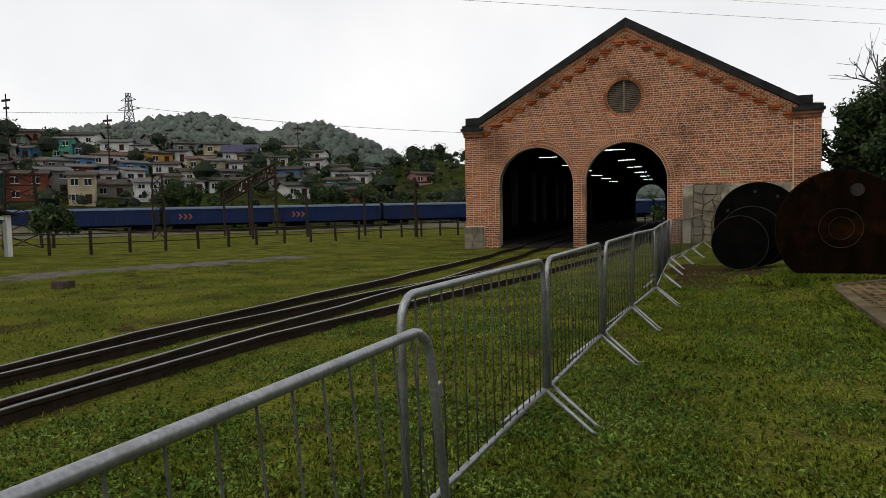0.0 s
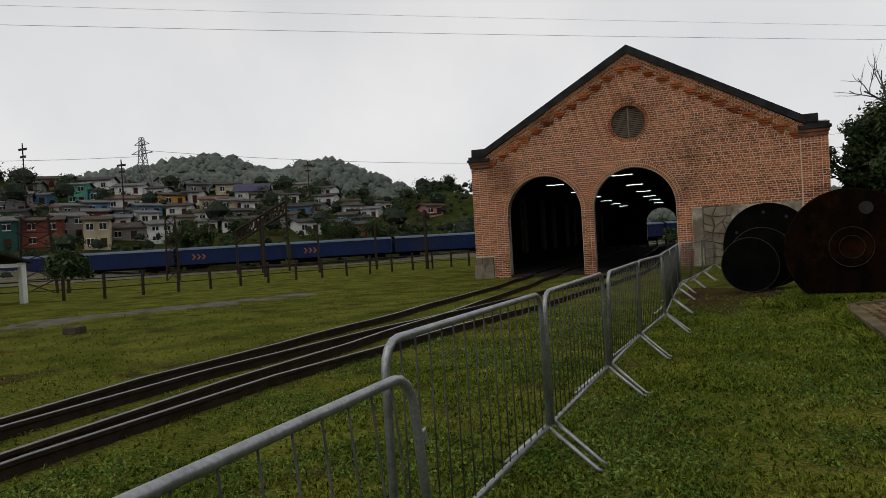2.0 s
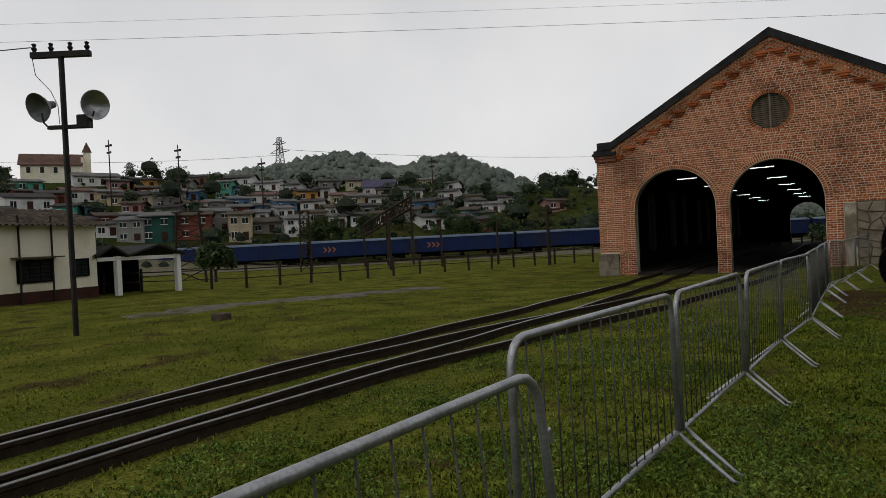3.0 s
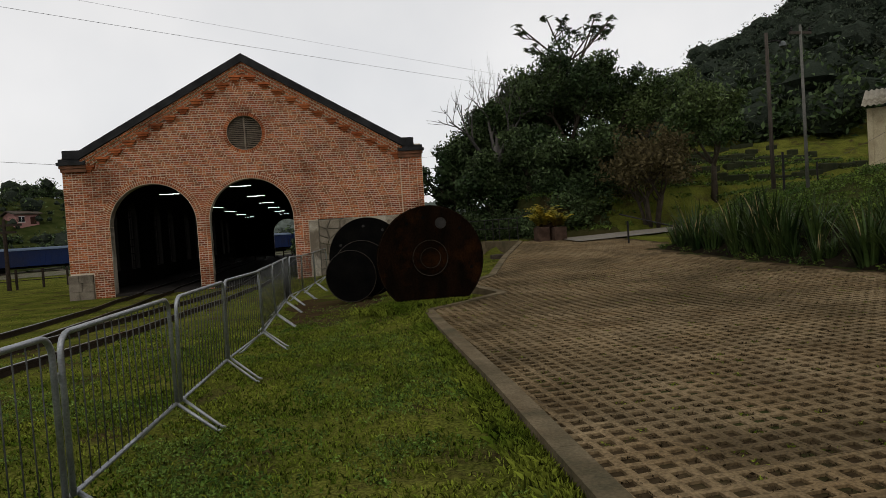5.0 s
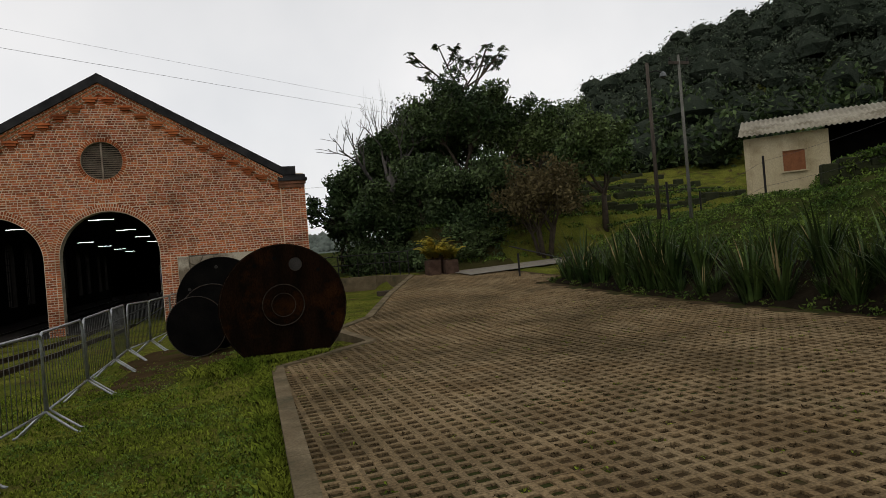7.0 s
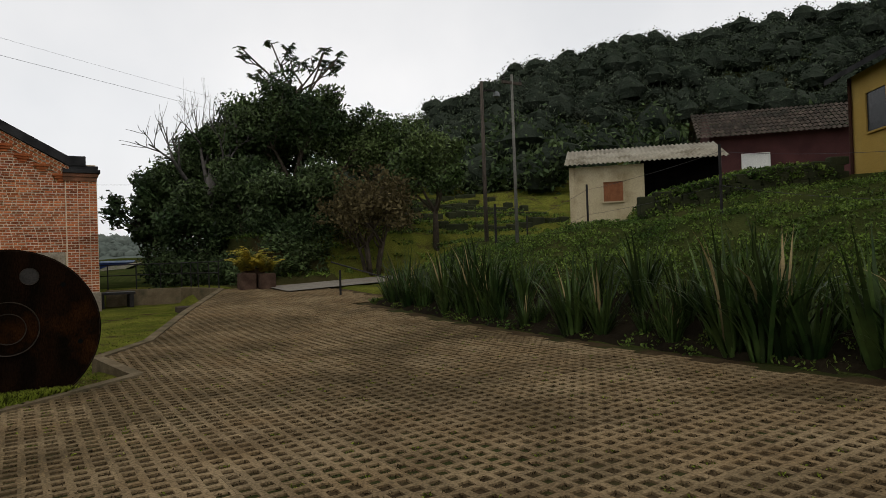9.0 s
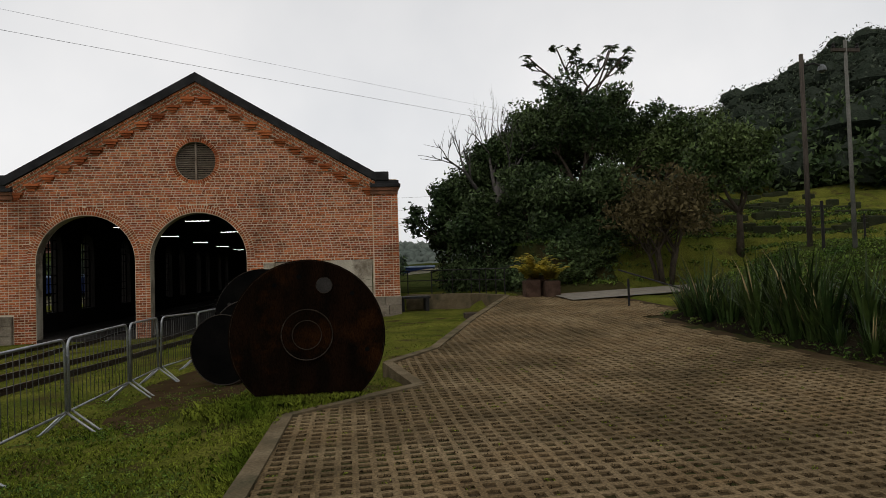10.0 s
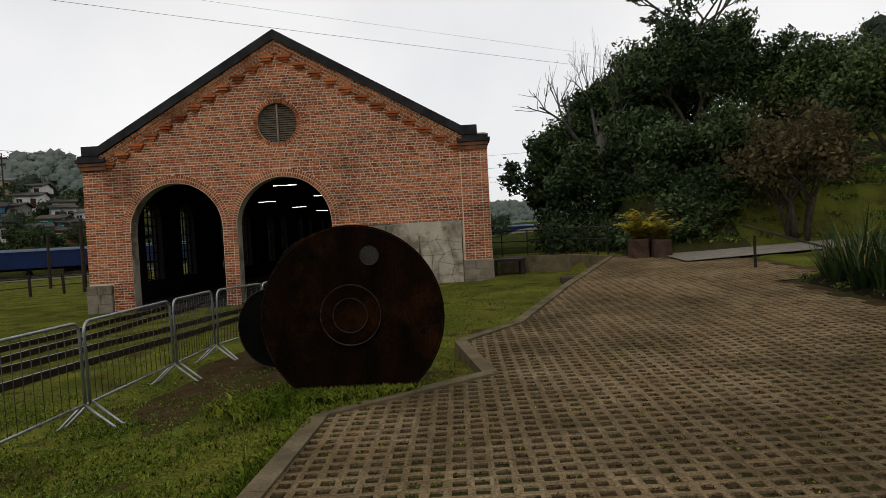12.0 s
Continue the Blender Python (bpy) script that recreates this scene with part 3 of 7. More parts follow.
for i in range(NCX):
    for k in range(NCZ):
        q4 = [corner[i, k], corner[i + 1, k], corner[i + 1, k + 1], corner[i, k + 1]]
        mx, mz = sum(p[0] for p in q4) / 4, sum(p[1] for p in q4) / 4
        bare = mx < 2.55
        if not bare and (mx < 3.5 or mz > 1.75):
            continue
        gap, rise = (0.10, rs.uniform(0.03, 0.05)) if bare else (0.035, rs.uniform(0.012, 0.022))
        lo = [(a + (mx - a) * gap * 0.6, b + (mz - b) * gap * 0.6) for a, b in q4]
        hi = [(a + (mx - a) * gap * 1.6, b + (mz - b) * gap * 1.6) for a, b in q4]
        q = Geo()
        q.add([(a, SY - 0.034, b) for a, b in lo] + [(a, SY - 0.035 - rise, b) for a, b in hi], [(4, 5, 6, 7), (0, 1, 5, 4), (1, 2, 6, 5), (2, 3, 7, 6), (3, 0, 4, 7)])
        part("stone", q, STONE if bare else PLASTER, rub)
part("plaster_coat", Geo().box(2.56, SY - 0.052, 1.75, 4.99, SY - 0.034, 2.23).box(2.56, SY - 0.052, -0.2, 3.5, SY - 0.034, 1.748), PLASTER, rub, "smooth stained grey plaster")
# raking band and corbels
for s in (-1, 1):
    g = Geo()
    for k, (t0, t1, o) in enumerate(((0.30, 0.42, 0.17), (0.42, 0.55, 0.12), (0.55, 0.70, 0.08))):
        q = [(XC + s * 6.2, APEX - PITCH * 6.2 - t1), (XC, APEX - t1), (XC, APEX - t0), (XC + s * 6.2, APEX - PITCH * 6.2 - t0)]
        vs = [(x, y, z) for y in (SY - o, SY + 0.1) for x, z in q]
        fs = [(0, 1, 2, 3), (0, 4, 5, 1), (3, 2, 6, 7)]
        g.add(vs, fs if s < 0 else [f[::-1] for f in fs])
    band = tagged(part("raking_band", g, MORTAR), "raking brick cornice band below the coping", "cornice", kind="structure")
    bk = Geo()
    L = 6.2 * math.hypot(1, PITCH)
    ang = math.atan(PITCH)
    for k, (t, o, hh) in enumerate(((0.36, 0.18, 0.10), (0.485, 0.13, 0.11), (0.625, 0.09, 0.12))):
        n = int(L / 0.125)
        for i in range(n):
            u = (i + 0.5) * L / n
            m = Matrix.Translation((XC + s * u * math.cos(ang), SY, APEX - t - u * math.sin(ang))) @ Matrix.Rotation(s * ang, 4, 'Y')
            bk.box(-0.049, -o - 0.012, -hh * 0.36, 0.049, -o + 0.05, hh * 0.36, m)
    part("band_bricks", bk, BRICK, band)["kind"] = "stuff"
    for i in range(12):
        cx = XC + s * (0.30 + 0.515 * i)
        zt = APEX - PITCH * abs(cx - XC) - 0.66
        cb = thing("corbel", "small stepped brick corbel below the cornice", "corbel", group="gable corbels", kind="structure")
        for k, (hw, o) in enumerate(((0.24, 0.13), (0.17, 0.09), (0.10, 0.05))):
            part("brick", Geo().box(cx - hw, SY - o, zt - 0.085 * (k + 1) + 0.008, cx + hw, SY + 0.05, zt - 0.085 * k), BRICKP, cb)
# louvred round vent
vent = thing("round_vent", "round brown louvred vent in a brick ring", "vent", kind="structure")
vg = Geo()
for k in range(17):
    z = VENT[1] - 0.62 + 0.0775 * k
    hw = math.sqrt(max(0.67 ** 2 - (z - VENT[1]) ** 2, 0.01))
    m = Matrix.Translation((VENT[0], SY + 0.16, z)) @ Matrix.Rotation(radians(35), 4, 'X')
    part("slat", Geo().box(-hw, -0.05, -0.008, hw, 0.05, 0.008, m), LOUVRE, vent)
part("mullion", Geo().box(VENT[0] - 0.03, SY + 0.06, VENT[1] - 0.67, VENT[0] + 0.03, SY + 0.12, VENT[1] + 0.67), LOUVRE, vent)
part("backing", Geo().box(VENT[0] - 0.69, SY + 0.24, VENT[1] - 0.69, VENT[0] + 0.69, SY + 0.26, VENT[1] + 0.69), BLACKIRON, vent)
# fluorescent tubes below the roof
for cx in (-5.3, -1.75):
    for k in range(6):
        y = SY + 3.0 + 7.2 * k + (2.6 if cx < -3 else 0)
        lt = thing("tube_light", "lit white fluorescent tube hung below the shed roof", "ceiling light", pose(cx, y, 4.0), group="tube lights in the shed")
        part("tube", Geo().tube([(-0.45, 0, 0), (0.45, 0, 0)], 0.010, 8), TUBE, lt)
        part("housing", Geo().box(-0.47, -0.03, 0.025, 0.47, 0.03, 0.06), BLACKIRON, lt)
        part("hanger", Geo().tube([(-0.4, 0, 0.06), (-0.4, 0, roof_top(cx - 0.4) - 0.25 - 4.0)], 0.006, 5).tube([(0.4, 0, 0.06), (0.4, 0, roof_top(cx + 0.4) - 0.25 - 4.0)], 0.006, 5), BLACKIRON, lt)



# ---- kerb and paving base ----
def strip_along(pts, w0, w1, z0, z1, g):
    """A kerb stone run: a rectangular section swept along pts on the ground."""
    n = len(pts)
    rows = []
    for i, (x, y) in enumerate(pts):
        d0 = Vector((pts[i][0] - pts[i - 1][0], pts[i][1] - pts[i - 1][1])) if i else None
        d1 = Vector((pts[i + 1][0] - x, pts[i + 1][1] - y)) if i < n - 1 else None
        d = ((d0.normalized() if d0 else Vector((0, 0))) + (d1.normalized() if d1 else Vector((0, 0)))).normalized()
        nn = Vector((d.y, -d.x))
        k = 1.0
        if d0 and d1:
            k = 1 / max(0.5, nn.dot(Vector((d0.normalized().y, -d0.normalized().x))))
        zb = road_z(x, y)
        rows.append([(x + nn.x * w0 * k, y + nn.y * w0 * k, zb + z0), (x + nn.x * w0 * k, y + nn.y * w0 * k, zb + z1), (x + nn.x * w1 * k, y + nn.y * w1 * k, zb + z1), (x + nn.x * w1 * k, y + nn.y * w1 * k, zb + z0)])
    vs = [p for r in rows for p in r]
    fs = []
    for i in range(n - 1):
        for k in range(3):
            fs.append((i * 4 + k, i * 4 + k + 1, (i + 1) * 4 + k + 1, (i + 1) * 4 + k))
    fs += [(0, 1, 2, 3), tuple((n - 1) * 4 + k for k in (3, 2, 1, 0))]
    g.add(vs, fs)


kerb = thing("kerb", "weathered concrete kerb along the paved yard", "kerb", kind="structure")
def kerb_runs():
    for (xa, ya), (xb, yb) in zip(KERB, KERB[1:]):
        L = math.hypot(xb - xa, yb - ya)
        n = max(1, round(L / 1.0))
        for i in range(n):
            f0, f1 = (i + 0.004) / n, (i + 0.996) / n
            q = Geo()
            strip_along([(xa + (xb - xa) * f0, ya + (yb - ya) * f0), (xa + (xb - xa) * f1, ya + (yb - ya) * f1)], -0.09, 0.09, -0.25, 0.025, q)
            part("kerb_stone", q, CONC, kerb)
kerb_runs()
g = Geo()
ys = [-9 + 0.5 * k for k in range(71)]
for ya, yb in zip(ys, ys[1:]):
    xa, xb = kerb_x(ya) + 0.03, kerb_x(yb) + 0.03
    n = 10
    for i in range(n):
        c = []
        for y, x0 in ((ya, xa), (yb, xb)):
            for k in (i, i + 1):
                x = x0 + (BED_X + 0.05 + 1.1 * sm((y - 18.0) / 1.0) - x0) * k / n
                c.append((x, y, road_z(x, y) - 0.022))
        g.add([c[0], c[1], c[3], c[2]], [(0, 1, 2, 3)])
road = tagged(part("pavement", g, PAVEBED, smooth=True), "yard paved with damp brown concrete grid pavers", "pavement", kind="structure")

# ---- railway ----
def track_rail(name, pts, parent):
    """One rail: foot, web and worn head, bent along pts."""
    fine = []
    for (a, b), (c, d) in zip(pts, pts[1:]):
        n = max(2, int(abs(d - b) / 1.0))
        fine += [(a + (c - a) * i / n, b + (d - b) * i / n) for i in range(n)]
    fine.append(pts[-1])
    sec = [(-0.06, -0.03), (-0.06, 0.0), (-0.012, 0.02), (-0.012, 0.10), (-0.034, 0.115), (-0.034, 0.145), (0.034, 0.145), (0.034, 0.115), (0.012, 0.10), (0.012, 0.02), (0.06, 0.0), (0.06, -0.03)]
    g, h = Geo(), Geo()
    n = len(sec)
    for q, s in ((g, sec), (h, [(-0.026, 0.149), (0.026, 0.149)])):
        m = len(s)
        q.v = [(x + a, y, rail_base(x, y) + b) for x, y in fine for a, b in s]
        q.f = [(i * m + k, i * m + k + 1, (i + 1) * m + k + 1, (i + 1) * m + k) for i in range(len(fine) - 1) for k in range(m - 1)]
    r = part(name, g, RAILM, parent)
    part("rail_head", h, RAILTOP, r, "polished worn rail head")


def rail_base(x, y):
    return min(ground_z(x, y), ground_z(x, min(y, SY - 1))) - 0.02 if y < SY else -0.28


TRACK = thing("railway_track", "old rusty railway track sunk into the grass", "railway track", kind="structure")
track_rail("rail", [(-4.9, -30), (-5.1, 3.7), (-5.2, 5.5), (-4.97, 8), (-4.75, 12), (-4.9, 18), (-5.4, 24), (-5.42, 60)], TRACK)
track_rail("rail", [(-3.75, -30), (-3.95, 2.9), (-3.95, 5.5), (-3.75, 8), (-3.6, 12), (-3.8, 18), (-4.25, 24), (-4.25, 60)], TRACK)
track_rail("rail", [(-4.65, -30), (-4.8, 3.5), (-4.65, 6), (-4.2, 8.5), (-3.35, 13), (-2.65, 18), (-1.8, 24), (-1.65, 28), (-1.65, 60)], TRACK)
track_rail("rail", [(-3.5, -30), (-3.7, 2.9), (-3.5, 5.8), (-2.95, 8.5), (-2.05, 13), (-1.4, 18), (-0.65, 24), (-0.5, 28), (-0.5, 60)], TRACK)
for k in range(46):
    y = -6 + 0.72 * k
    xl = -5.5 if y < 14 else -5.5 - 0.03 * (y - 14)
    xr = -3.2 if y < 6 else -3.2 + 0.13 * (y - 6)
    part("sleeper", Geo().box(xl, y - 0.11, rail_base(xl, y) - 0.14, xr, y + 0.11, rail_base(-4, y) + 0.005, c=0.01), SLEEPER, TRACK)


# ---- crowd barriers ----
JOINTS = [(-0.02, -2.95), (0.06, -0.65), (0.09, 1.56), (0.13, 3.80), (0.28, 5.84), (0.43, 7.72), (0.66, 9.78), (0.70, 12.0), (0.76, 14.1), (0.78, 15.6), (1.02, 17.4), (1.34, 19.5), (1.75, 22.4)]


def barrier(length):
    """A steel crowd barrier from x = 0 to length: bent tube frame, bars, hooked feet."""
    e = thing("crowd_barrier", "galvanised steel crowd barrier with thin upright bars", "barrier", group="row of crowd barriers")
    a, b, zt, zb, r = 0.045, length - 0.045, 1.17, 0.28, 0.11
    arc = [(a, 0, zb), (a, 0, zt - r)] + [(a + r - r * math.cos(t), 0, zt - r + r * math.sin(t)) for t in (0.4, 0.8, 1.2)] + [(a + r, 0, zt), (b - r, 0, zt)]
    arc += [(b - r + r * math.sin(t), 0, zt - r + r * math.cos(t)) for t in (0.4, 0.8, 1.2)] + [(b, 0, zt - r), (b, 0, zb)]
    part("tube_frame", Geo().tube(arc, 0.0175, 10), GALV, e, smooth=True)
    part("bottom_rail", Geo().tube([(a, 0, zb), (b, 0, zb)], 0.0155, 10), GALV, e, smooth=True)
    n = 16
    me = Geo().tube([(0, 0, zb), (0, 0, zt)], 0.0040, 6).mesh("bar", True)
    me.materials.append(BARM)
    for k in range(1, n):
        o = part("bar", me, GALV, e)
        o.location.x = a + (b - a) * k / n
    for x in (a + 0.03, b - 0.03):
        for s in (-1, 1):
            part("foot", Geo().tube([(x, s * 0.012, zb), (x + 0.02, s * 0.31, 0.02), (x + 0.02, s * 0.35, 0.006)], 0.015, 8), GALV, e, smooth=True)
    part("hook", Geo().tube([(b, 0, 0.95), (b + 0.05, 0, 0.96), (b + 0.06, 0, 0.91)], 0.008, 6), GALV, e)
    return e


for i, ((xa, ya), (xb, yb)) in enumerate(zip(JOINTS, JOINTS[1:])):
    za, zb2 = ground_z(xa, ya), ground_z(xb, yb)
    if i < 2:
        xa, xb, za, zb2 = xa + 0.05, xb + (0.16 if i == 1 else 0.05), za - 0.06, zb2 - 0.06
    elif i == 2:
        xa, ya, za = xa - 0.11, ya + 0.06, za + 0.02
    L = math.hypot(xb - xa, yb - ya)
    e = barrier(L)
    e.matrix_basis = Matrix.Translation((xa, ya, za)) @ Matrix.Rotation(math.atan2(yb - ya, xb - xa), 4, 'Z') @ Matrix.Rotation(-math.atan2(zb2 - za, L), 4, 'Y') @ Matrix.Rotation(radians(-5.5 if i == 1 else (0.6, -1.2, -0.9, -0.5, 1.4)[i % 5]), 4, 'X')


# ---- cable drums ----
def flange(e, name, cx, cy, cz, r, thick, mat, yaw=0.0, bottom=None, n=96, teeth=0, label=""):
    """An upright round steel plate with a rounded rim, facing -y before yaw; cut flat below."""
    g = Geo()
    ring = []
    for k in range(n):
        t = 2 * math.pi * k / n
        rr = r * (1 - (0.022 if teeth and k % 2 else 0))
        x, z = rr * math.cos(t), rr * math.sin(t)
        if bottom is not None:
            z = max(z, bottom)
        ring.append((x, z))
    q = thick / 2
    vs = []
    for y, sc in ((-q, 0.985), (-q + 0.012, 1.0), (q - 0.012, 1.0), (q, 0.985)):
        vs += [(x * sc, y, z * sc) for x, z in ring]
    fs = [(j * n + k, j * n + (k + 1) % n, (j + 1) * n + (k + 1) % n, (j + 1) * n + k) for j in range(3) for k in range(n)]
    fs += [tuple(range(n - 1, -1, -1)), tuple(3 * n + k for k in range(n))]
    m = Matrix.Translation((cx, cy, cz)) @ Matrix.Rotation(yaw, 4, 'Z')
    g.add([m @ Vector(p) for p in vs], fs)
    return part(name, g, mat, e, label), m


def disc_on(m, x, z, r, y0, y1, n=32):
    g = Geo()
    g.lathe([(0.0, y0), (r * 0.96, y0), (r, y0 + (y1 - y0) * 0.3), (r, y1)], n, m @ Matrix.Translation((x, 0, z)) @ Matrix.Rotation(radians(90), 4, 'X') @ Matrix.Scale(-1, 4, (0, 0, 1)))
    return g


drum = thing("winch_drum", "rusty dark steel winch drum with a huge round flange", "machine")
f1, m1 = flange(drum, "flange", 3.60, 12.25, 0.95, 1.03, 0.05, RUST, yaw=0.0, bottom=-0.90)
part("hub_ring", disc_on(m1, -0.01, 0.03, 0.335, -0.055, 0.0), RUST, drum, "raised rusty hub ring")
part("hub_boss", disc_on(m1, -0.01, 0.03, 0.19, -0.085, -0.05), RUST, drum, "worn hub boss")
part("inspection_plate", disc_on(m1, 0.23, 0.68, 0.105, -0.036, 0.0), PALEHOLE, drum, "pale round inspection plate")
# Holes are thin black discs, their inner shade put into the colour.
for x, z in ((-0.10, 0.80), (-0.42, 0.70), (0.60, 0.56), (0.78, -0.20)):
    part("bolt_hole", disc_on(m1, x, z, 0.032, -0.031, 0.0, 16), BLACKIRON, drum)
part("barrel", Geo().lathe([(0.62, 0), (0.62, 0.75)], 48, m1 @ Matrix.Rotation(radians(-90), 4, 'X')), BLACKIRON, drum)
flange(drum, "flange", 3.60, 13.02, 0.80, 0.86, 0.05, BLACKIRON, bottom=-0.75)
def lip(m, x, z, r, y, t=0.008, n=56):
    """A thin lighter lip round a disc, standing for the light on its edge."""
    g, a = Geo(), m @ Matrix.Translation((x, y, z)) @ Matrix.Rotation(radians(90), 4, 'X')
    g.lathe([(r + t * math.cos(k), t * math.sin(k)) for k in (0, 1.2566, 2.5133, 3.7699, 5.0265, 6.2832)], n, a)
    return g


part("ring_edge", lip(m1, -0.01, 0.03, 0.335, -0.052), LIPRIM, drum, "added lighter lip round the hub ring")
part("ring_edge", lip(m1, -0.01, 0.03, 0.19, -0.083, 0.006), LIPRIM, drum, "added lighter lip round the hub boss")
part("ring_edge", lip(m1, 0.23, 0.68, 0.105, -0.034, 0.005), LIPRIM, drum, "added lighter lip round the inspection plate")
part("rim_edge", lip(m1, 0.0, 0.0, 1.012, -0.022, 0.004, 96), LIPRIM, drum)
for k in range(6):
    t = math.pi * k / 3 + 0.3
    part("hub_bolt", disc_on(m1, -0.01 + 0.265 * math.cos(t), 0.03 + 0.265 * math.sin(t), 0.018, -0.068, -0.05, 6), RUST, drum)
gearY = math.atan2(-0.4, 1.2)
gd = thing("gear_drum", "black iron gear and drum with a large back flange", "machine")
f2, m2 = flange(gd, "back_flange", 2.62, 15.3, 0.98, 0.92, 0.05, BLACKIRON, yaw=gearY, bottom=-0.9)
# Pale discs stand in for sky seen through the flange's holes.
for x, z in ((-0.05, 0.72), (-0.62, 0.30), (0.4, 0.6)):
    part("bolt_hole", disc_on(m2, x, z, 0.035, -0.031, 0.0, 16), PALEHOLE, gd)
for px, py, pz, r, nm in ((2.45, 14.80, 0.72, 0.66, "rim"), (2.17, 14.12, 0.63, 0.56, "gear_wheel")):
    f3, m3 = flange(gd, nm, px, py, pz, r, 0.10, BLACKIRON, yaw=gearY, bottom=-0.62, teeth=1 if nm == "gear_wheel" else 0, n=120)
    part("rim_edge", lip(m3, 0.0, 0.0, r * 0.985, -0.052, 0.009, 96), LIPRIM, gd, "added lighter lip for the lit edge of the rim")
part("rim_edge", lip(m2, 0.0, 0.0, 0.915, -0.026, 0.005, 96), LIPRIM, gd, "added lighter lip for the lit edge of the back flange")
part("barrel", Geo().lathe([(0.40, 0), (0.40, 1.3)], 48, Matrix.Translation((2.14, 14.14, 0.60)) @ Matrix.Rotation(gearY, 4, 'Z') @ Matrix.Rotation(radians(-90), 4, 'X')), BLACKIRON, gd)


# ---- plants ----
def leaf_cloud(g, centres, radii, n, size, rng, flat=0.6):
    """Leaves: small folded quads scattered through balls round the centres."""
    centres, radii = np.array(centres, float), np.array(radii, float)
    k = len(centres)
    if not k:
        return
    idx = np.repeat(np.arange(k), n)
    m = len(idx)
    d = rng.normal(size=(m, 3)); d /= np.linalg.norm(d, axis=1)[:, None]
    rad = radii[idx] * rng.uniform(0.25, 1.0, m) ** 0.6
    c = centres[idx] + d * rad[:, None] * np.array([1, 1, flat])
    a = rng.normal(size=(m, 3)); a /= np.linalg.norm(a, axis=1)[:, None]
    b = np.cross(a, rng.normal(size=(m, 3))); b /= np.linalg.norm(b, axis=1)[:, None]
    s = size * rng.uniform(0.6, 1.3, m)[:, None]
    v = np.stack([c - a * s, c + b * s * 0.45, c + a * s, c - b * s * 0.45], 1).reshape(-1, 3)
    o = len(g.v)
    g.v.extend(map(tuple, v.tolist()))
    q = (np.arange(m) * 4 + o)
    g.f.extend(map(tuple, np.stack([q, q + 1, q + 2, q + 3], 1).tolist()))


def grow(g, p, d, length, r, depth, rnd, tips, spread=0.55, droop=0.0, split=3, n=6):
    """A limb that bends and forks; its ends are added to tips."""
    pts, rs, steps = [Vector(p)], [r], 4
    dd = Vector(d).normalized()
    for i in range(steps):
        dd = (dd + Vector((rnd.gauss(0, 0.13), rnd.gauss(0, 0.13), rnd.gauss(0.03, 0.08) - droop))).normalized()
        pts.append(pts[-1] + dd * length / steps)
        rs.append(r * (1 - 0.42 * (i + 1) / steps))
    g.tube(pts, rs, n if depth > 1 else 5, cap=depth == 0)
    if depth <= 1:
        tips.extend(pts[2:])
    if depth == 0:
        return
    for k in range(split):
        t = rnd.uniform(0, 2 * math.pi) + k * 2 * math.pi / split
        side = dd.orthogonal().normalized()
        side.rotate(Matrix.Rotation(t, 3, dd))
        nd = (dd + side * spread * rnd.uniform(0.7, 1.4)).normalized()
        j = rnd.choice((2, 3, 4))
        grow(g, pts[j], nd, length * rnd.uniform(0.62, 0.85), rs[j] * 0.75, depth - 1, rnd, tips, spread, droop, split, n)


def tree(base, height, trunk_r, crown_r, seed, leafmat, label, leaves=30, leaf=0.22, depth=3, spread=0.6, bark=BARK, stems=1, low=0.3, clump=0.75, name="tree", flat=0.75, split=3):
    rnd, rng = random.Random(seed), np.random.default_rng(seed)
    e = thing(name, label, "tree", Matrix.Translation(base))
    tr, tips = Geo(), []
    for s in range(stems):
        a = 2 * math.pi * s / stems + rnd.random()
        lean = 0.06 if stems == 1 else 0.35
        d = Vector((math.cos(a) * lean, math.sin(a) * lean, 1))
        off = Vector((math.cos(a), math.sin(a), 0)) * (0.25 if stems > 1 else 0)
        tr.tube([off + Vector((0, 0, -0.3)), off + d * height * low * 0.5, off + d * height * low], [trunk_r * 1.35, trunk_r, trunk_r * 0.85], 9)
        for k in range(split + 1):
            b = a + 2 * math.pi * k / (split + 1) + rnd.uniform(-0.4, 0.4)
            dd = Vector((math.cos(b) * spread * 1.1, math.sin(b) * spread * 1.1, rnd.uniform(0.5, 1.3)))
            grow(tr, off + d * height * low * rnd.uniform(0.75, 1.0), dd, height * 0.30, trunk_r * 0.6, depth - 1, rnd, tips, spread)
    # fit the limbs to the wished height and spread
    top = max((p.z for p in tips), default=1)
    wid = max((math.hypot(p.x, p.y) for p in tips), default=1)
    kz, kx = (height - (clump * 0.7 if leaves else 0)) / top, crown_r / wid
    f = lambda p: (p[0] * (1 + (kx - 1) * sm((p[2] - height * low * 0.6) / height)), p[1] * (1 + (kx - 1) * sm((p[2] - height * low * 0.6) / height)), p[2] * kz if p[2] > 0 else p[2])
    tr.v = [f(p) for p in tr.v]
    tips = [f(p) for p in tips]
    part("trunk", tr, bark, e, smooth=True)
    if leaves:
        cg = Geo()
        leaf_cloud(cg, tips, [clump * rnd.uniform(0.6, 1.3) for _ in tips], leaves, leaf, rng, flat)
        part("crown", cg, leafmat, e)
    return e


def gz(x, y):
    return ground_z(x, y)


def spot(az, d, dz=0.0):
    """Ground place at a bearing and distance from where the walk turns to the yard."""
    x, y = 3.68 + math.sin(radians(az)) * d, 2.29 + math.cos(radians(az)) * d
    return Vector((x, y, gz(x, y) + dz))


DARK_T = "dense dark green broadleaf tree behind the yard"
def top_at(el, d, p):
    return 1.72 + math.tan(radians(el)) * d - p.z


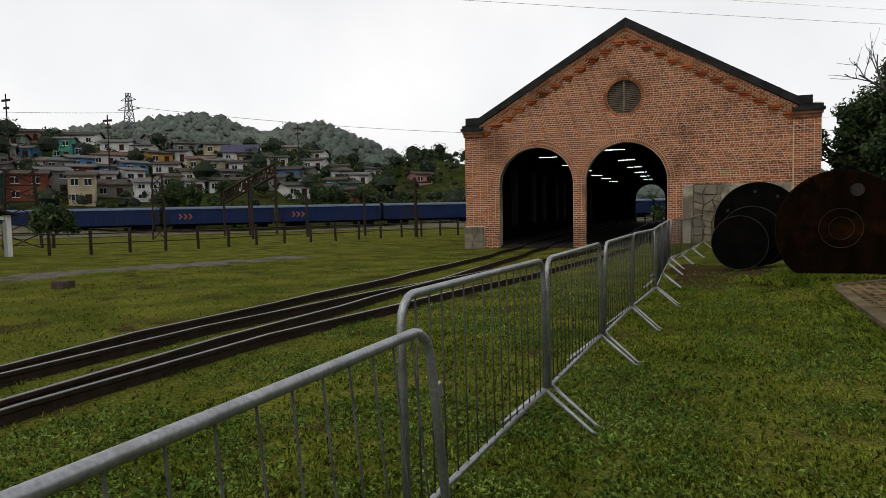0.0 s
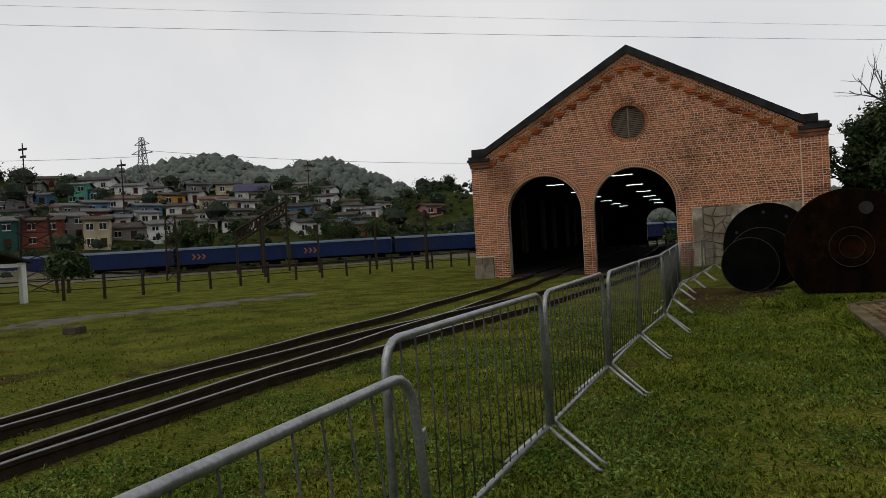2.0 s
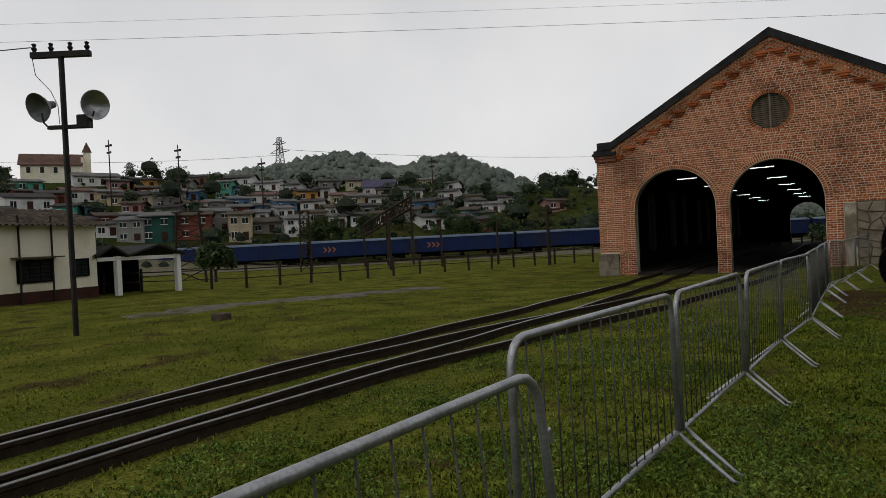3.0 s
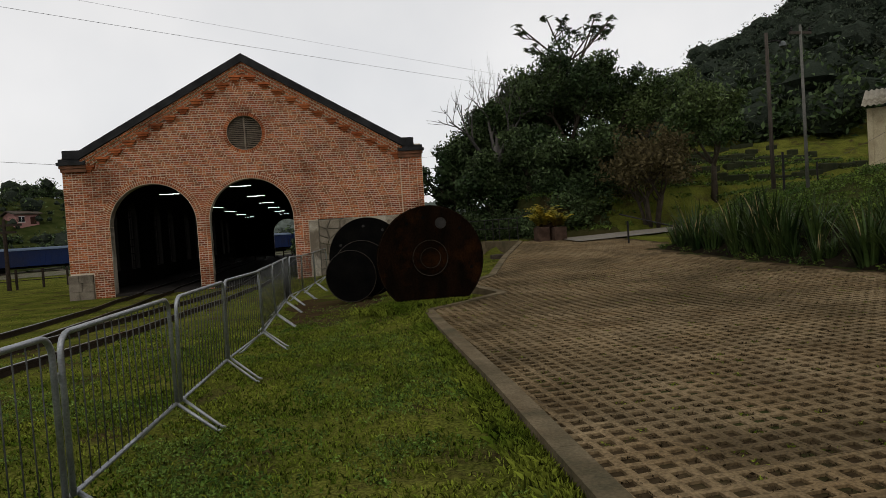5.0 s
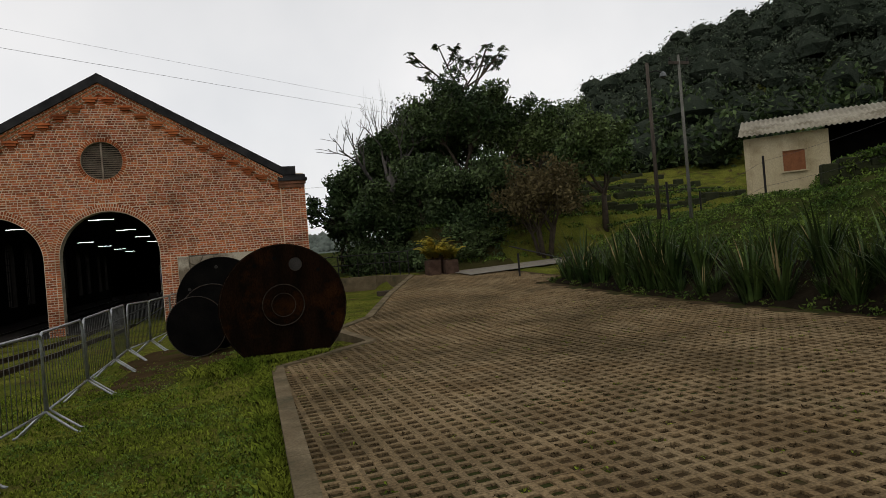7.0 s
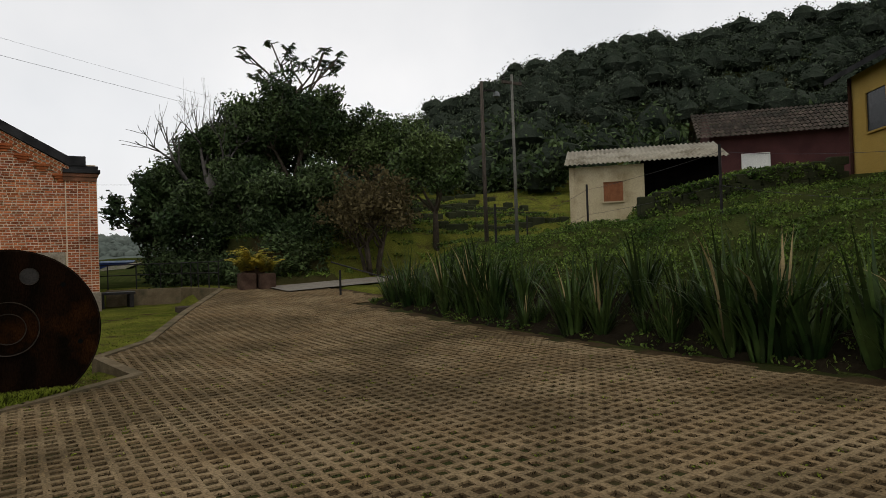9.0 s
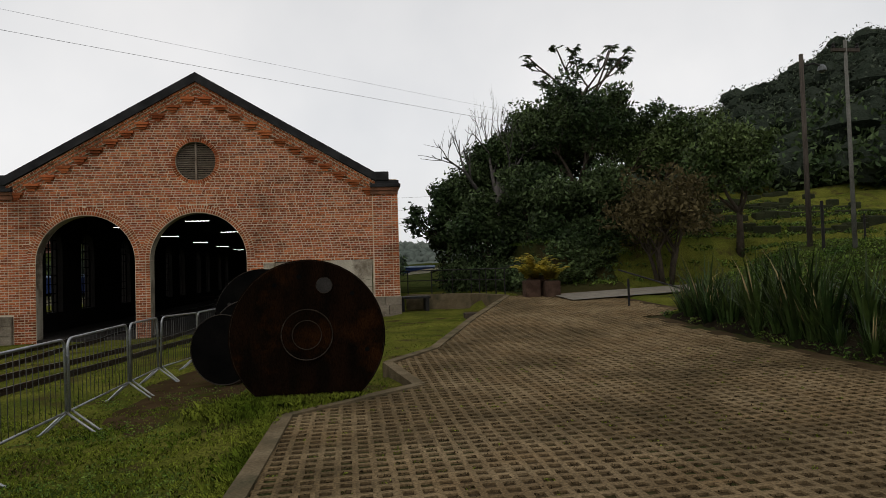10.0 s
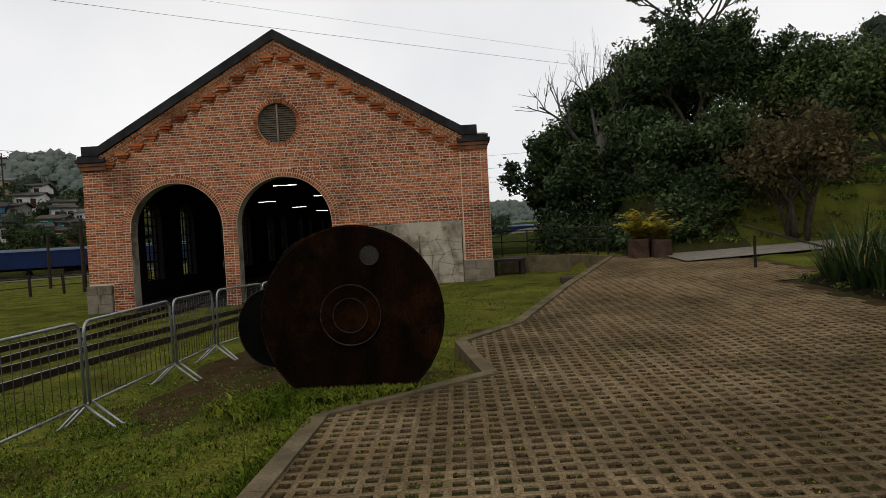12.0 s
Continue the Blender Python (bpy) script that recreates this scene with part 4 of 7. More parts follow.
for az, d, el, cr, seed, mt, lv in (
        (11.0, 37, 9.4, 1.7, 11, LEAF_D, 60), (13.8, 37, 11.4, 2.0, 12, LEAF_D, 62), (16.8, 37, 14.6, 2.4, 13, LEAF_M, 62), (20.2, 34, 15.7, 3.0, 14, LEAF_D, 64),
        (18.6, 39, 13.4, 2.4, 22, LEAF_D, 60), (23.6, 35, 14.2, 2.6, 15, LEAF_M, 62), (26.8, 38, 13.0, 2.4, 16, LEAF_D, 60), (29.6, 44, 12.6, 2.4, 17, LEAF_M, 55), (22.0, 30, 8.7, 2.4, 18, LEAF_D, 60),
        (16.0, 32, 9.2, 2.6, 19, LEAF_D, 64), (12.5, 33, 6.7, 2.2, 20, LEAF_D, 60), (19.0, 30, 7.2, 2.2, 21, LEAF_D, 60)):
    p = spot(az, d)
    tree(p, top_at(el, d, p), 0.16, cr, seed, mt, DARK_T, leaves=int(lv * 1.7), leaf=0.115, low=0.22, clump=0.7)
for az, d, el, cr, seed in ((9.1, 36, 7.6, 1.15, 31), (8.6, 37, 4.4, 0.6, 32)):
    p = spot(az, d)
    tree(p, top_at(el, d, p), 0.09, cr, seed, LEAF_D, "thin tree with sparse tufted dark leaves", leaves=16, leaf=0.17, clump=0.42, low=0.4)
p = spot(32.3, 30)
tree(p, top_at(11.0, 30, p), 0.13, 1.55, 33, LEAF_M, "round-crowned green tree with a forked trunk", leaves=90, leaf=0.10, clump=0.58, low=0.32)
p = spot(26.8, 27)
tree(p, top_at(8.2, 27, p), 0.07, 2.0, 34, LEAF_B, "many-stemmed shrub with thin brownish foliage", leaves=8, leaf=0.10, stems=5, low=0.25, clump=0.42, name="shrub")
p = spot(13.1, 35)
tree(p, top_at(16.0, 35, p), 0.24, 1.7, 35, None, "bare dead tree with pale forked branches", leaves=0, depth=4, bark=DEADWOOD, low=0.6, spread=0.5)


for az, d, h, cr, seed in ((-50.6, 47, 2.7, 1.15, 51), (-42.6, 96, 5.6, 2.0, 53), (-41.2, 97, 6.0, 2.0, 54), (-39.8, 96, 5.2, 1.9, 55), (-37.6, 98, 5.5, 2.0, 56), (-31.0, 97, 5.2, 2.2, 57), (-29.2, 98, 4.8, 2.0, 58), (-26.4, 97, 5.4, 2.4, 59)):
    p = away(az, d); p.z = gz(p.x, p.y)
    tree(p, h, 0.10, cr, seed, LEAF_D, "small dark broadleaf tree beside the goods yard", leaves=26, leaf=0.16, clump=0.55, low=0.25)


def cecropia(base, height, seed):
    """A tall slender tree with few curved limbs and umbrella tufts of lobed leaves."""
    rnd, rng = random.Random(seed), np.random.default_rng(seed)
    e = thing("cecropia_tree", "tall slender tree with umbrella tufts of lobed leaves", "tree", Matrix.Translation(base))
    tr, tufts = Geo(), []
    tr.tube([(0, 0, -0.3), (0.1, 0, height * 0.4), (0, 0.1, height * 0.72)], [0.15, 0.12, 0.09], 8)
    for k in range(8):
        a = 2 * math.pi * k / 8 + rnd.uniform(-0.35, 0.35)
        out = rnd.uniform(1.3, 3.3)
        z0 = height * rnd.uniform(0.60, 0.74)
        up = height * rnd.uniform(0.84, 1.0)
        kink = rnd.uniform(-0.35, 0.35)
        p = [(0, 0.1, z0), (math.cos(a + kink) * out * 0.45, math.sin(a + kink) * out * 0.45, z0 + (up - z0) * 0.30), (math.cos(a) * out * 0.8, math.sin(a) * out * 0.8, z0 + (up - z0) * 0.72), (math.cos(a) * out, math.sin(a) * out, up)]
        tr.tube(p, [0.065, 0.055, 0.045, 0.03], 6)
        tufts.append(p[-1])
        for _ in range(2):
            b = a + rnd.uniform(-1.3, 1.3)
            base = Vector(p[1]).lerp(Vector(p[2]), rnd.uniform(0.4, 1.0))
            q = base + Vector((math.cos(b) * rnd.uniform(0.6, 1.1), math.sin(b) * rnd.uniform(0.6, 1.1), rnd.uniform(0.1, 0.8)))
            tr.tube([tuple(base), tuple((base + q) / 2 + Vector((0, 0, -0.10))), tuple(q)], [0.038, 0.032, 0.025], 5)
            tufts.append(tuple(q))
    part("trunk", tr, BARK, e, smooth=True)
    cg = Geo()
    for t in tufts:
        for k in range(rnd.randint(4, 7)):
            a = rnd.uniform(0, 6.28)
            c = Vector(t) + Vector((math.cos(a) * 0.24, math.sin(a) * 0.24, rnd.uniform(-0.16, 0.16)))
            tilt = rnd.uniform(-0.8, 0.8)
            for j in range(8):
                b = 2 * math.pi * j / 8
                tip = c + Vector((math.cos(b) * 0.24, math.sin(b) * 0.24, -0.05 + 0.24 * tilt * math.cos(b - a)))
                sd = Vector((-math.sin(b), math.cos(b), 0)) * 0.06
                md = (c + tip) / 2 + Vector((0, 0, 0.03))
                cg.add([c, md + sd, tip, md - sd], [(0, 1, 2, 3)])
    part("crown", cg, LEAF_D, e)


p = spot(20.8, 38)
cecropia(p, top_at(18.0, 38, p), 41)

# undergrowth at the foot of the trees
rng = np.random.default_rng(7)
g = Geo()
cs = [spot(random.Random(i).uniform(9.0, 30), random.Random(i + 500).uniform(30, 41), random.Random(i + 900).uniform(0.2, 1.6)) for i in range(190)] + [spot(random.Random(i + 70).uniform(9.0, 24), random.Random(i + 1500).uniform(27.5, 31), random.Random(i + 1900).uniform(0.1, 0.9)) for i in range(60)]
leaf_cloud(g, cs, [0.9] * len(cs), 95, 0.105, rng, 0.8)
tagged(part("undergrowth", g, LEAF_U), "tangled green undergrowth, canopy shade painted into its colour", "bushes", kind="stuff")

# wooded hillside to the right, and the far hills
def forest(name, n, az0, az1, d0, d1, r, per, size, mat, seed, label, keep, nu=7, nv=4, core=None, lift=(0.3, 1.3)):
    rnd, rng = random.Random(seed), np.random.default_rng(seed)
    g, cs, rs = Geo(), [], []
    while len(cs) < n:
        az, d = rnd.uniform(az0, az1), math.sqrt(rnd.uniform(d0 * d0, d1 * d1))
        x, y = 1.05 + math.sin(radians(az)) * d, -0.6 + math.cos(radians(az)) * d
        if not keep(az, d):
            continue
        rr = r * rnd.choice((0.5, 0.7, 0.8, 1.0, 1.25, 1.6)) * rnd.uniform(0.85, 1.15)
        cs.append((x, y, gz(x, y) + rr * rnd.uniform(*lift))); rs.append(rr)
    # each crown: an uneven leafy mass with loose leaves round it
    for (x, y, z), r in zip(cs, rs):
        ph = rnd.uniform(0, 6.28)
        vs = [(x, y, z + r * 0.6)]
        for j in range(1, nv):
            for i in range(nu):
                t, a = math.pi * j / nv, 2 * math.pi * i / nu + ph
                q = r * rnd.uniform(0.45, 0.78)
                vs.append((x + q * math.sin(t) * math.cos(a), y + q * math.sin(t) * math.sin(a), z + q * 0.76 * math.cos(t)))
        fs = [(0, 1 + i, 1 + (i + 1) % nu) for i in range(nu)]
        fs += [(1 + j * nu + i, 1 + (j + 1) * nu + i, 1 + (j + 1) * nu + (i + 1) % nu, 1 + j * nu + (i + 1) % nu) for j in range(nv - 2) for i in range(nu)]
        g.add(vs, fs)
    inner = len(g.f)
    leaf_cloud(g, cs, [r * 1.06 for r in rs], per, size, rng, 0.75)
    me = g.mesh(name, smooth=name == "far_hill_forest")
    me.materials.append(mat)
    # inner faces take the darker colour that carries the painted shade
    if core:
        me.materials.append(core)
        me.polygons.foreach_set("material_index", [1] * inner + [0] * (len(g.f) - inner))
    return tagged(part(name, me, None), label, "forest", kind="stuff")


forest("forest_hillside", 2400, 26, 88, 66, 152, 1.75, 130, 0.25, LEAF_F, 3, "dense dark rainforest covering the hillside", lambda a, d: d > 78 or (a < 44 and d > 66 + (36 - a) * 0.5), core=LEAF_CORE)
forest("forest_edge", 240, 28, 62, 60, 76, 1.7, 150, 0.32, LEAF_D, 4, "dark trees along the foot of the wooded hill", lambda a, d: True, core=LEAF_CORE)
forest("far_hill_forest", 9000, -68, 14, 215, 308, 2.3, 4, 0.5, LEAF_H, 5, "green forest on the far hills, haze painted into its colour", lambda a, d: True, nu=6, nv=3, lift=(-0.3, 0.45))
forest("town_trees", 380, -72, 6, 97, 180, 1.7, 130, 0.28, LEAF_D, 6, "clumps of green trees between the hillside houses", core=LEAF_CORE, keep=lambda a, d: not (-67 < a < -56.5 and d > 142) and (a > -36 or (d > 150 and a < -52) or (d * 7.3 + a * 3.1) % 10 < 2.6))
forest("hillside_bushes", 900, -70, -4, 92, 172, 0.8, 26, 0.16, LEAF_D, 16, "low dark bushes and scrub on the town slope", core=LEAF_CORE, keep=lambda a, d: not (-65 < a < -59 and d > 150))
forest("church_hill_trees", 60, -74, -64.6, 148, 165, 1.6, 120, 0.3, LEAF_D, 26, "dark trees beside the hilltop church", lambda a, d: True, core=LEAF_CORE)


# ---- flax bed and bank ----
def flax(seed, n=34, h=1.5):
    rnd = random.Random(seed)
    g, dry = Geo(), Geo()
    for i in range(n):
        a, lean = rnd.uniform(0, 2 * math.pi), rnd.uniform(0.05, 0.55)
        L, wd = h * rnd.uniform(0.55, 1.1), rnd.uniform(0.017, 0.035)
        d = Vector((math.cos(a), math.sin(a), 0))
        sd = Vector((-d.y, d.x, 0))
        p0 = d * rnd.uniform(0, 0.16)
        bend = rnd.uniform(0.0, 0.5) if rnd.random() < 0.75 else rnd.uniform(0.8, 1.5)
        vs = []
        for k in range(7):
            t = k / 6
            out = lean * t * L + bend * L * 0.35 * t ** 3
            z = L * t * (1 - 0.25 * bend * t * t * (1 if bend < 0.8 else 1.3))
            w2 = wd * (1 - t ** 2.2) * (0.75 + 0.5 * math.sin(math.pi * min(t + 0.2, 1)))
            c = p0 + d * out + Vector((0, 0, z))
            vs += [c - sd * w2, c + d * w2 * 0.35, c + sd * w2]
        fs = [(k * 3 + j, k * 3 + j + 1, k * 3 + j + 4, k * 3 + j + 3) for k in range(6) for j in (0, 1)]
        (dry if rnd.random() < 0.05 else g).add(vs, fs)
    return g, dry


FLAX_MESH = []
for s in range(4):
    a, b = flax(60 + s, 46 + 4 * s, 1.35 + 0.1 * s)
    ma, mb = a.mesh("foliage", True), b.mesh("dry_foliage", True)
    ma.materials.append(FLAX); mb.materials.append(FLAXDRY)
    FLAX_MESH.append((ma, mb))
rnd = random.Random(8)
for i in range(48):
    y = 3.2 + (17.9 - 3.2) * (i + 0.9 * math.sin(i * 1.9)) / 47 + rnd.uniform(-0.2, 0.2)
    x = 11.82 + rnd.uniform(0, 0.3) + (0.5 if i % 4 == 2 else 0)
    s = rnd.choice((0.5, 0.62, 0.75, 0.9, 1.05, 1.16)) * (1.08 if y < 9 else 0.92)
    e = thing("flax_plant", "tall clump of sword-shaped green flax leaves in the bed", "plant", Matrix.Translation((x, y, gz(x, y) - 0.03)) @ Matrix.Rotation(rnd.uniform(0, 6.28), 4, 'Z') @ Matrix.Scale(s, 4), group="flax bed")
    ma, mb = FLAX_MESH[i % 4]
    part("foliage", ma, FLAX, e)
    part("dry_foliage", mb, FLAXDRY, e, "dry brown leaves")
g = Geo()
ys = [1.0 + 0.25 * k for k in range(69)]
xs = [11.62, 11.72, 11.82, 11.95, 12.1, 12.25, 12.4, 12.6, 12.8]
for ya, yb in zip(ys, ys[1:]):
    for xa, xb in zip(xs, xs[1:]):
        g.add([(x, y, (gz(x, y) + 0.07 * sm((12.95 - x) / 0.3) if x > 11.75 else road_z(x, y) - 0.03)) for x, y in [(u + 0.05 * math.sin(v * 3.1) + 0.03 * math.sin(v * 9.7), v) for u, v in ((xa, ya), (xb, ya), (xb, yb), (xa, yb))]], [(0, 1, 2, 3)])
tagged(part("bed_soil", g, SOIL, smooth=True), "leaf-strewn soil along the flax bed, plant shade painted into its colour", "soil", kind="structure")
# low weeds covering the bank
g = Geo()
rng = np.random.default_rng(17)
rnd = random.Random(18)
cs = []
for i in range(5200):
    x, y = rnd.uniform(11.75, 21.5), rnd.uniform(2, 18.5)
    if rnd.random() < (0.75 * sm((17 - x) / 4) + 0.35) * (0.25 + 0.75 * sm((x - 12.2) / 1.0)):
        cs.append((x, y, gz(x, y) + 0.04))
for i in range(40):
    x, y = 11.66 + abs(rnd.gauss(0, 0.3)), rnd.uniform(2, 18.2)
    cs.append((x, y, (gz(x, y) if x > 11.75 else road_z(x, y)) + 0.04))
leaf_cloud(g, cs, [0.17] * len(cs), 30, 0.034, rng, 0.45)
tagged(part("bank_weeds", g, WEEDS), "low leafy weeds and grass covering the bank", "weeds", kind="stuff")


# ---- hut, sheds and yellow building on the bank ----
def window_in(parent, m, w, h, mat, frame_mat, depth=0.06, name="window", bars=(0, 0)):
    """A framed pane on a wall face; m: its centre, x along the wall, -y outwards."""
    wd = part(name, Geo().box(-w / 2, -0.02, -h / 2, w / 2, 0.02, h / 2, m), mat, parent)
    f, t = Geo(), 0.05
    for x0, x1, z0, z1 in ((-w / 2 - t, w / 2 + t, h / 2, h / 2 + t), (-w / 2 - t, w / 2 + t, -h / 2 - t, -h / 2), (-w / 2 - t, -w / 2, -h / 2, h / 2), (w / 2, w / 2 + t, -h / 2, h / 2)):
        f.box(x0, -depth, z0, x1, 0.02, z1, m)
    for k in range(bars[0]):
        x = -w / 2 + w * (k + 1) / (bars[0] + 1)
        f.box(x - 0.012, -0.035, -h / 2, x + 0.012, 0.0, h / 2, m)
    for k in range(bars[1]):
        z = -h / 2 + h * (k + 1) / (bars[1] + 1)
        f.box(-w / 2, -0.035, z - 0.012, w / 2, 0.0, z + 0.012, m)
    part("window_frame", f, frame_mat, wd)
    return wd


def corrugated(g, m, L, W, t=0.012, wave=0.177, amp=0.028):
    """A wavy sheet, ribs along its local y."""
    n = int(L / wave * 6)
    vs, fs = [], []
    for j in (0, 1):
        for dz in (0, -t):
            for i in range(n + 1):
                x = L * i / n
                vs.append(m @ Vector((x, j * W, amp * math.sin(2 * math.pi * x / wave) + dz)))
    a, b, c, d = 0, n + 1, 2 * (n + 1), 3 * (n + 1)
    for i in range(n):
        fs += [(a + i, a + i + 1, c + i + 1, c + i), (b + i, d + i, d + i + 1, b + i + 1), (a + i, b + i, b + i + 1, a + i + 1), (c + i, c + i + 1, d + i + 1, d + i)]
    g.add(vs, fs)


# hut: a corner facing the yard, wall running to the right along u
HUT = Matrix.Translation((21.75, 20.95, 2.45)) @ Matrix.Rotation(math.atan2(19.0 - 20.95, 23.6 - 21.75), 4, 'Z')
hut = thing("small_hut", "small stained cream hut with a corrugated lean-to roof", "hut", HUT)
part("wall", Geo().box(0, 0, -0.6, 2.75, 2.6, 2.45), HUTWALL, hut)
# Solid block in near black stands for the shade inside the open bay.
part("wall", Geo().box(2.75, 0.9, -0.6, 5.6, 2.6, 2.75), BLACKIRON, hut, "near-black block painted as the shaded bay under the roof")
rg = Geo()
corrugated(rg, Matrix.Translation((-0.2, -0.35, 2.52)) @ Matrix.Rotation(radians(17), 4, 'X'), 5.9, 3.4)
part("roof", rg, CORR, hut, "pale corrugated sheet roof", smooth=True)
window_in(hut, Matrix.Translation((1.6, -0.02, 1.45)), 0.72, 0.75, SHUTTER, HUTWALL, name="shutter")
part("corner_post", Geo().box(-0.04, -0.04, -0.6, 0.14, 0.14, 2.45, c=0.01), HUTWALL, hut)

RED = Matrix.Translation((31.6, 22.0, 3.0)) @ Matrix.Rotation(math.atan2(17.2 - 22.0, 35.8 - 31.6), 4, 'Z')
red = thing("maroon_house", "long maroon house with an old tiled gable roof", "house", RED)
part("wall", Geo().box(0.3, 0, -1.5, 9.5, 5, 3.9), MAROON, red)
rg = Geo()
for s, (y0, y1) in ((0, (-0.7, 2.5)), (1, (5.7, 2.5))):
    n = 46
    for i in range(n):
        for j in range(8):
            xa, xb = -0.3 + 10.2 * i / n, -0.3 + 10.2 * (i + 0.94) / n
            ya, yb = y0 + (y1 - y0) * j / 8, y0 + (y1 - y0) * (j + 1.08) / 8
            za, zb = 3.75 + 1.75 * j / 8 + 0.03, 3.75 + 1.75 * (j + 1.08) / 8 - 0.02
            xm = (xa + xb) / 2
            rg.add([(xa, ya, za), (xm, ya, za + 0.07), (xb, ya, za), (xb, yb, zb), (xm, yb, zb + 0.07), (xa, yb, zb)], [(0, 1, 4, 5), (1, 2, 3, 4)])
part("roof", rg, TILE, red, "weathered brown clay tile roof")
gg = Geo()
for x in (0.3, 9.3):
    gg.add([(x, 0, 3.85), (x, 5, 3.85), (x, 2.5, 5.4), (x + 0.2, 0, 3.85), (x + 0.2, 5, 3.85), (x + 0.2, 2.5, 5.4)], [(0, 2, 1), (3, 4, 5), (0, 3, 5, 2), (1, 2, 5, 4)])
part("gable", gg, MAROON, red)
for x in (2.3, 7.2):
    window_in(red, Matrix.Translation((x, -0.02, 2.0)), 1.15, 1.9, WHITEP, WHITEP, name="white_shutter")

YEL = Matrix.Translation((23.7, 11.6, 3.3)) @ Matrix.Rotation(radians(-129.7), 4, 'Z')
yel = thing("ochre_building", "tall ochre plastered building with a dark eave", "building", YEL)
part("wall", Geo().box(0, 0, -1.2, 14, 7, 3.05), OCHRE, yel)
g = Geo()
g.add([(-0.45, -0.5, 2.95), (15, -0.5, 2.95), (15, 3.5, 5.0), (-0.45, 3.5, 5.0), (-0.45, -0.5, 3.1), (15, -0.5, 3.1), (15, 3.5, 5.15), (-0.45, 3.5, 5.15)], [(0, 3, 2, 1), (4, 5, 6, 7), (0, 1, 5, 4), (0, 4, 7, 3)])
g.add([(-0.45, 7.5, 2.95), (15, 7.5, 2.95), (15, 3.5, 5.0), (-0.45, 3.5, 5.0), (-0.45, 7.5, 3.1), (15, 7.5, 3.1), (15, 3.5, 5.15), (-0.45, 3.5, 5.15)], [(0, 1, 2, 3), (4, 7, 6, 5), (0, 4, 5, 1), (0, 3, 7, 4)])
part("roof", g, COPING, yel, "dark overhanging roof")
g = Geo()
g.add([(0, 0.0, 3.0), (0, 7.0, 3.0), (0, 3.5, 4.95), (0.2, 0, 3.0), (0.2, 7, 3.0), (0.2, 3.5, 4.95)], [(0, 2, 1), (3, 4, 5), (0, 3, 5, 2), (1, 2, 5, 4)])
part("gable", g, OCHRE, yel)
for x in (1.45, 4.1, 6.8):
    window_in(yel, Matrix.Translation((x, -0.02, 1.85)), 1.0, 1.05, DARKWIN, OCHRE)
part("downpipe", Geo().tube([(0.08, -0.06, 3.0), (0.08, -0.06, -0.5)], 0.05, 8), OXIDE, yel, "rusty red downpipe")

# grassy mound with a stone retaining face
mound = thing("earth_mound", "low grassy mound with a mossy dark stone face", "mound", kind="structure")
g = Geo()
n, mm = 26, 10
for j in range(mm + 1):
    for i in range(n + 1):
        t, s = i / n, j / mm
        x, y = 17.3 + 4.7 * t + 2.2 * s * 0.6, 13.9 - 2.7 * t + 2.2 * s
        edge = sm(t * 7) * sm((1 - t) * 7) * (1 if j else 0) * sm((1 - s) * 3)
        z = gz(x, y) - 0.15 + edge * (0.72 - 0.22 * t) + 0.06 * noise.noise(Vector((x * 2, y * 2, 0)))
        g.v.append((x, y, z))
g.f = [(j * (n + 1) + i, j * (n + 1) + i + 1, (j + 1) * (n + 1) + i + 1, (j + 1) * (n + 1) + i) for j in range(mm) for i in range(n)]
part("turf", g, LAWN, mound, smooth=True)
rnd = random.Random(9)
for k in range(3):
    x = 0.0
    while x < 0.99:
        wd = rnd.uniform(0.05, 0.11)
        t = min(x + wd / 2, 1)
        px, py = 17.3 + 4.7 * t, 13.9 - 2.7 * t
        m = Matrix.Translation((px, py - 0.02, gz(px, py) + 0.08 + 0.19 * k)) @ Matrix.Rotation(math.atan2(-2.7, 4.7) + rnd.uniform(-0.06, 0.06), 4, 'Z')
        part("stone", Geo().box(-wd * 2.6, -0.12, -0.1, wd * 2.6, 0.16, 0.1, m, c=0.025), MOSS, mound)
        x += wd

g = Geo()
rng = np.random.default_rng(91)
cs = []
for i in range(420):
    t, s = rnd.random(), rnd.random() ** 2 * 0.6
    x, y = 17.3 + 4.7 * t + 1.3 * s, 13.9 - 2.7 * t + 2.2 * s - 0.1
    up = 0.50 if rnd.random() < 0.75 else rnd.uniform(-0.1, 0.45)
    cs.append((x, y - (0.12 if up < 0.5 else 0), gz(x, y) + up * sm(t * 7) * sm((1 - t) * 7)))
leaf_cloud(g, cs, [rnd.uniform(0.10, 0.26) for _ in cs], 26, 0.055, rng, 0.6)
tagged(part("mound_weeds", g, WEEDS), "weeds and creepers over the top of the mound", "weeds", kind="stuff")

# wire fence posts on the bank
wf = thing("wire_fence", "sagging wire fence on dark rusty posts along the bank", "fence")
WP = [(14.2, 6.6), (16.0, 10.6), (17.2, 15.6), (19.2, 20.6)]
for x, y in WP + [(12.9, 2.4)]:
    part("post", Geo().tube([(x, y, gz(x, y) - 0.2), (x, y, gz(x, y) + 1.45)], 0.03, 8), BLACKPOLE, wf)
for (xa, ya), (xb, yb) in zip([(12.9, 2.4)] + WP, WP):
    za, zb = gz(xa, ya), gz(xb, yb)
    L = math.hypot(xb - xa, yb - ya)
    P = lambda u, h: (xa + (xb - xa) * u, ya + (yb - ya) * u, za + (zb - za) * u + h - 0.05 * 4 * u * (1 - u))
    for h in (0.6, 1.3):
        part("wire", Geo().tube([P(k / 8, h) for k in range(9)], 0.004, 4), WIRE, wf)

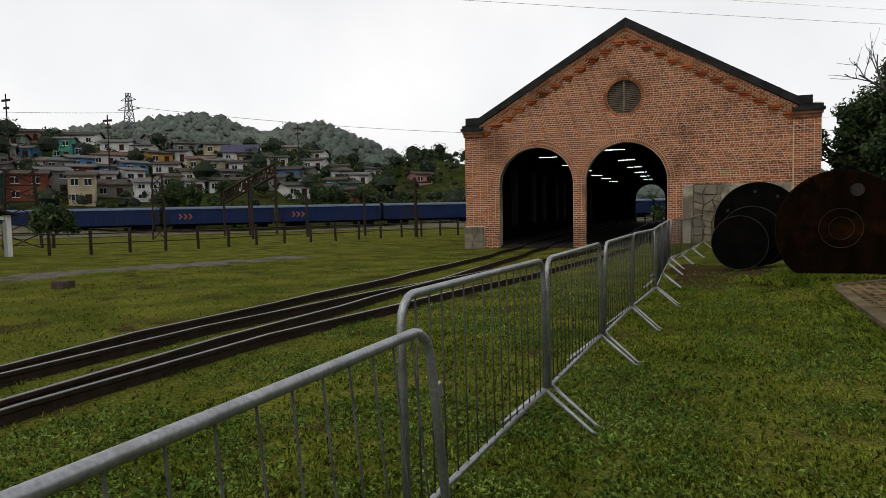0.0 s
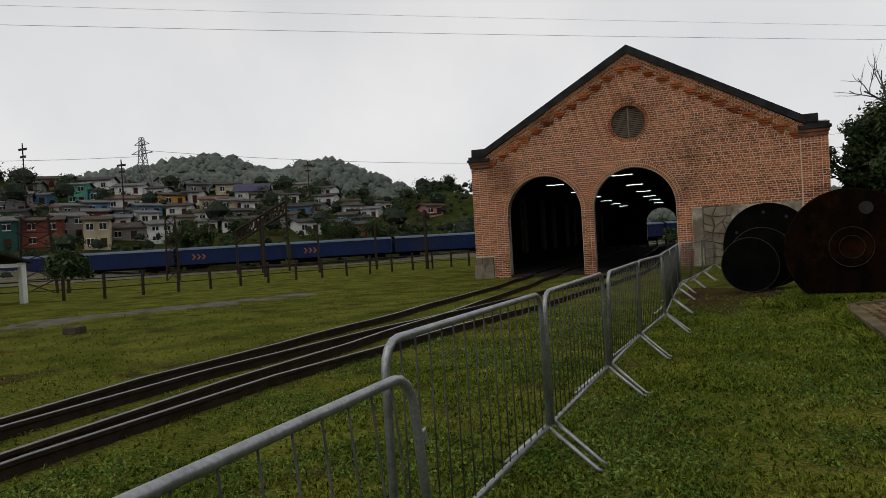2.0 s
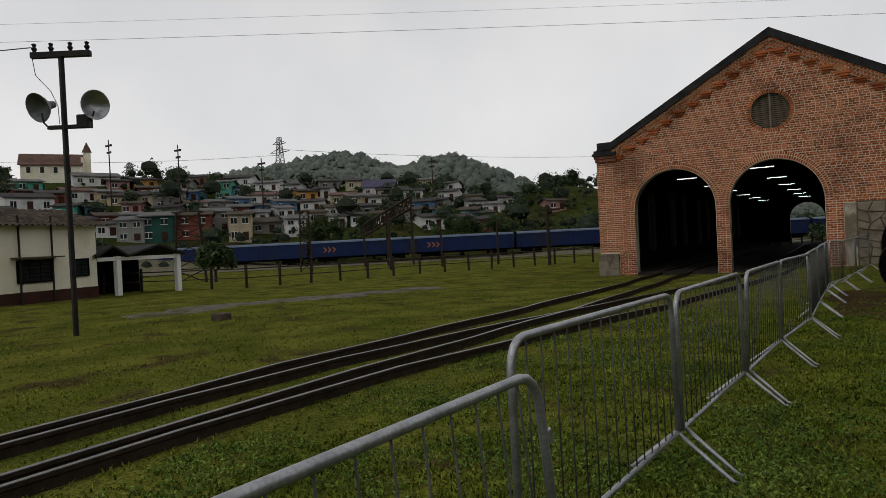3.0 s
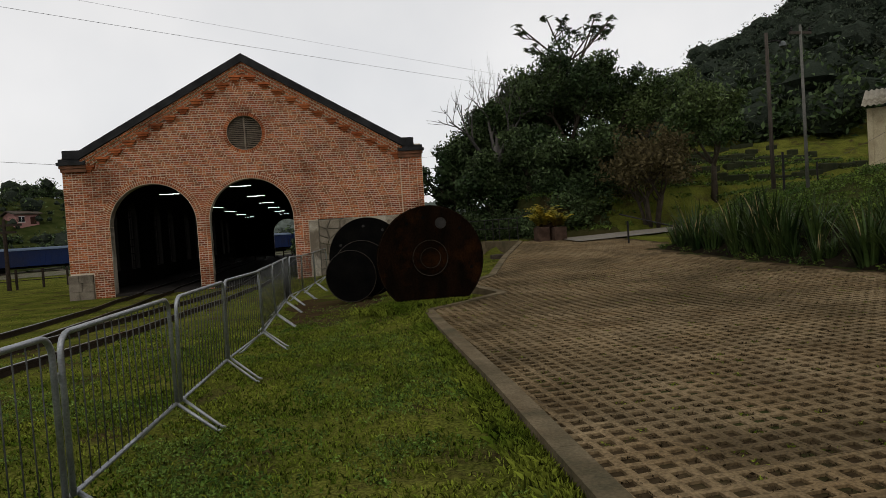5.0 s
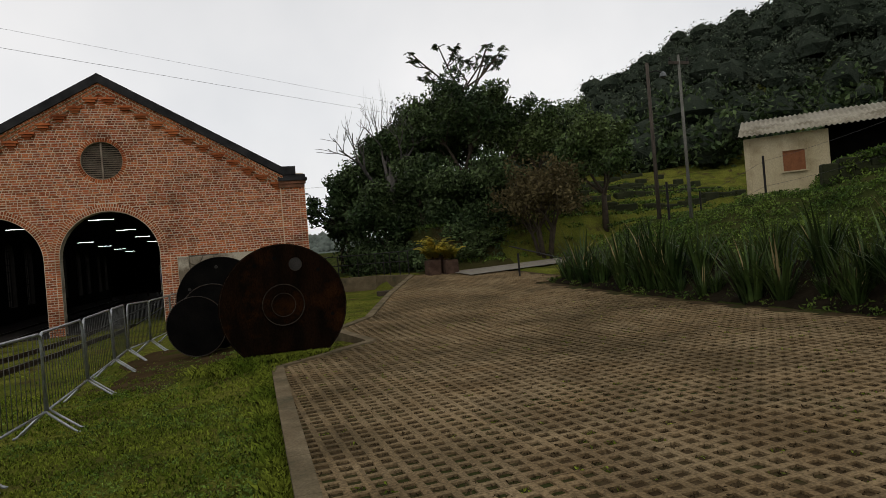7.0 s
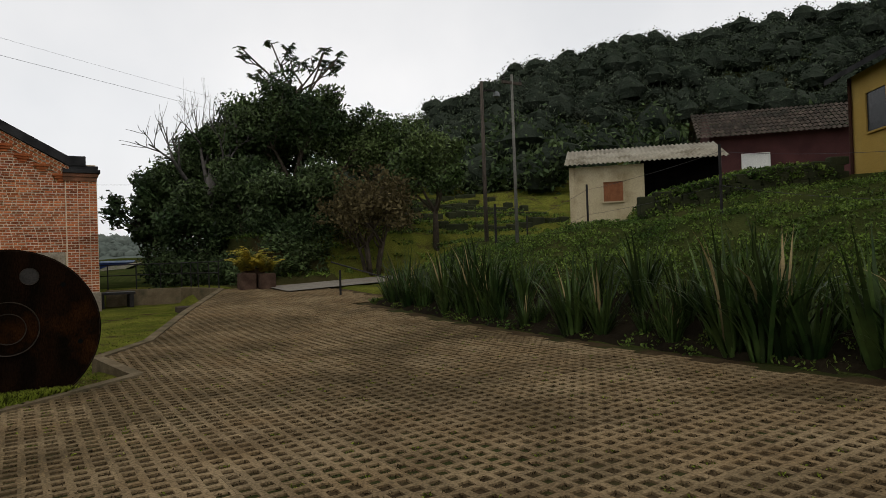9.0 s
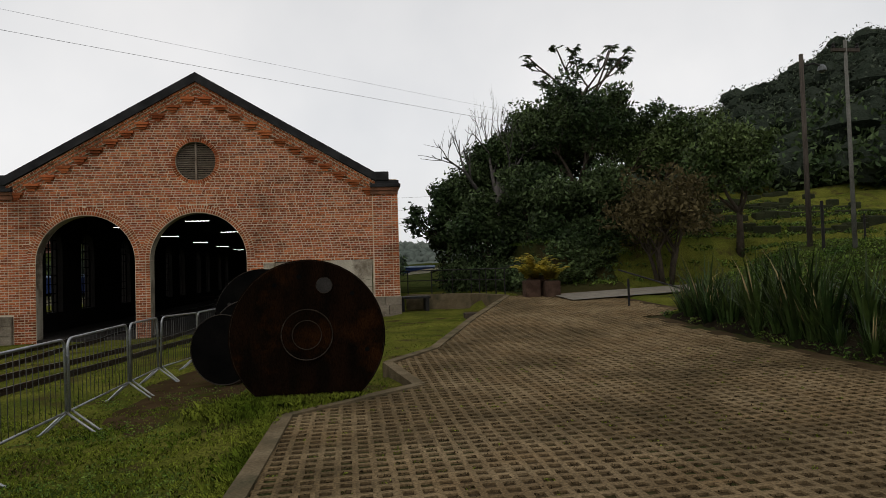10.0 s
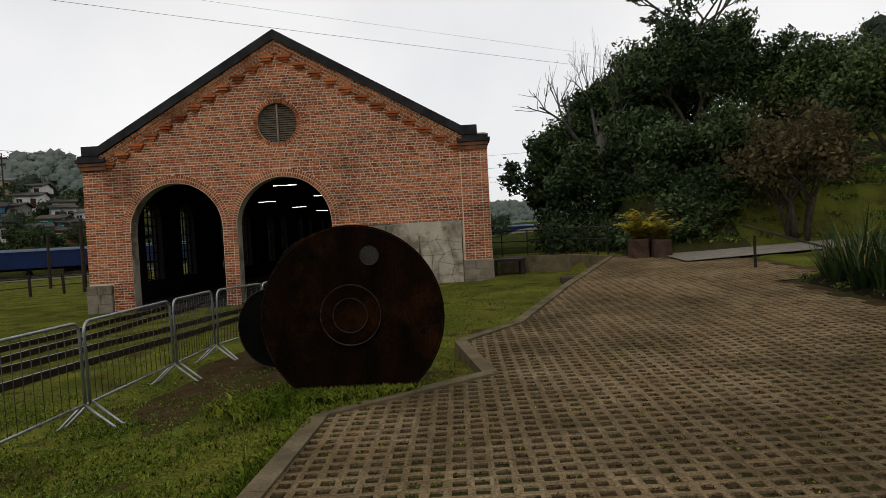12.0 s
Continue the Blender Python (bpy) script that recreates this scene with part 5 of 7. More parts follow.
# poles on the bank
pa = thing("utility_pole", "dark weathered wooden utility pole with a street lamp", "utility pole", Matrix.Translation((15.39, 17.96, gz(15.39, 17.96))))
part("pole", Geo().tube([(0, 0, -0.3), (0, 0, 4.75)], [0.065, 0.05], 10), WOODPOLE, pa, smooth=True)
part("lamp_arm", Geo().tube([(0, 0, 4.45), (0.25, -0.1, 4.5), (0.42, -0.15, 4.42)], 0.02, 6), BLACKPOLE, pa)
part("lamp_head", Geo().lathe([(0.03, 0.10), (0.09, 0.04), (0.11, -0.06), (0.05, -0.10), (0.0, -0.11)], 14, Matrix.Translation((0.44, -0.15, 4.36))), LAMPDARK, pa)
pb = thing("utility_pole", "slim pale concrete utility pole with a cross-arm", "utility pole", Matrix.Translation((14.62, 15.6, gz(14.62, 15.6))))
part("pole", Geo().tube([(0, 0, -0.3), (0, 0, 4.45)], [0.05, 0.033], 10), CONCPOLE, pb, smooth=True)
part("cross_arm", Geo().box(-0.32, -0.03, 4.2, 0.32, 0.03, 4.27), WOODPOLE, pb)
for x in (-0.28, 0.28):
    part("insulator", Geo().lathe([(0.0, 0.12), (0.03, 0.1), (0.02, 0.06), (0.035, 0.03), (0.02, 0.0)], 8, Matrix.Translation((x, 0, 4.27))), BLACKPOLE, pb)
pc = thing("fence_post", "short dark wooden post beside the bank path", "post", Matrix.Translation((15.0, 17.0, gz(15.0, 17.0))))
part("post", Geo().tube([(0, 0, -0.2), (0, 0, 1.2)], 0.035, 8), BLACKPOLE, pc)

# side path with a chain barrier
g = Geo()
n = 24
for j in range(5):
    for i in range(n + 1):
        t = i / n
        x = 11.0 + 6.0 * t
        y = 22.9 + 1.0 * t + 0.55 * j
        g.v.append((x, y, road_z(min(x, 12.25), y) + 0.04 + 0.018 * max(0, x - 12.25)))
g.f = [(j * (n + 1) + i, j * (n + 1) + i + 1, (j + 1) * (n + 1) + i + 1, (j + 1) * (n + 1) + i) for j in range(4) for i in range(n)]
tagged(part("side_path", g, PALEROAD, smooth=True), "pale cobbled side path climbing from the yard", "path", kind="structure")
bar = thing("barrier_pole", "lowered dark barrier pole across the side path", "barrier")
part("post", Geo().tube([(11.95, 20.9, gz(11.95, 20.9) - 0.1), (11.95, 20.9, gz(11.95, 20.9) + 0.75)], 0.035, 8), BLACKPOLE, bar)
part("post", Geo().tube([(12.6, 17.95, gz(12.6, 17.95) - 0.3), (12.6, 17.95, gz(12.0, 17.9) + 0.75)], 0.07, 8), BLACKPOLE, bar)
part("pole", Geo().tube([(11.85, 21.3, gz(11.95, 20.9) + 1.0), (12.65, 17.95, gz(12.0, 17.9) + 0.42)], 0.022, 8), BLACKPOLE, bar)

g = Geo()
rnd, rng = random.Random(77), np.random.default_rng(78)
cs = []
for i in range(3000):
    x, y = rnd.uniform(11.2, 32), rnd.uniform(26.4, 48)
    cs.append((x, y, gz(x, y) + 0.05))
leaf_cloud(g, cs, [0.28] * len(cs), 16, 0.075, rng, 0.4)
tagged(part("slope_grass", g, WEEDS), "rough grass and weeds on the terraced slope", "grass", kind="stuff")
g = Geo()
cs = [(rnd.uniform(10.4, 14.2), rnd.uniform(26.6, 30), 0) for i in range(70)]
cs = [(x, y, gz(x, y) + rnd.uniform(0.1, 0.9)) for x, y, _ in cs]
leaf_cloud(g, cs, [0.55] * len(cs), 80, 0.10, rng, 0.8)
tagged(part("bank_bushes", g, LEAF_D), "dark low bushes at the foot of the slope", "bushes", kind="stuff")

# stone edges of the terraces
rnd = random.Random(205)
for k in range(6):
    tw = thing("terrace_wall", "low mossy dry-stone edge of a grassy terrace", "stone wall", kind="structure")
    x = 14.5 + 0.9 * k
    while x < 30 + 1.2 * k:
        wd = rnd.uniform(0.5, 1.3)
        y = 29.6 + 3.3 * k + 0.5 * math.sin(x * 0.45 + k) + rnd.uniform(-0.06, 0.06)
        m = Matrix.Translation((x, y, gz(x, y) + 0.02)) @ Matrix.Rotation(0.22 * math.cos(x * 0.45 + k) + rnd.uniform(-0.1, 0.1), 4, 'Z')
        if rnd.random() < 0.88:
            part("stone", Geo().box(-wd / 2, -0.16, -0.25, wd / 2, 0.2, rnd.uniform(0.16, 0.34), m, c=0.05), MOSS, tw)
        x += wd + 0.02

# ---- planters, retaining wall and railing at the back of the yard ----
def frond_plant(m, seed, n=16, L=0.9):
    rnd = random.Random(seed)
    g = Geo()
    for i in range(n):
        a = rnd.uniform(0, 6.28); el = rnd.uniform(0.5, 1.45) if L < 1.0 and n < 30 else rnd.uniform(1.0, 1.52); l = L * rnd.uniform(0.6, 1.1)
        d = Vector((math.cos(a), math.sin(a), 0))
        sd = Vector((-d.y, d.x, 0))
        for k in range(9):
            t = k / 8
            c = d * (l * t * math.cos(el) + 0.12 * l * t * t) + Vector((0, 0, l * t * math.sin(el) - 0.35 * l * t ** 3))
            if k > 1:
                for s in (-1, 1):
                    tip = c + sd * s * 0.20 * (1 - 0.6 * t) + d * 0.12 + Vector((0, 0, -0.04))
                    g.add([m @ c, m @ (c + d * 0.10), m @ tip], [(0, 1, 2)])
    return g


def planter(x, y, s, seed, label):
    z = gz(x, y) if x > 12 else road_z(x, y)
    e = thing("planter", label, "planter", Matrix.Translation((x, y, z)))
    part("pot", Geo().box(-0.27 * s, -0.27 * s, -0.05, 0.27 * s, 0.27 * s, 0.55 * s, c=0.04), TERRA, e, "dark terracotta tub")
    part("plant", frond_plant(Matrix.Translation((0, 0, 0.5 * s)), seed, 60, 1.0 * s), LEAF_Y, e, "yellow-green palm fronds")


planter(10.35, 25.2, 1.0, 71, "square tub with a yellowing palm plant")
planter(10.95, 24.9, 0.95, 72, "square tub with a yellowing palm plant")
planter(10.7, 25.6, 1.25, 73, "square tub with a yellowing palm plant")
for i in range(5):
    x, y = 12.0 + 0.55 * i, 26.6 + 0.25 * i
    e = thing("palm_bush", "low palm-like bush with narrow green leaves", "bush", Matrix.Translation((x, y, gz(x, y) - 0.05)))
    part("fronds", frond_plant(Matrix.Identity(4), 80 + i, 22, 1.3), LEAF_M, e)

rw = thing("retaining_wall", "low stained concrete retaining wall beside the yard", "wall", kind="structure")
WALLP = [(6.4, 29.5), (8.9, 28.6), (9.62, 25.95)]
for (xa, ya), (xb, yb) in zip(WALLP, WALLP[1:]):
    L = math.hypot(xb - xa, yb - ya)
    m = Matrix.Translation((xa, ya, 0)) @ Matrix.Rotation(math.atan2(yb - ya, xb - xa), 4, 'Z')
    part("wall_panel", Geo().box(0, -0.1, -0.2, L, 0.1, 0.82, m, c=0.015), CONC, rw)
rl = thing("railing", "dark steel pipe railing along the retaining wall", "railing")
RP = [(5.6, 30.6), (7.4, 29.35), (8.9, 28.75), (9.25, 27.6), (9.62, 26.1)]
zr = 0.8
for x, y in RP + [(6.5, 29.95), (8.2, 29.05), (9.1, 28.1), (9.45, 26.8)]:
    part("post", Geo().tube([(x, y, zr - 0.1), (x, y, zr + 0.95)], 0.022, 6), BLACKPOLE, rl)
for h in (0.95, 0.55):
    part("rail", Geo().tube([(x, y, zr + h) for x, y in RP], 0.02, 6), BLACKPOLE, rl)
part("rail", Geo().tube([(9.62, 26.1, zr + 0.95), (10.4, 27.3, zr + 1.1), (12.5, 29.5, zr + 1.3)], 0.02, 6), BLACKPOLE, rl)
cul = thing("culvert_frame", "black steel frame over a culvert beside the shed", "frame")
part("side", Geo().box(7.0, 28.2, -0.1, 7.15, 28.9, 0.75, c=0.01), BLACKPOLE, cul)
part("side", Geo().box(6.05, 28.2, -0.1, 6.2, 28.9, 0.75, c=0.01), BLACKPOLE, cul)
part("top", Geo().box(6.0, 28.15, 0.7, 7.2, 28.95, 0.78, c=0.01), BLACKPOLE, cul)
ds = tagged(part("drain_cover", Geo().box(7.55, 22.5, 0.30, 8.15, 22.95, 0.46, c=0.02), SLEEPER), "dark square drain cover in the grass", "drain cover")

g = Geo()
rnd = random.Random(14)
n = 40
g.v.append((1.75, 14.6, gz(1.75, 14.6) + 0.012))
for ring in range(1, 6):
    for k in range(n):
        a = 2 * math.pi * k / n
        rr = ring / 5 * (1 + 0.18 * math.sin(3 * a + 1) + 0.1 * math.sin(7 * a) + 0.05 * rnd.uniform(-1, 1))
        x, y = 1.75 + math.cos(a) * rr * 1.25, 14.6 + math.sin(a) * rr * 3.0
        g.v.append((x, y, gz(x, y) + (0.012 if ring < 5 else -0.02)))
g.f = [(0, 1 + k, 1 + (k + 1) % n) for k in range(n)] + [(1 + r * n + k, 1 + (r + 1) * n + k, 1 + (r + 1) * n + (k + 1) % n, 1 + r * n + (k + 1) % n) for r in range(4) for k in range(n)]
tagged(part("bare_earth_patch", g, EARTH, smooth=True), "trampled bare brown earth beside the drums", "earth", kind="structure")

# ---- left side: lawn, mast, station, fence ----
mast = thing("floodlight_mast", "tall black steel mast with two round floodlights", "lamp mast", Matrix.Translation((-12.75, 7.1, gz(-12.75, 7.1))))
part("mast_pole", Geo().box(-0.045, -0.045, -0.3, 0.045, 0.045, 5.95, c=0.01), BLACKPOLE, mast)
MY = Matrix.Rotation(radians(32), 4, 'Z')
part("cross_arm", Geo().box(-0.62, -0.06, 5.85, 0.62, 0.06, 5.97, MY, c=0.01), BLACKPOLE, mast)
for x in (-0.55, -0.2, 0.2, 0.55):
    part("insulator", Geo().lathe([(0.0, 0.2), (0.05, 0.17), (0.03, 0.12), (0.06, 0.08), (0.03, 0.02), (0.03, 0.0)], 10, MY @ Matrix.Translation((x, 0, 5.97))), BLACKPOLE, mast)
part("lamp_arm", Geo().box(-0.35, -0.04, 4.35, 0.5, 0.04, 4.43, MY, c=0.008), BLACKPOLE, mast)
part("gear_box", Geo().box(0.30, -0.12, 4.36, 0.55, 0.1, 4.62, MY, c=0.02), BLACKPOLE, mast)
DISH = [(0.07, 0.34), (0.09, 0.2), (0.12, 0.14), (0.22, 0.05), (0.30, -0.06), (0.31, -0.08), (0.29, -0.07), (0.20, 0.04), (0.10, 0.12), (0.0, 0.14)]
for x, zc, tilt, yaw, mt in ((-0.48, 4.83, 70, -20, LAMPDARK), (0.62, 4.83, 80, 55, LAMPMETAL)):
    m = MY @ Matrix.Translation((x, 0, zc)) @ Matrix.Rotation(radians(yaw), 4, 'Z') @ Matrix.Rotation(radians(-tilt), 4, 'X')
    part("floodlight", Geo().lathe(DISH, 24, m), mt, mast, "round metal floodlight", smooth=True)
    part("yoke", Geo().tube([MY @ Vector((x * 0.75, 0, 4.42)), MY @ Vector((x * 0.9, 0, 4.5)), MY @ Vector((x, 0.02, 4.7))], 0.018, 6), BLACKPOLE, mast)
part("cable", Geo().tube([MY @ Vector(p) for p in ((-0.6, 0, 5.85), (-0.55, 0, 5.5), (-0.25, 0, 5.15), (-0.12, 0, 4.85), (-0.1, 0, 4.45))], 0.008, 5), WIRE, mast)
bx = tagged(part("concrete_box", Geo().box(-11.85, 9.8, gz(-11.6, 9.95) - 0.1, -11.45, 10.1, gz(-11.6, 9.95) + 0.17, c=0.02), SLEEPER), "small dark concrete block lying in the lawn", "block")
g = Geo()
rnd = random.Random(12)
for i in range(14):
    t = i / 13
    x, y = -15.2 + 2.2 * t + rnd.uniform(-0.4, 0.4), 10.6 + 10 * t
    n = 9
    rr = [rnd.uniform(0.5, 1.2) for _ in range(n)]
    z = gz(x, y) + 0.03
    g.add([(x, y, z + 0.02)] + [(x + rr[k] * math.cos(6.28 * k / n) * 1.2, y + rr[k] * math.sin(6.28 * k / n), z - 0.03) for k in range(n)], [(0, 1 + k, 1 + (k + 1) % n) for k in range(n)])
tagged(part("old_path", g, OLDCONC), "broken strip of old grey concrete in the lawn", "path", kind="structure")

ST = Matrix.Translation((-26.5, 15.8, -0.15)) @ Matrix.Rotation(math.atan2(10.6 - 15.8, -26.05 + 26.5), 4, 'Z')
stn = thing("station_house", "low cream station house with a dark tiled roof", "house", ST)
part("wall", Geo().box(0, -5, 0.50, 14, 0, 3.12), CREAM, stn)
part("skirting", Geo().box(-0.02, -5.02, -0.3, 14.02, 0.025, 0.50), OXIDE, stn, "dark red painted plinth")
rg = Geo()
n = 60
for i in range(n):
    for j in range(6):
        xa, xb = -0.3 + 14.6 * i / n, -0.3 + 14.6 * (i + 0.94) / n
        ya, yb = 0.5 - 3.0 * j / 6, 0.5 - 3.0 * (j + 1.08) / 6
        za, zb = 3.05 + 0.85 * j / 6 + 0.03, 3.05 + 0.85 * (j + 1.08) / 6
        xm = (xa + xb) / 2
        rg.add([(xa, ya, za), (xm, ya, za + 0.08), (xb, ya, za), (xb, yb, zb), (xm, yb, zb + 0.08), (xa, yb, zb)], [(0, 1, 4, 5), (1, 2, 3, 4)])
rg.add([(-0.3, -2.5, 3.9), (14.3, -2.5, 3.9), (14.3, -5.5, 3.1), (-0.3, -5.5, 3.1)], [(0, 1, 2, 3)])
part("roof", rg, TILE, stn, "dark mossy tile roof")
FL = Matrix.Rotation(math.pi, 4, 'Z')
window_in(stn, Matrix.Translation((0.75, 0.02, 1.35)) @ FL, 0.6, 0.65, DARKWIN, BLACKIRON, bars=(1, 2))
window_in(stn, Matrix.Translation((2.7, 0.02, 1.3)) @ FL, 1.3, 0.8, DARKWIN, BLACKIRON, bars=(2, 4))
part("awning", Geo().box(1.8, 0.0, 1.82, 3.6, 0.6, 1.87), TILE, stn)
for x in (2.0, 3.3):
    part("wall_pipe", Geo().tube([(x, 0.1, 0), (x, 0.1, 3.5)], 0.04, 6), BLACKPOLE, stn)
po = thing("station_porch", "open station porch with white posts and a low roof", "porch", ST)
for x in (-1.0, -4.3):
    part("post", Geo().box(x - 0.12, -0.12, -0.2, x + 0.12, 0.12, 1.75, c=0.01), WHITEP, po)
# Near-black sheet: the dimness inside the porch is put into its colour.
part("back", Geo().box(-4.5, -3.2, -0.3, 0.0, -3.0, 2.2), BLACKIRON, po)
g = Geo()
for x0, x1 in ((-4.6, -1.4), (-1.4, 0.2)):
    xm = (x0 + x1) / 2
    g.add([(x0, 0.3, 1.7), (xm, 0.3, 2.15), (x1, 0.3, 1.7), (x0, -3.2, 1.7), (xm, -3.2, 2.15), (x1, -3.2, 1.7), (x0, 0.3, 1.8), (xm, 0.3, 2.25), (x1, 0.3, 1.8), (x0, -3.2, 1.8), (xm, -3.2, 2.25), (x1, -3.2, 1.8)],
          [(0, 3, 4, 1), (1, 4, 5, 2), (6, 7, 10, 9), (7, 8, 11, 10), (0, 1, 7, 6), (1, 2, 8, 7)])
part("roof", g, COPING, po)
part("beam", Geo().box(-4.4, -0.05, 1.55, 0, 0.05, 1.72), WHITEP, po)

# boundary fence of old rail posts
fe = thing("boundary_fence", "rusty boundary fence of old iron posts and rails", "fence")
FP = [(-36, 6), (-28.5, 19.2), (-24.2, 22.0), (-21.32, 30.44), (-14.06, 44.46), (-6, 60), (4, 80)]
pts = []
for (xa, ya), (xb, yb) in zip(FP, FP[1:]):
    n = int(math.hypot(xb - xa, yb - ya) / 1.6)
    pts += [(xa + (xb - xa) * i / n, ya + (yb - ya) * i / n) for i in range(n)]
pm = Geo().box(-0.06, -0.05, -0.2, 0.06, 0.05, 1.15, c=0.01).mesh("post"); pm.materials.append(RAILM)
for i, (x, y) in enumerate(pts):
    o = part("post", pm, RAILM, fe)
    o.matrix_basis = Matrix.Translation((x, y, gz(x, y))) @ Matrix.Rotation(random.Random(i).uniform(-0.05, 0.05), 4, 'X')
for h, r in ((0.95, 0.03), (0.5, 0.025)):
    part("rail", Geo().tube([(x, y, gz(x, y) + h) for x, y in pts], r, 5), RAILM, fe)

# blue train
T0, T1 = Vector((-90.0, 47.0, 0)), Vector((20.0, 123.0, 0))
td = (T1 - T0).normalized()
tyaw = math.atan2(td.y, td.x)
zt = -0.68
def wagon(m, mark):
    e = thing("train_wagon", "long blue railway wagon with a pale roof edge", "train wagon", m, group="parked train")
    L = 13.6
    rib = Geo().box(-0.05, -1.36, 1.05, 0.05, 1.36, 2.85).mesh("rib"); rib.materials.append(TRAINBLUE)
    for k in range(24):
        part("rib", rib, TRAINBLUE, e).location.x = 0.05 + (L - 0.1) * k / 23
    part("body", Geo().box(0.05, -1.32, 1.0, L - 0.05, 1.32, 2.9), TRAINBLUE, e)
    g = Geo()
    g.add([(x, y, z) for x in (0, L) for y, z in ((-1.42, 2.88), (-1.3, 3.03), (-0.5, 3.2), (0.5, 3.2), (1.3, 3.03), (1.42, 2.88))], [(i, i + 1, i + 7, i + 6) for i in range(5)] + [(0, 6, 11, 5)])
    part("roof", g, TRAINROOF, e, "pale roof edge")
    part("underframe", Geo().box(0.2, -1.1, 0.75, L - 0.2, 1.1, 1.0), BLACKIRON, e)
    for bxx in (2.2, L - 2.2):
        bg = part("bogie", Geo().box(bxx - 1.3, -1.0, 0.4, bxx + 1.3, 1.0, 0.72, c=0.05), BLACKIRON, e)
        for dx in (-0.9, 0.9):
            for s in (-0.85, 0.85):
                part("wheel", Geo().lathe([(0.0, -0.06), (0.46, -0.06), (0.46, 0.06), (0.0, 0.06)], 16, Matrix.Translation((bxx + dx, s, 0.46)) @ Matrix.Rotation(radians(90), 4, 'X')), RAILM, bg)
    if mark:
        for k in range(3):
            x = mark + 0.6 * k
            q = Geo()
            q.add([(x, -1.39, 1.6), (x + 0.22, -1.39, 1.6), (x + 0.55, -1.39, 1.95), (x + 0.22, -1.39, 2.3), (x, -1.39, 2.3), (x + 0.28, -1.39, 1.95)], [(0, 1, 2, 5), (5, 2, 3, 4)])
            part("mark", q, LOGOM, e, "orange arrow mark")
    part("buffer_beam", Geo().box(-0.18, -1.15, 0.78, 0.05, 1.15, 1.08, c=0.02).box(L - 0.05, -1.15, 0.78, L + 0.18, 1.15, 1.08, c=0.02), BLACKIRON, e)
    for x in (0.45, L - 0.45):
        part("ladder", Geo().tube([(x - 0.2, -1.42, 0.8), (x - 0.2, -1.42, 2.85)], 0.025, 5).tube([(x + 0.2, -1.42, 0.8), (x + 0.2, -1.42, 2.85)], 0.025, 5), RAILM, e)


for i in range(10):
    p = T0 + td * (14.1 * i - 7.3)
    wagon(Matrix.Translation((p.x, p.y, zt)) @ Matrix.Rotation(tyaw, 4, 'Z'), 1.7 if i in (3, 4) else 0)
g = Geo()
nv = Vector((-td.y, td.x, 0))
for o in (-0.75, 0.75, -4.2, -5.7):
    a, b = T0 + nv * o, T1 + nv * o
    g.add([tuple(p + nv * dx + Vector((0, 0, zt + dz))) for p in (a, b) for dx, dz in ((-0.04, 0), (-0.04, 0.02), (0.04, 0.02), (0.04, 0))], [(0, 1, 5, 4), (1, 2, 6, 5), (2, 3, 7, 6)])
tagged(part("yard_rails", g, RAILM), "rusty rails in the goods yard", "railway track", kind="structure")
g = Geo()
a, b = T0, T1
for i in range(40):
    p, q = a + (b - a) * i / 40, a + (b - a) * (i + 1) / 40
    g.add([tuple(v + nv * o + Vector((0, 0, gz(*(v + nv * o)[:2]) + 0.06))) for v, o in ((p, -9), (q, -9), (q, 2.5), (p, 2.5))], [(0, 1, 2, 3)])
tagged(part("yard_ballast", g, BALLAST), "earthy ballast of the goods yard", "ballast", kind="structure")


# ---- town on the hillside ----
WALLS = [surf("house_wall_%s" % nm, c, tuple(min(1, k * 1.15) for k in c), 0.4, 0.9, c3=tuple(k * 0.55 for k in c), scale3=0.5, lo3=0.5, hi3=0.75) for nm, c in
         (("white", (0.58, 0.58, 0.56)), ("cream", (0.40, 0.34, 0.23)), ("grey", (0.20, 0.20, 0.19)), ("green", (0.07, 0.28, 0.20)), ("blue", (0.10, 0.21, 0.38)), ("ochre", (0.42, 0.22, 0.06)), ("brick", (0.17, 0.05, 0.035)), ("pink", (0.33, 0.17, 0.15)), ("dark_green", (0.02, 0.065, 0.055)))]
ROOFS = [TILE, surf("grey_sheet_roof", (0.085, 0.085, 0.085), (0.13, 0.128, 0.125), 0.6, 0.8), surf("dark_roof", (0.025, 0.023, 0.022), (0.045, 0.04, 0.038), 0.6, 0.8), surf("reddish_roof", (0.085, 0.048, 0.04), (0.13, 0.078, 0.062), 0.6, 0.85)]
PYLONM = surf("weathered_lattice_steel", (0.10, 0.105, 0.11), (0.15, 0.155, 0.16), 0.5, 0.7, bump=0, spec=0.1)
PURPLE = surf("purple_roof", (0.05, 0.046, 0.085), (0.065, 0.06, 0.105), 0.6, 0.7)


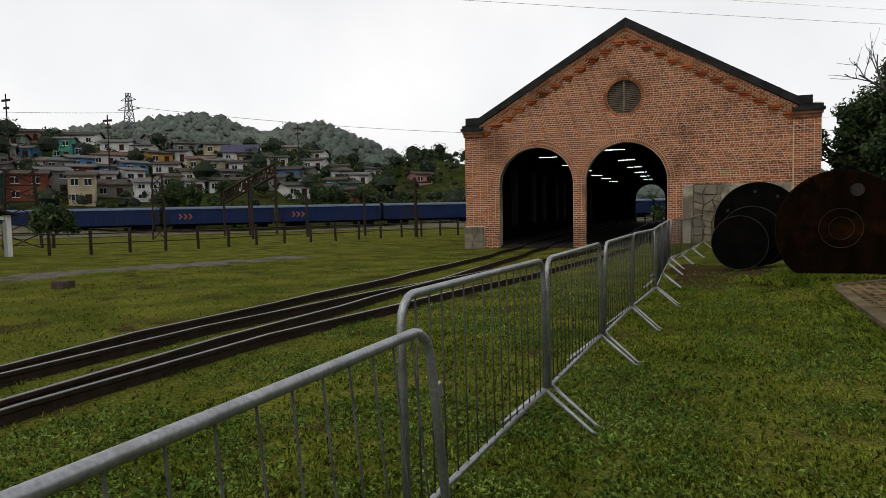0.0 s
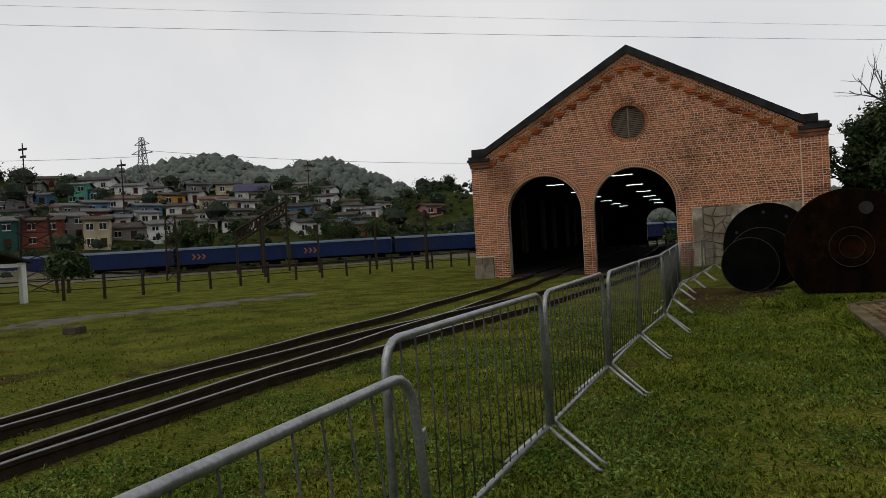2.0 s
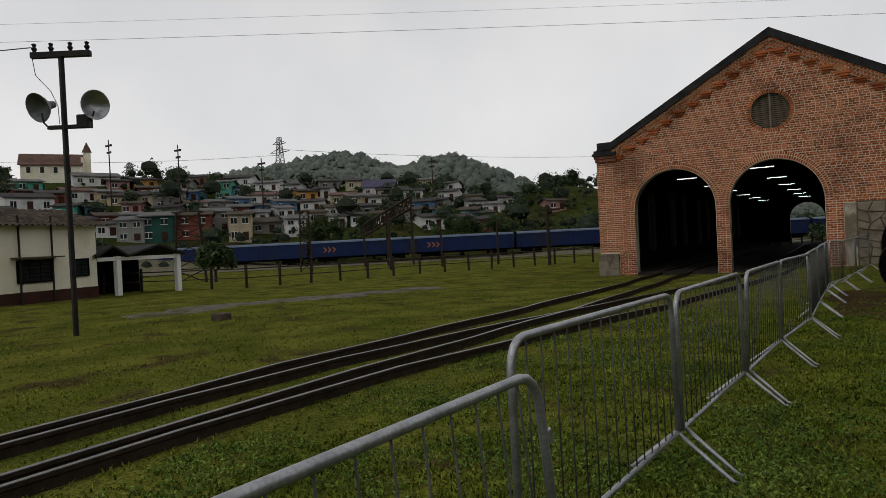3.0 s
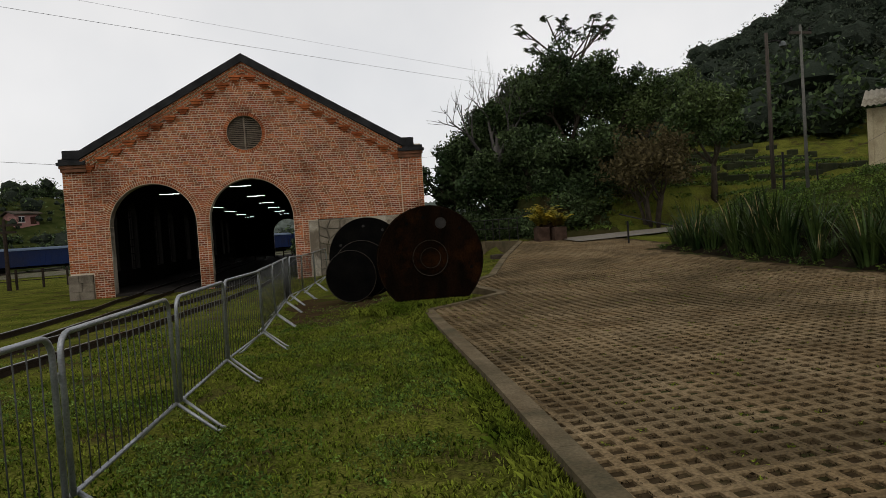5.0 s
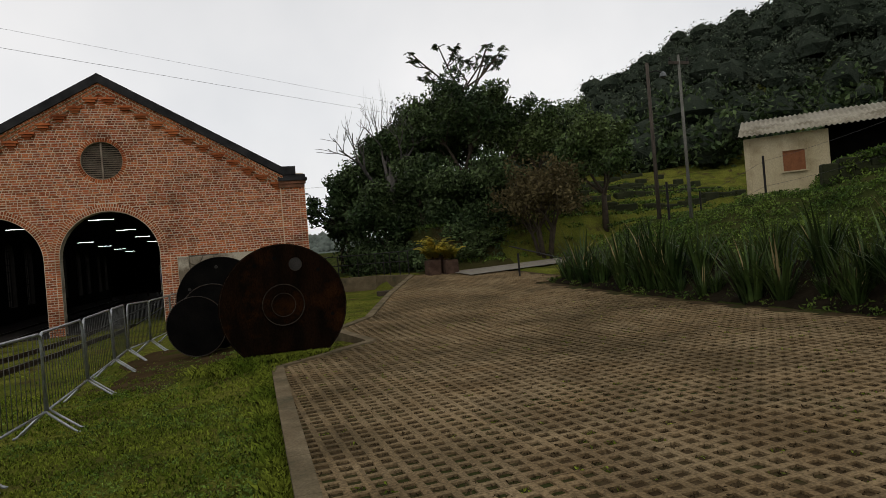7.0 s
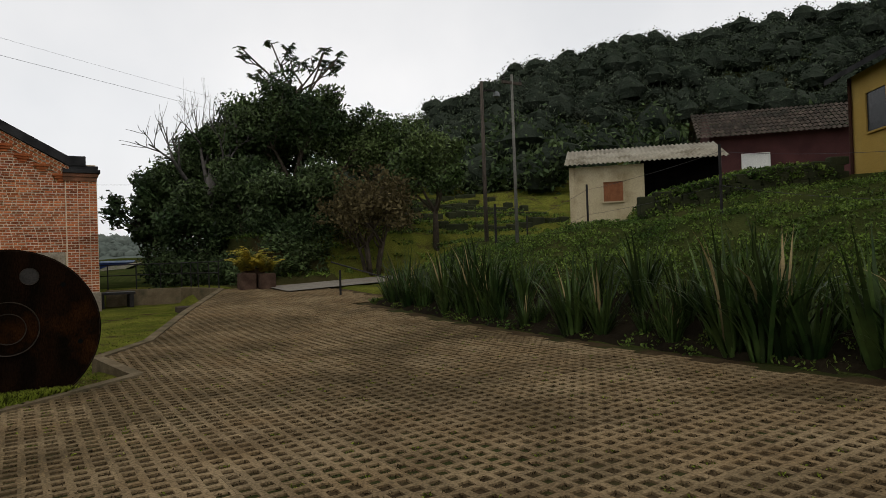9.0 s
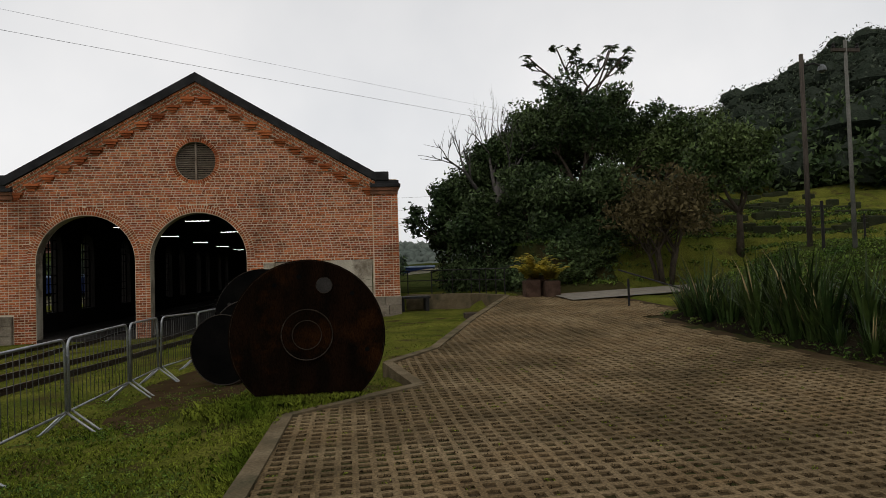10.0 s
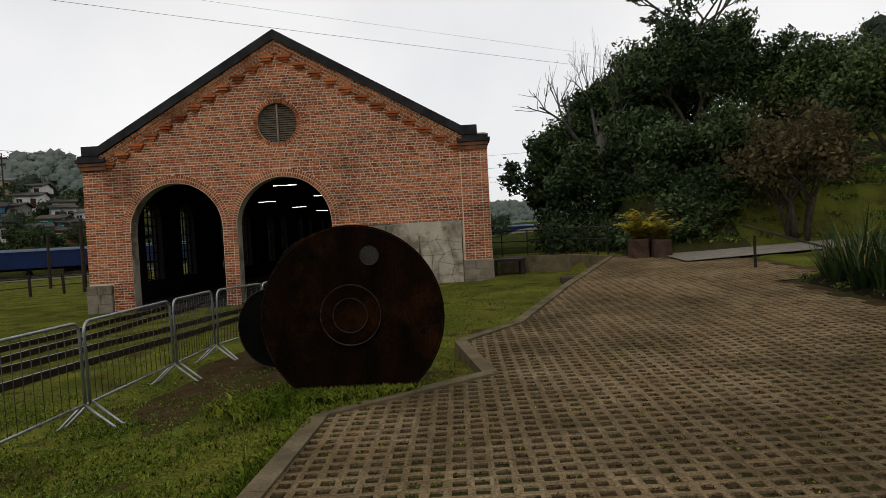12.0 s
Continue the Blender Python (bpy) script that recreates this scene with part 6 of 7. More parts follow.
def house(p, yaw, w, d, h, rh, wallm, roofm, label, floors=1, name="house"):
    """A small house: walls, gabled roof with overhang, windows and a door on the side to the valley."""
    e = thing(name, label, "house", Matrix.Translation(p) @ Matrix.Rotation(yaw, 4, 'Z'))
    g = Geo().box(-w / 2, 0, -1.5, w / 2, d, h)
    for x in (-w / 2, w / 2 - 0.2):
        g.add([(x, 0, h), (x, d, h), (x, d / 2, h + rh * 0.9), (x + 0.2, 0, h), (x + 0.2, d, h), (x + 0.2, d / 2, h + rh * 0.9)], [(0, 2, 1), (3, 4, 5)])
    part("wall", g, wallm, e)
    o = 0.45
    g = Geo()
    q = [(-o, h - 0.1), (d / 2, h + rh), (d + o, h - 0.1)]
    vs = [(x, y, z + t) for x in (-w / 2 - o, w / 2 + o) for t in (0, 0.16) for y, z in q]
    g.add(vs, [(0, 1, 7, 6), (1, 2, 8, 7), (3, 9, 10, 4), (4, 10, 11, 5), (0, 6, 9, 3), (0, 3, 4, 1), (1, 4, 5, 2), (6, 7, 10, 9), (7, 8, 11, 10)])
    part("roof", g, roofm, e)
    n = max(2, int(w / 2.0))
    hs = min(1.0, h / floors / 2.6)
    for f in range(floors):
        zc = h / floors * (f + 0.55)
        for k in range(n):
            x = -w / 2 + w * (k + 0.5) / n
            isdoor = f == 0 and k == n // 2
            wd = part("door" if isdoor else "window", Geo().box(x - 0.42, -0.06, zc - (1.0 if isdoor else 0.5) * hs, x + 0.42, 0.02, zc + 0.55 * hs), OXIDE if isdoor else DARKWIN, e)
            if not isdoor:
                part("window_frame", Geo().box(x - 0.52, -0.09, zc + 0.55 * hs, x + 0.52, 0.0, zc + 0.66 * hs).box(x - 0.52, -0.12, zc - 0.62 * hs, x + 0.52, 0.0, zc - 0.5 * hs).box(x - 0.03, -0.085, zc - 0.5 * hs, x + 0.03, -0.055, zc + 0.55 * hs), WHITEP, wd)
    return e


KINDS = ["white", "cream", "grey", "green", "blue", "ochre", "brick", "pink", "dark green"]
ROOFK = ["tile", "grey", "dark", "reddish"]


def hill_house(az, el, wide, tall, wall, roof, floors):
    """A house on the town slope, at the place where the ground is seen under this bearing and elevation; sizes as angles."""
    d = 97.0
    while d < 175:
        p = away(az, d)
        if math.degrees(math.atan2(gz(p.x, p.y) - 1.48, d)) >= el:
            break
        d += 0.5
    p.z = gz(p.x, p.y)
    w, h = max(radians(wide) * d, 3.0), max(radians(tall) * d * 1.18, 2.0)
    house(p, -radians(az) + 0.3 * math.sin(az * 7.0), w, 6.5, h, 0.08 * w + 0.3, WALLS[KINDS.index(wall)], ROOFS[ROOFK.index(roof)], "%s hillside house of %d storey with %s roof" % (wall, floors, roof), floors)


hill_house(-58.9, 5.65, 3.21, 0.64, "white", "grey", 1)
hill_house(-55.5, 5.35, 1.75, 0.53, "ochre", "dark", 1)
hill_house(-51.3, 5.60, 2.34, 0.53, "pink", "dark", 1)
hill_house(-48.7, 5.35, 2.63, 0.73, "white", "dark", 1)
hill_house(-46.1, 5.00, 2.05, 0.44, "white", "grey", 1)
hill_house(-49.7, 4.34, 1.11, 1.32, "green", "grey", 2)
hill_house(-56.7, 4.03, 3.36, 0.64, "cream", "dark", 1)
hill_house(-53.9, 3.77, 2.34, 1.17, "grey", "grey", 2)
hill_house(-52.3, 4.30, 1.32, 0.58, "blue", "grey", 1)
hill_house(-46.4, 3.88, 2.63, 0.73, "white", "reddish", 1)
hill_house(-48.3, 3.37, 1.75, 0.94, "blue", "grey", 1)
hill_house(-49.9, 3.37, 1.90, 0.73, "grey", "grey", 1)
hill_house(-63.4, 3.60, 3.21, 1.02, "white", "dark", 1)
hill_house(-61.9, 4.08, 2.05, 0.88, "brick", "dark", 1)
hill_house(-59.9, 4.41, 2.48, 0.73, "white", "reddish", 1)
hill_house(-63.4, 5.21, 1.75, 0.58, "green", "grey", 1)
hill_house(-54.9, 1.09, 2.48, 1.81, "dark green", "grey", 2)
hill_house(-56.8, 1.22, 2.05, 1.52, "grey", "grey", 2)
hill_house(-52.1, 1.15, 2.63, 1.75, "brick", "tile", 2)
hill_house(-50.2, 1.85, 2.05, 1.40, "grey", "grey", 2)
hill_house(-48.5, 0.79, 1.81, 1.99, "cream", "tile", 2)
hill_house(-51.7, 3.18, 1.61, 0.88, "white", "reddish", 1)
hill_house(-44.7, 2.47, 1.17, 0.94, "white", "grey", 1)
hill_house(-43.9, 1.06, 1.75, 1.32, "white", "grey", 2)
hill_house(-42.8, 3.97, 1.75, 0.82, "ochre", "dark", 1)
hill_house(-41.6, 4.07, 1.46, 0.88, "white", "dark", 1)
hill_house(-39.9, 3.57, 2.05, 0.82, "cream", "reddish", 1)
hill_house(-38.3, 3.41, 2.19, 0.82, "cream", "grey", 1)
hill_house(-35.5, 3.96, 2.63, 0.64, "cream", "dark", 1)
hill_house(-32.7, 4.78, 1.61, 0.47, "cream", "grey", 1)
hill_house(-33.3, 2.69, 2.63, 0.73, "blue", "dark", 1)
hill_house(-45.9, 1.38, 3.51, 0.47, "grey", "tile", 1)
hill_house(-59.9, 2.09, 1.75, 0.70, "white", "dark", 1)
hill_house(-53.1, 5.17, 1.75, 0.53, "grey", "dark", 1)
hill_house(-58.0, 2.34, 2.05, 0.58, "brick", "tile", 1)
hill_house(-37.4, 2.50, 1.75, 0.58, "grey", "dark", 1)
hill_house(-30.8, 4.37, 1.46, 0.53, "white", "dark", 1)
hill_house(-65.9, 3.94, 2.34, 0.73, "cream", "dark", 1)
hill_house(-65.1, 4.92, 1.46, 0.58, "ochre", "tile", 1)
hill_house(-25.7, 2.78, 1.46, 0.73, "white", "dark", 1)
hill_house(-21.3, 2.18, 1.52, 0.35, "pink", "tile", 1)
hill_house(-28.7, 3.10, 1.75, 0.64, "cream", "tile", 1)
TAKEN = [(-61.2, 6.4)] + [(math.degrees(math.atan2(o.location.x - 1.05, o.location.y + 0.6)), math.degrees(math.atan2(o.location.z - 1.48, math.hypot(o.location.x - 1.05, o.location.y + 0.6)))) for o in scene.collection.all_objects if o.name.startswith("house")]
rnd = random.Random(303)
for i in range(900):
    az = rnd.uniform(-66, -27)
    el = rnd.uniform(1.6, 5.3) - 0.9 * sm((az + 40) / 14)
    if all(abs(az - a) > 1.35 or abs(el - b) > 0.62 for a, b in TAKEN) and len(TAKEN) < 104:
        TAKEN.append((az, el))
        hill_house(az, el, rnd.uniform(1.2, 2.0), rnd.uniform(0.6, 0.95), rnd.choice(("white", "cream", "grey", "white", "blue", "pink", "green", "brick")), rnd.choice(("dark", "grey", "dark", "tile")), 1)
p = away(-36.8, 140); p.z = gz(p.x, p.y)
house(p, radians(30), 6.5, 6, 2.4, 1.7, WALLS[0], PURPLE, "white house with a purple pyramid-like roof", 1)
# church on its hill
CH = away(-61.2, 157)
CH.z = gz(CH.x, CH.y) + 0.5
ch = thing("church", "cream hilltop church with a brown roof and a small tower", "church", Matrix.Translation(CH) @ Matrix.Rotation(radians(58), 4, 'Z'))
part("wall", Geo().box(-7.5, 0, -2, 3.6, 6, 2.4), CREAM, ch)
g = Geo()
vs = [(x, y, z + t) for x in (-7.9, 3.8) for t in (0, 0.2) for y, z in ((-0.5, 2.2), (3.0, 4.8), (6.5, 2.2))]
g.add(vs, [(0, 1, 7, 6), (1, 2, 8, 7), (3, 9, 10, 4), (4, 10, 11, 5), (0, 6, 9, 3), (0, 3, 4, 1), (1, 4, 5, 2), (6, 7, 10, 9), (7, 8, 11, 10)])
part("roof", g, ROOFS[3], ch)
part("facade", Geo().box(3.4, 0.2, -2, 3.9, 5.8, 4.0, c=0.08), CREAM, ch)
part("tower", Geo().box(3.8, 2.3, -2, 5.2, 3.7, 5.4, c=0.08), CREAM, ch)
part("spire", Geo().lathe([(1.0, 5.4), (0.02, 7.7)], 6, Matrix.Translation((4.5, 3.0, 0))), ROOFS[3], ch)
for k in range(4):
    part("window", Geo().box(-6.4 + 2.4 * k, -0.05, 0.7, -5.7 + 2.4 * k, 0.05, 1.9), DARKWIN, ch)


def pylon(p, H, W, label, arms=((0.78, 1.0), (0.9, 0.7))):
    e = thing("pylon", label, "pylon", Matrix.Translation(p))
    g, n = Geo(), 9
    wid = lambda t: W * (1 - t) ** 1.3 + 0.5
    R = 0.13
    for k in range(n):
        t0, t1 = k / n, (k + 1) / n
        a = [(sx * wid(t0), sy * wid(t0), H * t0) for sx, sy in ((-1, -1), (1, -1), (1, 1), (-1, 1))]
        b = [(sx * wid(t1), sy * wid(t1), H * t1) for sx, sy in ((-1, -1), (1, -1), (1, 1), (-1, 1))]
        for i in range(4):
            j = (i + 1) % 4
            g.tube([a[i], b[i]], R, 4, False); g.tube([a[i], b[j]], R * 0.6, 3, False); g.tube([a[j], b[i]], R * 0.6, 3, False); g.tube([b[i], b[j]], R * 0.6, 3, False)
    part("lattice", g, PYLONM, e)
    for t, k in arms:
        q = Geo()
        for s in (-1, 1):
            q.tube([(0, -0.4, H * t), (s * W * 2.2 * k, 0, H * t + 0.2)], R * 0.8, 4, False)
            q.tube([(0, 0.4, H * t), (s * W * 2.2 * k, 0, H * t + 0.2)], R * 0.8, 4, False)
            q.tube([(0, 0, H * t + 1.6), (s * W * 2.2 * k, 0, H * t + 0.2)], R * 0.8, 4, False)
        part("cross_arm", q, PYLONM, e)
    return e


p = away(-44.95, 230); p.z = gz(p.x, p.y)
pylon(p, 38.0 - p.z + 2.0, 2.0, "grey steel lattice pylon on the ridge")
p = away(-56.6, 230); p.z = gz(p.x, p.y)
pylon(p, 31.5 - p.z, 2.0, "grey steel lattice pylon on the ridge")

# catenary posts and gantry at the yard
def yard_pole(az, d, h, label, arm=True, r=0.13):
    p = away(az, d); p.z = gz(p.x, p.y)
    e = thing("line_pole", label, "utility pole", Matrix.Translation(p))
    part("pole", Geo().tube([(0, 0, -0.3), (0, 0, h)], [r, r * 0.75], 8), RAILM, e)
    if arm:
        part("cross_arm", Geo().box(-0.9, -0.07, h * 0.9, 0.9, 0.07, h * 0.93), RAILM, e)
        part("cross_arm", Geo().box(-0.6, -0.07, h * 0.8, 0.6, 0.07, h * 0.83), RAILM, e)


yard_pole(-22.2, 44.3, 4.0, "dark wooden line pole by the boundary fence")
yard_pole(-26.6, 62, 4.2, "dark wooden line pole in the goods yard", False)
yard_pole(-36.0, 60, 5.2, "dark iron line pole in the goods yard", False)
yard_pole(-31.5, 64, 4.4, "dark iron line pole in the goods yard", False)
yard_pole(-46.5, 120, 11, "thin street pole among the houses", True, 0.12)
yard_pole(-53.0, 125, 12, "thin street pole among the houses", True, 0.12)
yard_pole(-58.0, 128, 12, "thin street pole among the houses", True, 0.12)
yard_pole(-32.0, 128, 10, "thin street pole among the houses", True, 0.12)


def tower(az, d, h, w, label):
    p = away(az, d); p.z = gz(p.x, p.y)
    e = thing("iron_tower", label, "lattice tower", Matrix.Translation(p) @ Matrix.Rotation(-radians(az), 4, 'Z'))
    for sx in (-1, 1):
        for sy in (-1, 1):
            part("leg", Geo().tube([(sx * w, sy * w, -0.3), (sx * w * 0.7, sy * w * 0.7, h)], 0.08, 5), RAILM, e)
    for k in range(5):
        z0, z1 = h * k / 5, h * (k + 1) / 5
        part("brace", Geo().tube([(-w, -w, z0), (w, -w, z1)], 0.05, 4).tube([(w, -w, z0), (-w, -w, z1)], 0.05, 4).tube([(-w, -w, z1), (w, -w, z1)], 0.05, 4), RAILM, e)


tower(-43.2, 70, 6.3, 0.6, "rusty square lattice tower in the goods yard")
tower(-52.5, 52, 5.2, 1.1, "rusty iron frame tower by the fence")
gy = thing("iron_gantry", "rusty inclined lattice gantry over the yard", "gantry")
for k in range(2):
    a, b = away(-38.2, 74 + k * 1.5, 2.6), away(-34.0, 74 + k * 1.5, 5.6)
    part("chord", Geo().tube([a, b], 0.11, 5).tube([a + Vector((0, 0, 1.3)), b + Vector((0, 0, 1.3))], 0.11, 5), RAILM, gy)
    for i in range(12):
        u, v = a + (b - a) * i / 12, a + (b - a) * (i + 1) / 12
        part("brace", Geo().tube([u, v + Vector((0, 0, 1.3))], 0.06, 4).tube([u, u + Vector((0, 0, 1.3))], 0.06, 4), RAILM, gy)
for az, top in ((-38.2, 3.9), (-36.2, 5.4), (-34.0, 6.9)):
    p = away(az, 74.7); z = gz(p.x, p.y)
    part("leg", Geo().tube([(p.x, p.y, z - 0.3), (p.x, p.y, top)], 0.12, 6), RAILM, gy)

# overhead cables
def cable(name, a, b, sag, r, label):
    a, b = Vector(a), Vector(b)
    pts = [a + (b - a) * t - Vector((0, 0, sag * 4 * t * (1 - t))) for t in [i / 20 for i in range(21)]]
    return tagged(part(name, Geo().tube(pts, r, 4, False), WIRE), label, "cable", kind="structure")
cable("overhead_cable", (-31.6 - 0.839 * 140, 49.7 - 0.545 * 140, 23.5), (-31.6 + 0.839 * 120, 49.7 + 0.545 * 120, 21.0), 1.2, 0.016, "thin dark overhead power cable crossing the sky")
cable("overhead_cable", (-31.6 - 0.839 * 140, 49.7 - 0.545 * 140, 24.9), (-31.6 + 0.839 * 120, 49.7 + 0.545 * 120, 22.4), 1.0, 0.010, "thin dark overhead power cable crossing the sky")
cable("overhead_cable", away(-45, 230, 36), away(-2, 250, 27), 3.0, 0.07, "thin dark power line from the far pylon")
cable("overhead_cable", away(-45, 230, 34), away(-80, 240, 33), 3.0, 0.07, "thin dark power line from the far pylon")
for zc in (9.6, 8.3, 7.4, 6.9):
    cable("overhead_cable", away(-3, 74, zc), away(15, 74, zc + 0.2), 0.3, 0.014, "thin dark overhead line beyond the trees")
cable("overhead_cable", (-13.3, 6.8, 6.0), (-45, -8, 8.0), 0.6, 0.012, "thin wire running from the lamp mast")


# ---- bricks of the shed front ----
def in_front(x, z, m=0.0):
    """True where the front wall has plain brick."""
    if abs(x - 5.055) < 0.012:
        return False
    if (x > 5.06 and 0.88 < z < 4.58) or (x < -7.16 and 0.66 < z < 4.58):
        return True
    for c, r, s in ARCHES:
        if abs(x - c) < r + 0.01 and z < s:
            return False
        if z >= s and math.hypot(x - c, z - s) < r + 0.285:
            return False
    if math.hypot(x - VENT[0], z - VENT[1]) < VENT[2] + 0.155:
        return False
    if z > APEX - PITCH * abs(x - XC) - 0.70 or z > 4.99:
        if z > APEX - PITCH * abs(x - XC) - 0.70 or abs(x - XC) > 6.0:
            return False
    if 1.13 < x < 5.05 and z < 2.24:
        return False
    if (x > 4.98 and z < 0.88) or (x < -7.10 and z < 0.66):
        return False
    return z > -0.3


def brick_mesh(L):
    g = Geo()
    a, h, d, c = L / 2, 0.0295, 0.018, 0.003
    g.add([(-a, 0, -h), (a, 0, -h), (a, 0, h), (-a, 0, h), (-a + c, -d, -h + c), (a - c, -d, -h + c), (a - c, -d, h - c), (-a + c, -d, h - c)], [(4, 5, 6, 7), (0, 1, 5, 4), (1, 2, 6, 5), (2, 3, 7, 6), (3, 0, 4, 7)])
    return g


rnd = random.Random(33)
LONG, SHORT = brick_mesh(0.200), brick_mesh(0.092)
mlong, mshort = LONG.mesh("brick"), SHORT.mesh("brick")
mlong.materials.append(BRICKP); mshort.materials.append(BRICKP)
rest, single = Geo(), 0
COURSE = 0.085
for r in range(int(9.4 / COURSE)):
    z = -0.28 + COURSE * r + rnd.uniform(-0.007, 0.007)
    runs, x, start = [], SX0 + 0.005, None
    while x < SX1 + 0.012:
        ok = in_front(x, z) and x < SX1 - 0.004
        if ok and start is None:
            start = x
        if not ok and start is not None:
            runs.append((start, x)); start = None
        x += 0.01
    for lo, hi in runs:
        x, k = lo + 0.004, r % 2
        while x < hi - 0.03:
            full = 0.200 if k % 2 == 0 else 0.092
            L = min(full, hi - x - 0.004)
            if hi - (x + L) < 0.05:
                L = hi - x - 0.004
            cx = x + L / 2
            dy = -0.07 if cx > 5.06 and z > 0.86 and z < 4.6 else 0.0
            y = SY + 0.010 + dy + rnd.uniform(-0.003, 0.003)
            near = (cx < -6.45 and z < 1.9) or (-3.2 < cx < -2.6 and z < 2.4)
            src = LONG if k % 2 == 0 else SHORT
            if near and single < 300:
                o = part("brick", mlong if k % 2 == 0 else mshort, BRICKP, wall_front)
                o.location, o.scale.x = (cx, y, z + rnd.uniform(-0.003, 0.003)), L / full
                single += 1
            else:
                dz = rnd.uniform(-0.003, 0.003)
                rest.add([(cx + p[0] * L / full, y + p[1], z + dz + p[2]) for p in src.v], src.f)
            x += L + 0.025
            k += 1
# arch rings, jamb strips and vent ring of brick on edge
for c, rr, s in ARCHES:
    for ring in (0, 1):
        r0 = rr + 0.02 + ring * 0.135
        n = int(math.pi * r0 / 0.083)
        for i in range(n):
            t = math.pi * (i + 0.5) / n
            m = Matrix.Translation((c + (r0 + 0.06) * math.cos(t), SY - 0.012, s + (r0 + 0.06) * math.sin(t))) @ Matrix.Rotation(-t, 4, 'Y')
            rest.box(-0.055, 0.0, -0.029, 0.055, 0.05, 0.029, m)
n = int(2 * math.pi * (VENT[2] + 0.08) / 0.083)
for i in range(n):
    t = 2 * math.pi * i / n
    m = Matrix.Translation((VENT[0] + (VENT[2] + 0.075) * math.cos(t), SY - 0.012, VENT[1] + (VENT[2] + 0.075) * math.sin(t))) @ Matrix.Rotation(-t, 4, 'Y')
    rest.box(-0.068, 0.0, -0.033, 0.068, 0.05, 0.033, m)
part("brickwork", rest, BRICK, wall_front)["kind"] = "stuff"

# ---- grid pavers ----
CELL, HOLE, NX, NY = 0.16, 0.052, 4, 3


def paver_cells(ox, oy, zf, g, rnd):
    """One slab with square openings; zf gives the height of its top."""
    W, H = CELL * NX, CELL * NY
    e = 0.0005
    for i in range(NX):
        for j in range(NY):
            x0, y0 = ox + i * CELL + (e if i == 0 else 0), oy + j * CELL + (e if j == 0 else 0)
            x1, y1 = ox + (i + 1) * CELL - (e if i == NX - 1 else 0), oy + (j + 1) * CELL - (e if j == NY - 1 else 0)
            cx, cy = ox + (i + 0.5) * CELL, oy + (j + 0.5) * CELL
            a, b = HOLE * rnd.uniform(0.85, 1.1), HOLE * rnd.uniform(0.8, 1.05)
            inner = [(cx + p * a + rnd.uniform(-0.006, 0.006), cy + q * b + rnd.uniform(-0.006, 0.006)) for p, q in ((-1, -1), (1, -1), (1, 1), (-1, 1))]
            outer = [(x0, y0), (x1, y0), (x1, y1), (x0, y1)]
            vs = [(x, y, zf(x, y)) for x, y in outer] + [(x, y, zf(x, y) - 0.004) for x, y in inner] + [(x, y, zf(x, y) - 0.034) for x, y in inner]
            g.add(vs, [(k, (k + 1) % 4, 4 + (k + 1) % 4, 4 + k) for k in range(4)] + [(4 + k, 4 + (k + 1) % 4, 8 + (k + 1) % 4, 8 + k) for k in range(4)])


rnd = random.Random(44)
variants = []
for s in range(6):
    g = Geo()
    paver_cells(0, 0, lambda x, y: 0.018 * x, g, rnd)
    me = g.mesh("paver"); me.materials.append(PAVEP)
    variants.append(me)
rest, single = Geo(), 0
W, H = CELL * NX, CELL * NY
for j in range(int(30 / H)):
    oy = -4.0 + H * j
    off = (j % 2) * CELL
    for i in range(-1, int(9.5 / W) + 1):
        ox = 2.9 + W * i + off
        if max(kerb_x(oy), kerb_x(oy + H / 2), kerb_x(oy + H)) + 0.07 > ox + 0.02 or ox + W > BED_X + 0.05 + 1.1 * sm((oy - 18.0) / 1.0):
            if ox + W > BED_X + 0.05 + 1.1 * sm((oy - 18.0) / 1.0) or ox + W < min(kerb_x(oy), kerb_x(oy + H)) - 0.08:
                continue
            for c in range(NX):
                for q in range(NY):
                    x0, y0 = ox + c * CELL, oy + q * CELL
                    kx = kerb_x(y0 + CELL / 2)
                    if x0 < kx - 0.08:
                        continue
                    o4 = [(x0, y0), (x0 + CELL, y0), (x0 + CELL, y0 + CELL), (x0, y0 + CELL)]
                    i4 = [(x0 + CELL / 2 + a * HOLE, y0 + CELL / 2 + b * HOLE) for a, b in ((-1, -1), (1, -1), (1, 1), (-1, 1))]
                    rest.add([(x, y, road_z(x, y)) for x, y in o4] + [(x, y, road_z(x, y) - 0.004) for x, y in i4] + [(x, y, road_z(x, y) - 0.034) for x, y in i4],
                             [(k, (k + 1) % 4, 4 + (k + 1) % 4, 4 + k) for k in range(4)] + [(4 + k, 4 + (k + 1) % 4, 8 + (k + 1) % 4, 8 + k) for k in range(4)])
            continue
        jit = rnd.uniform(-0.0012, 0.0012)
        if oy + H < 8.9 and oy > 1.0 and ox < 8.0 and single < 300:
            o = part("paver", variants[rnd.randrange(6)], PAVEP, road)
            o.location = (ox, oy, road_z(ox, oy) + jit)
            single += 1
        else:
            paver_cells(ox, oy, lambda x, y: road_z(x, y) + jit, rest, rnd)
part("paver_field", rest, PAVE, road)["kind"] = "stuff"

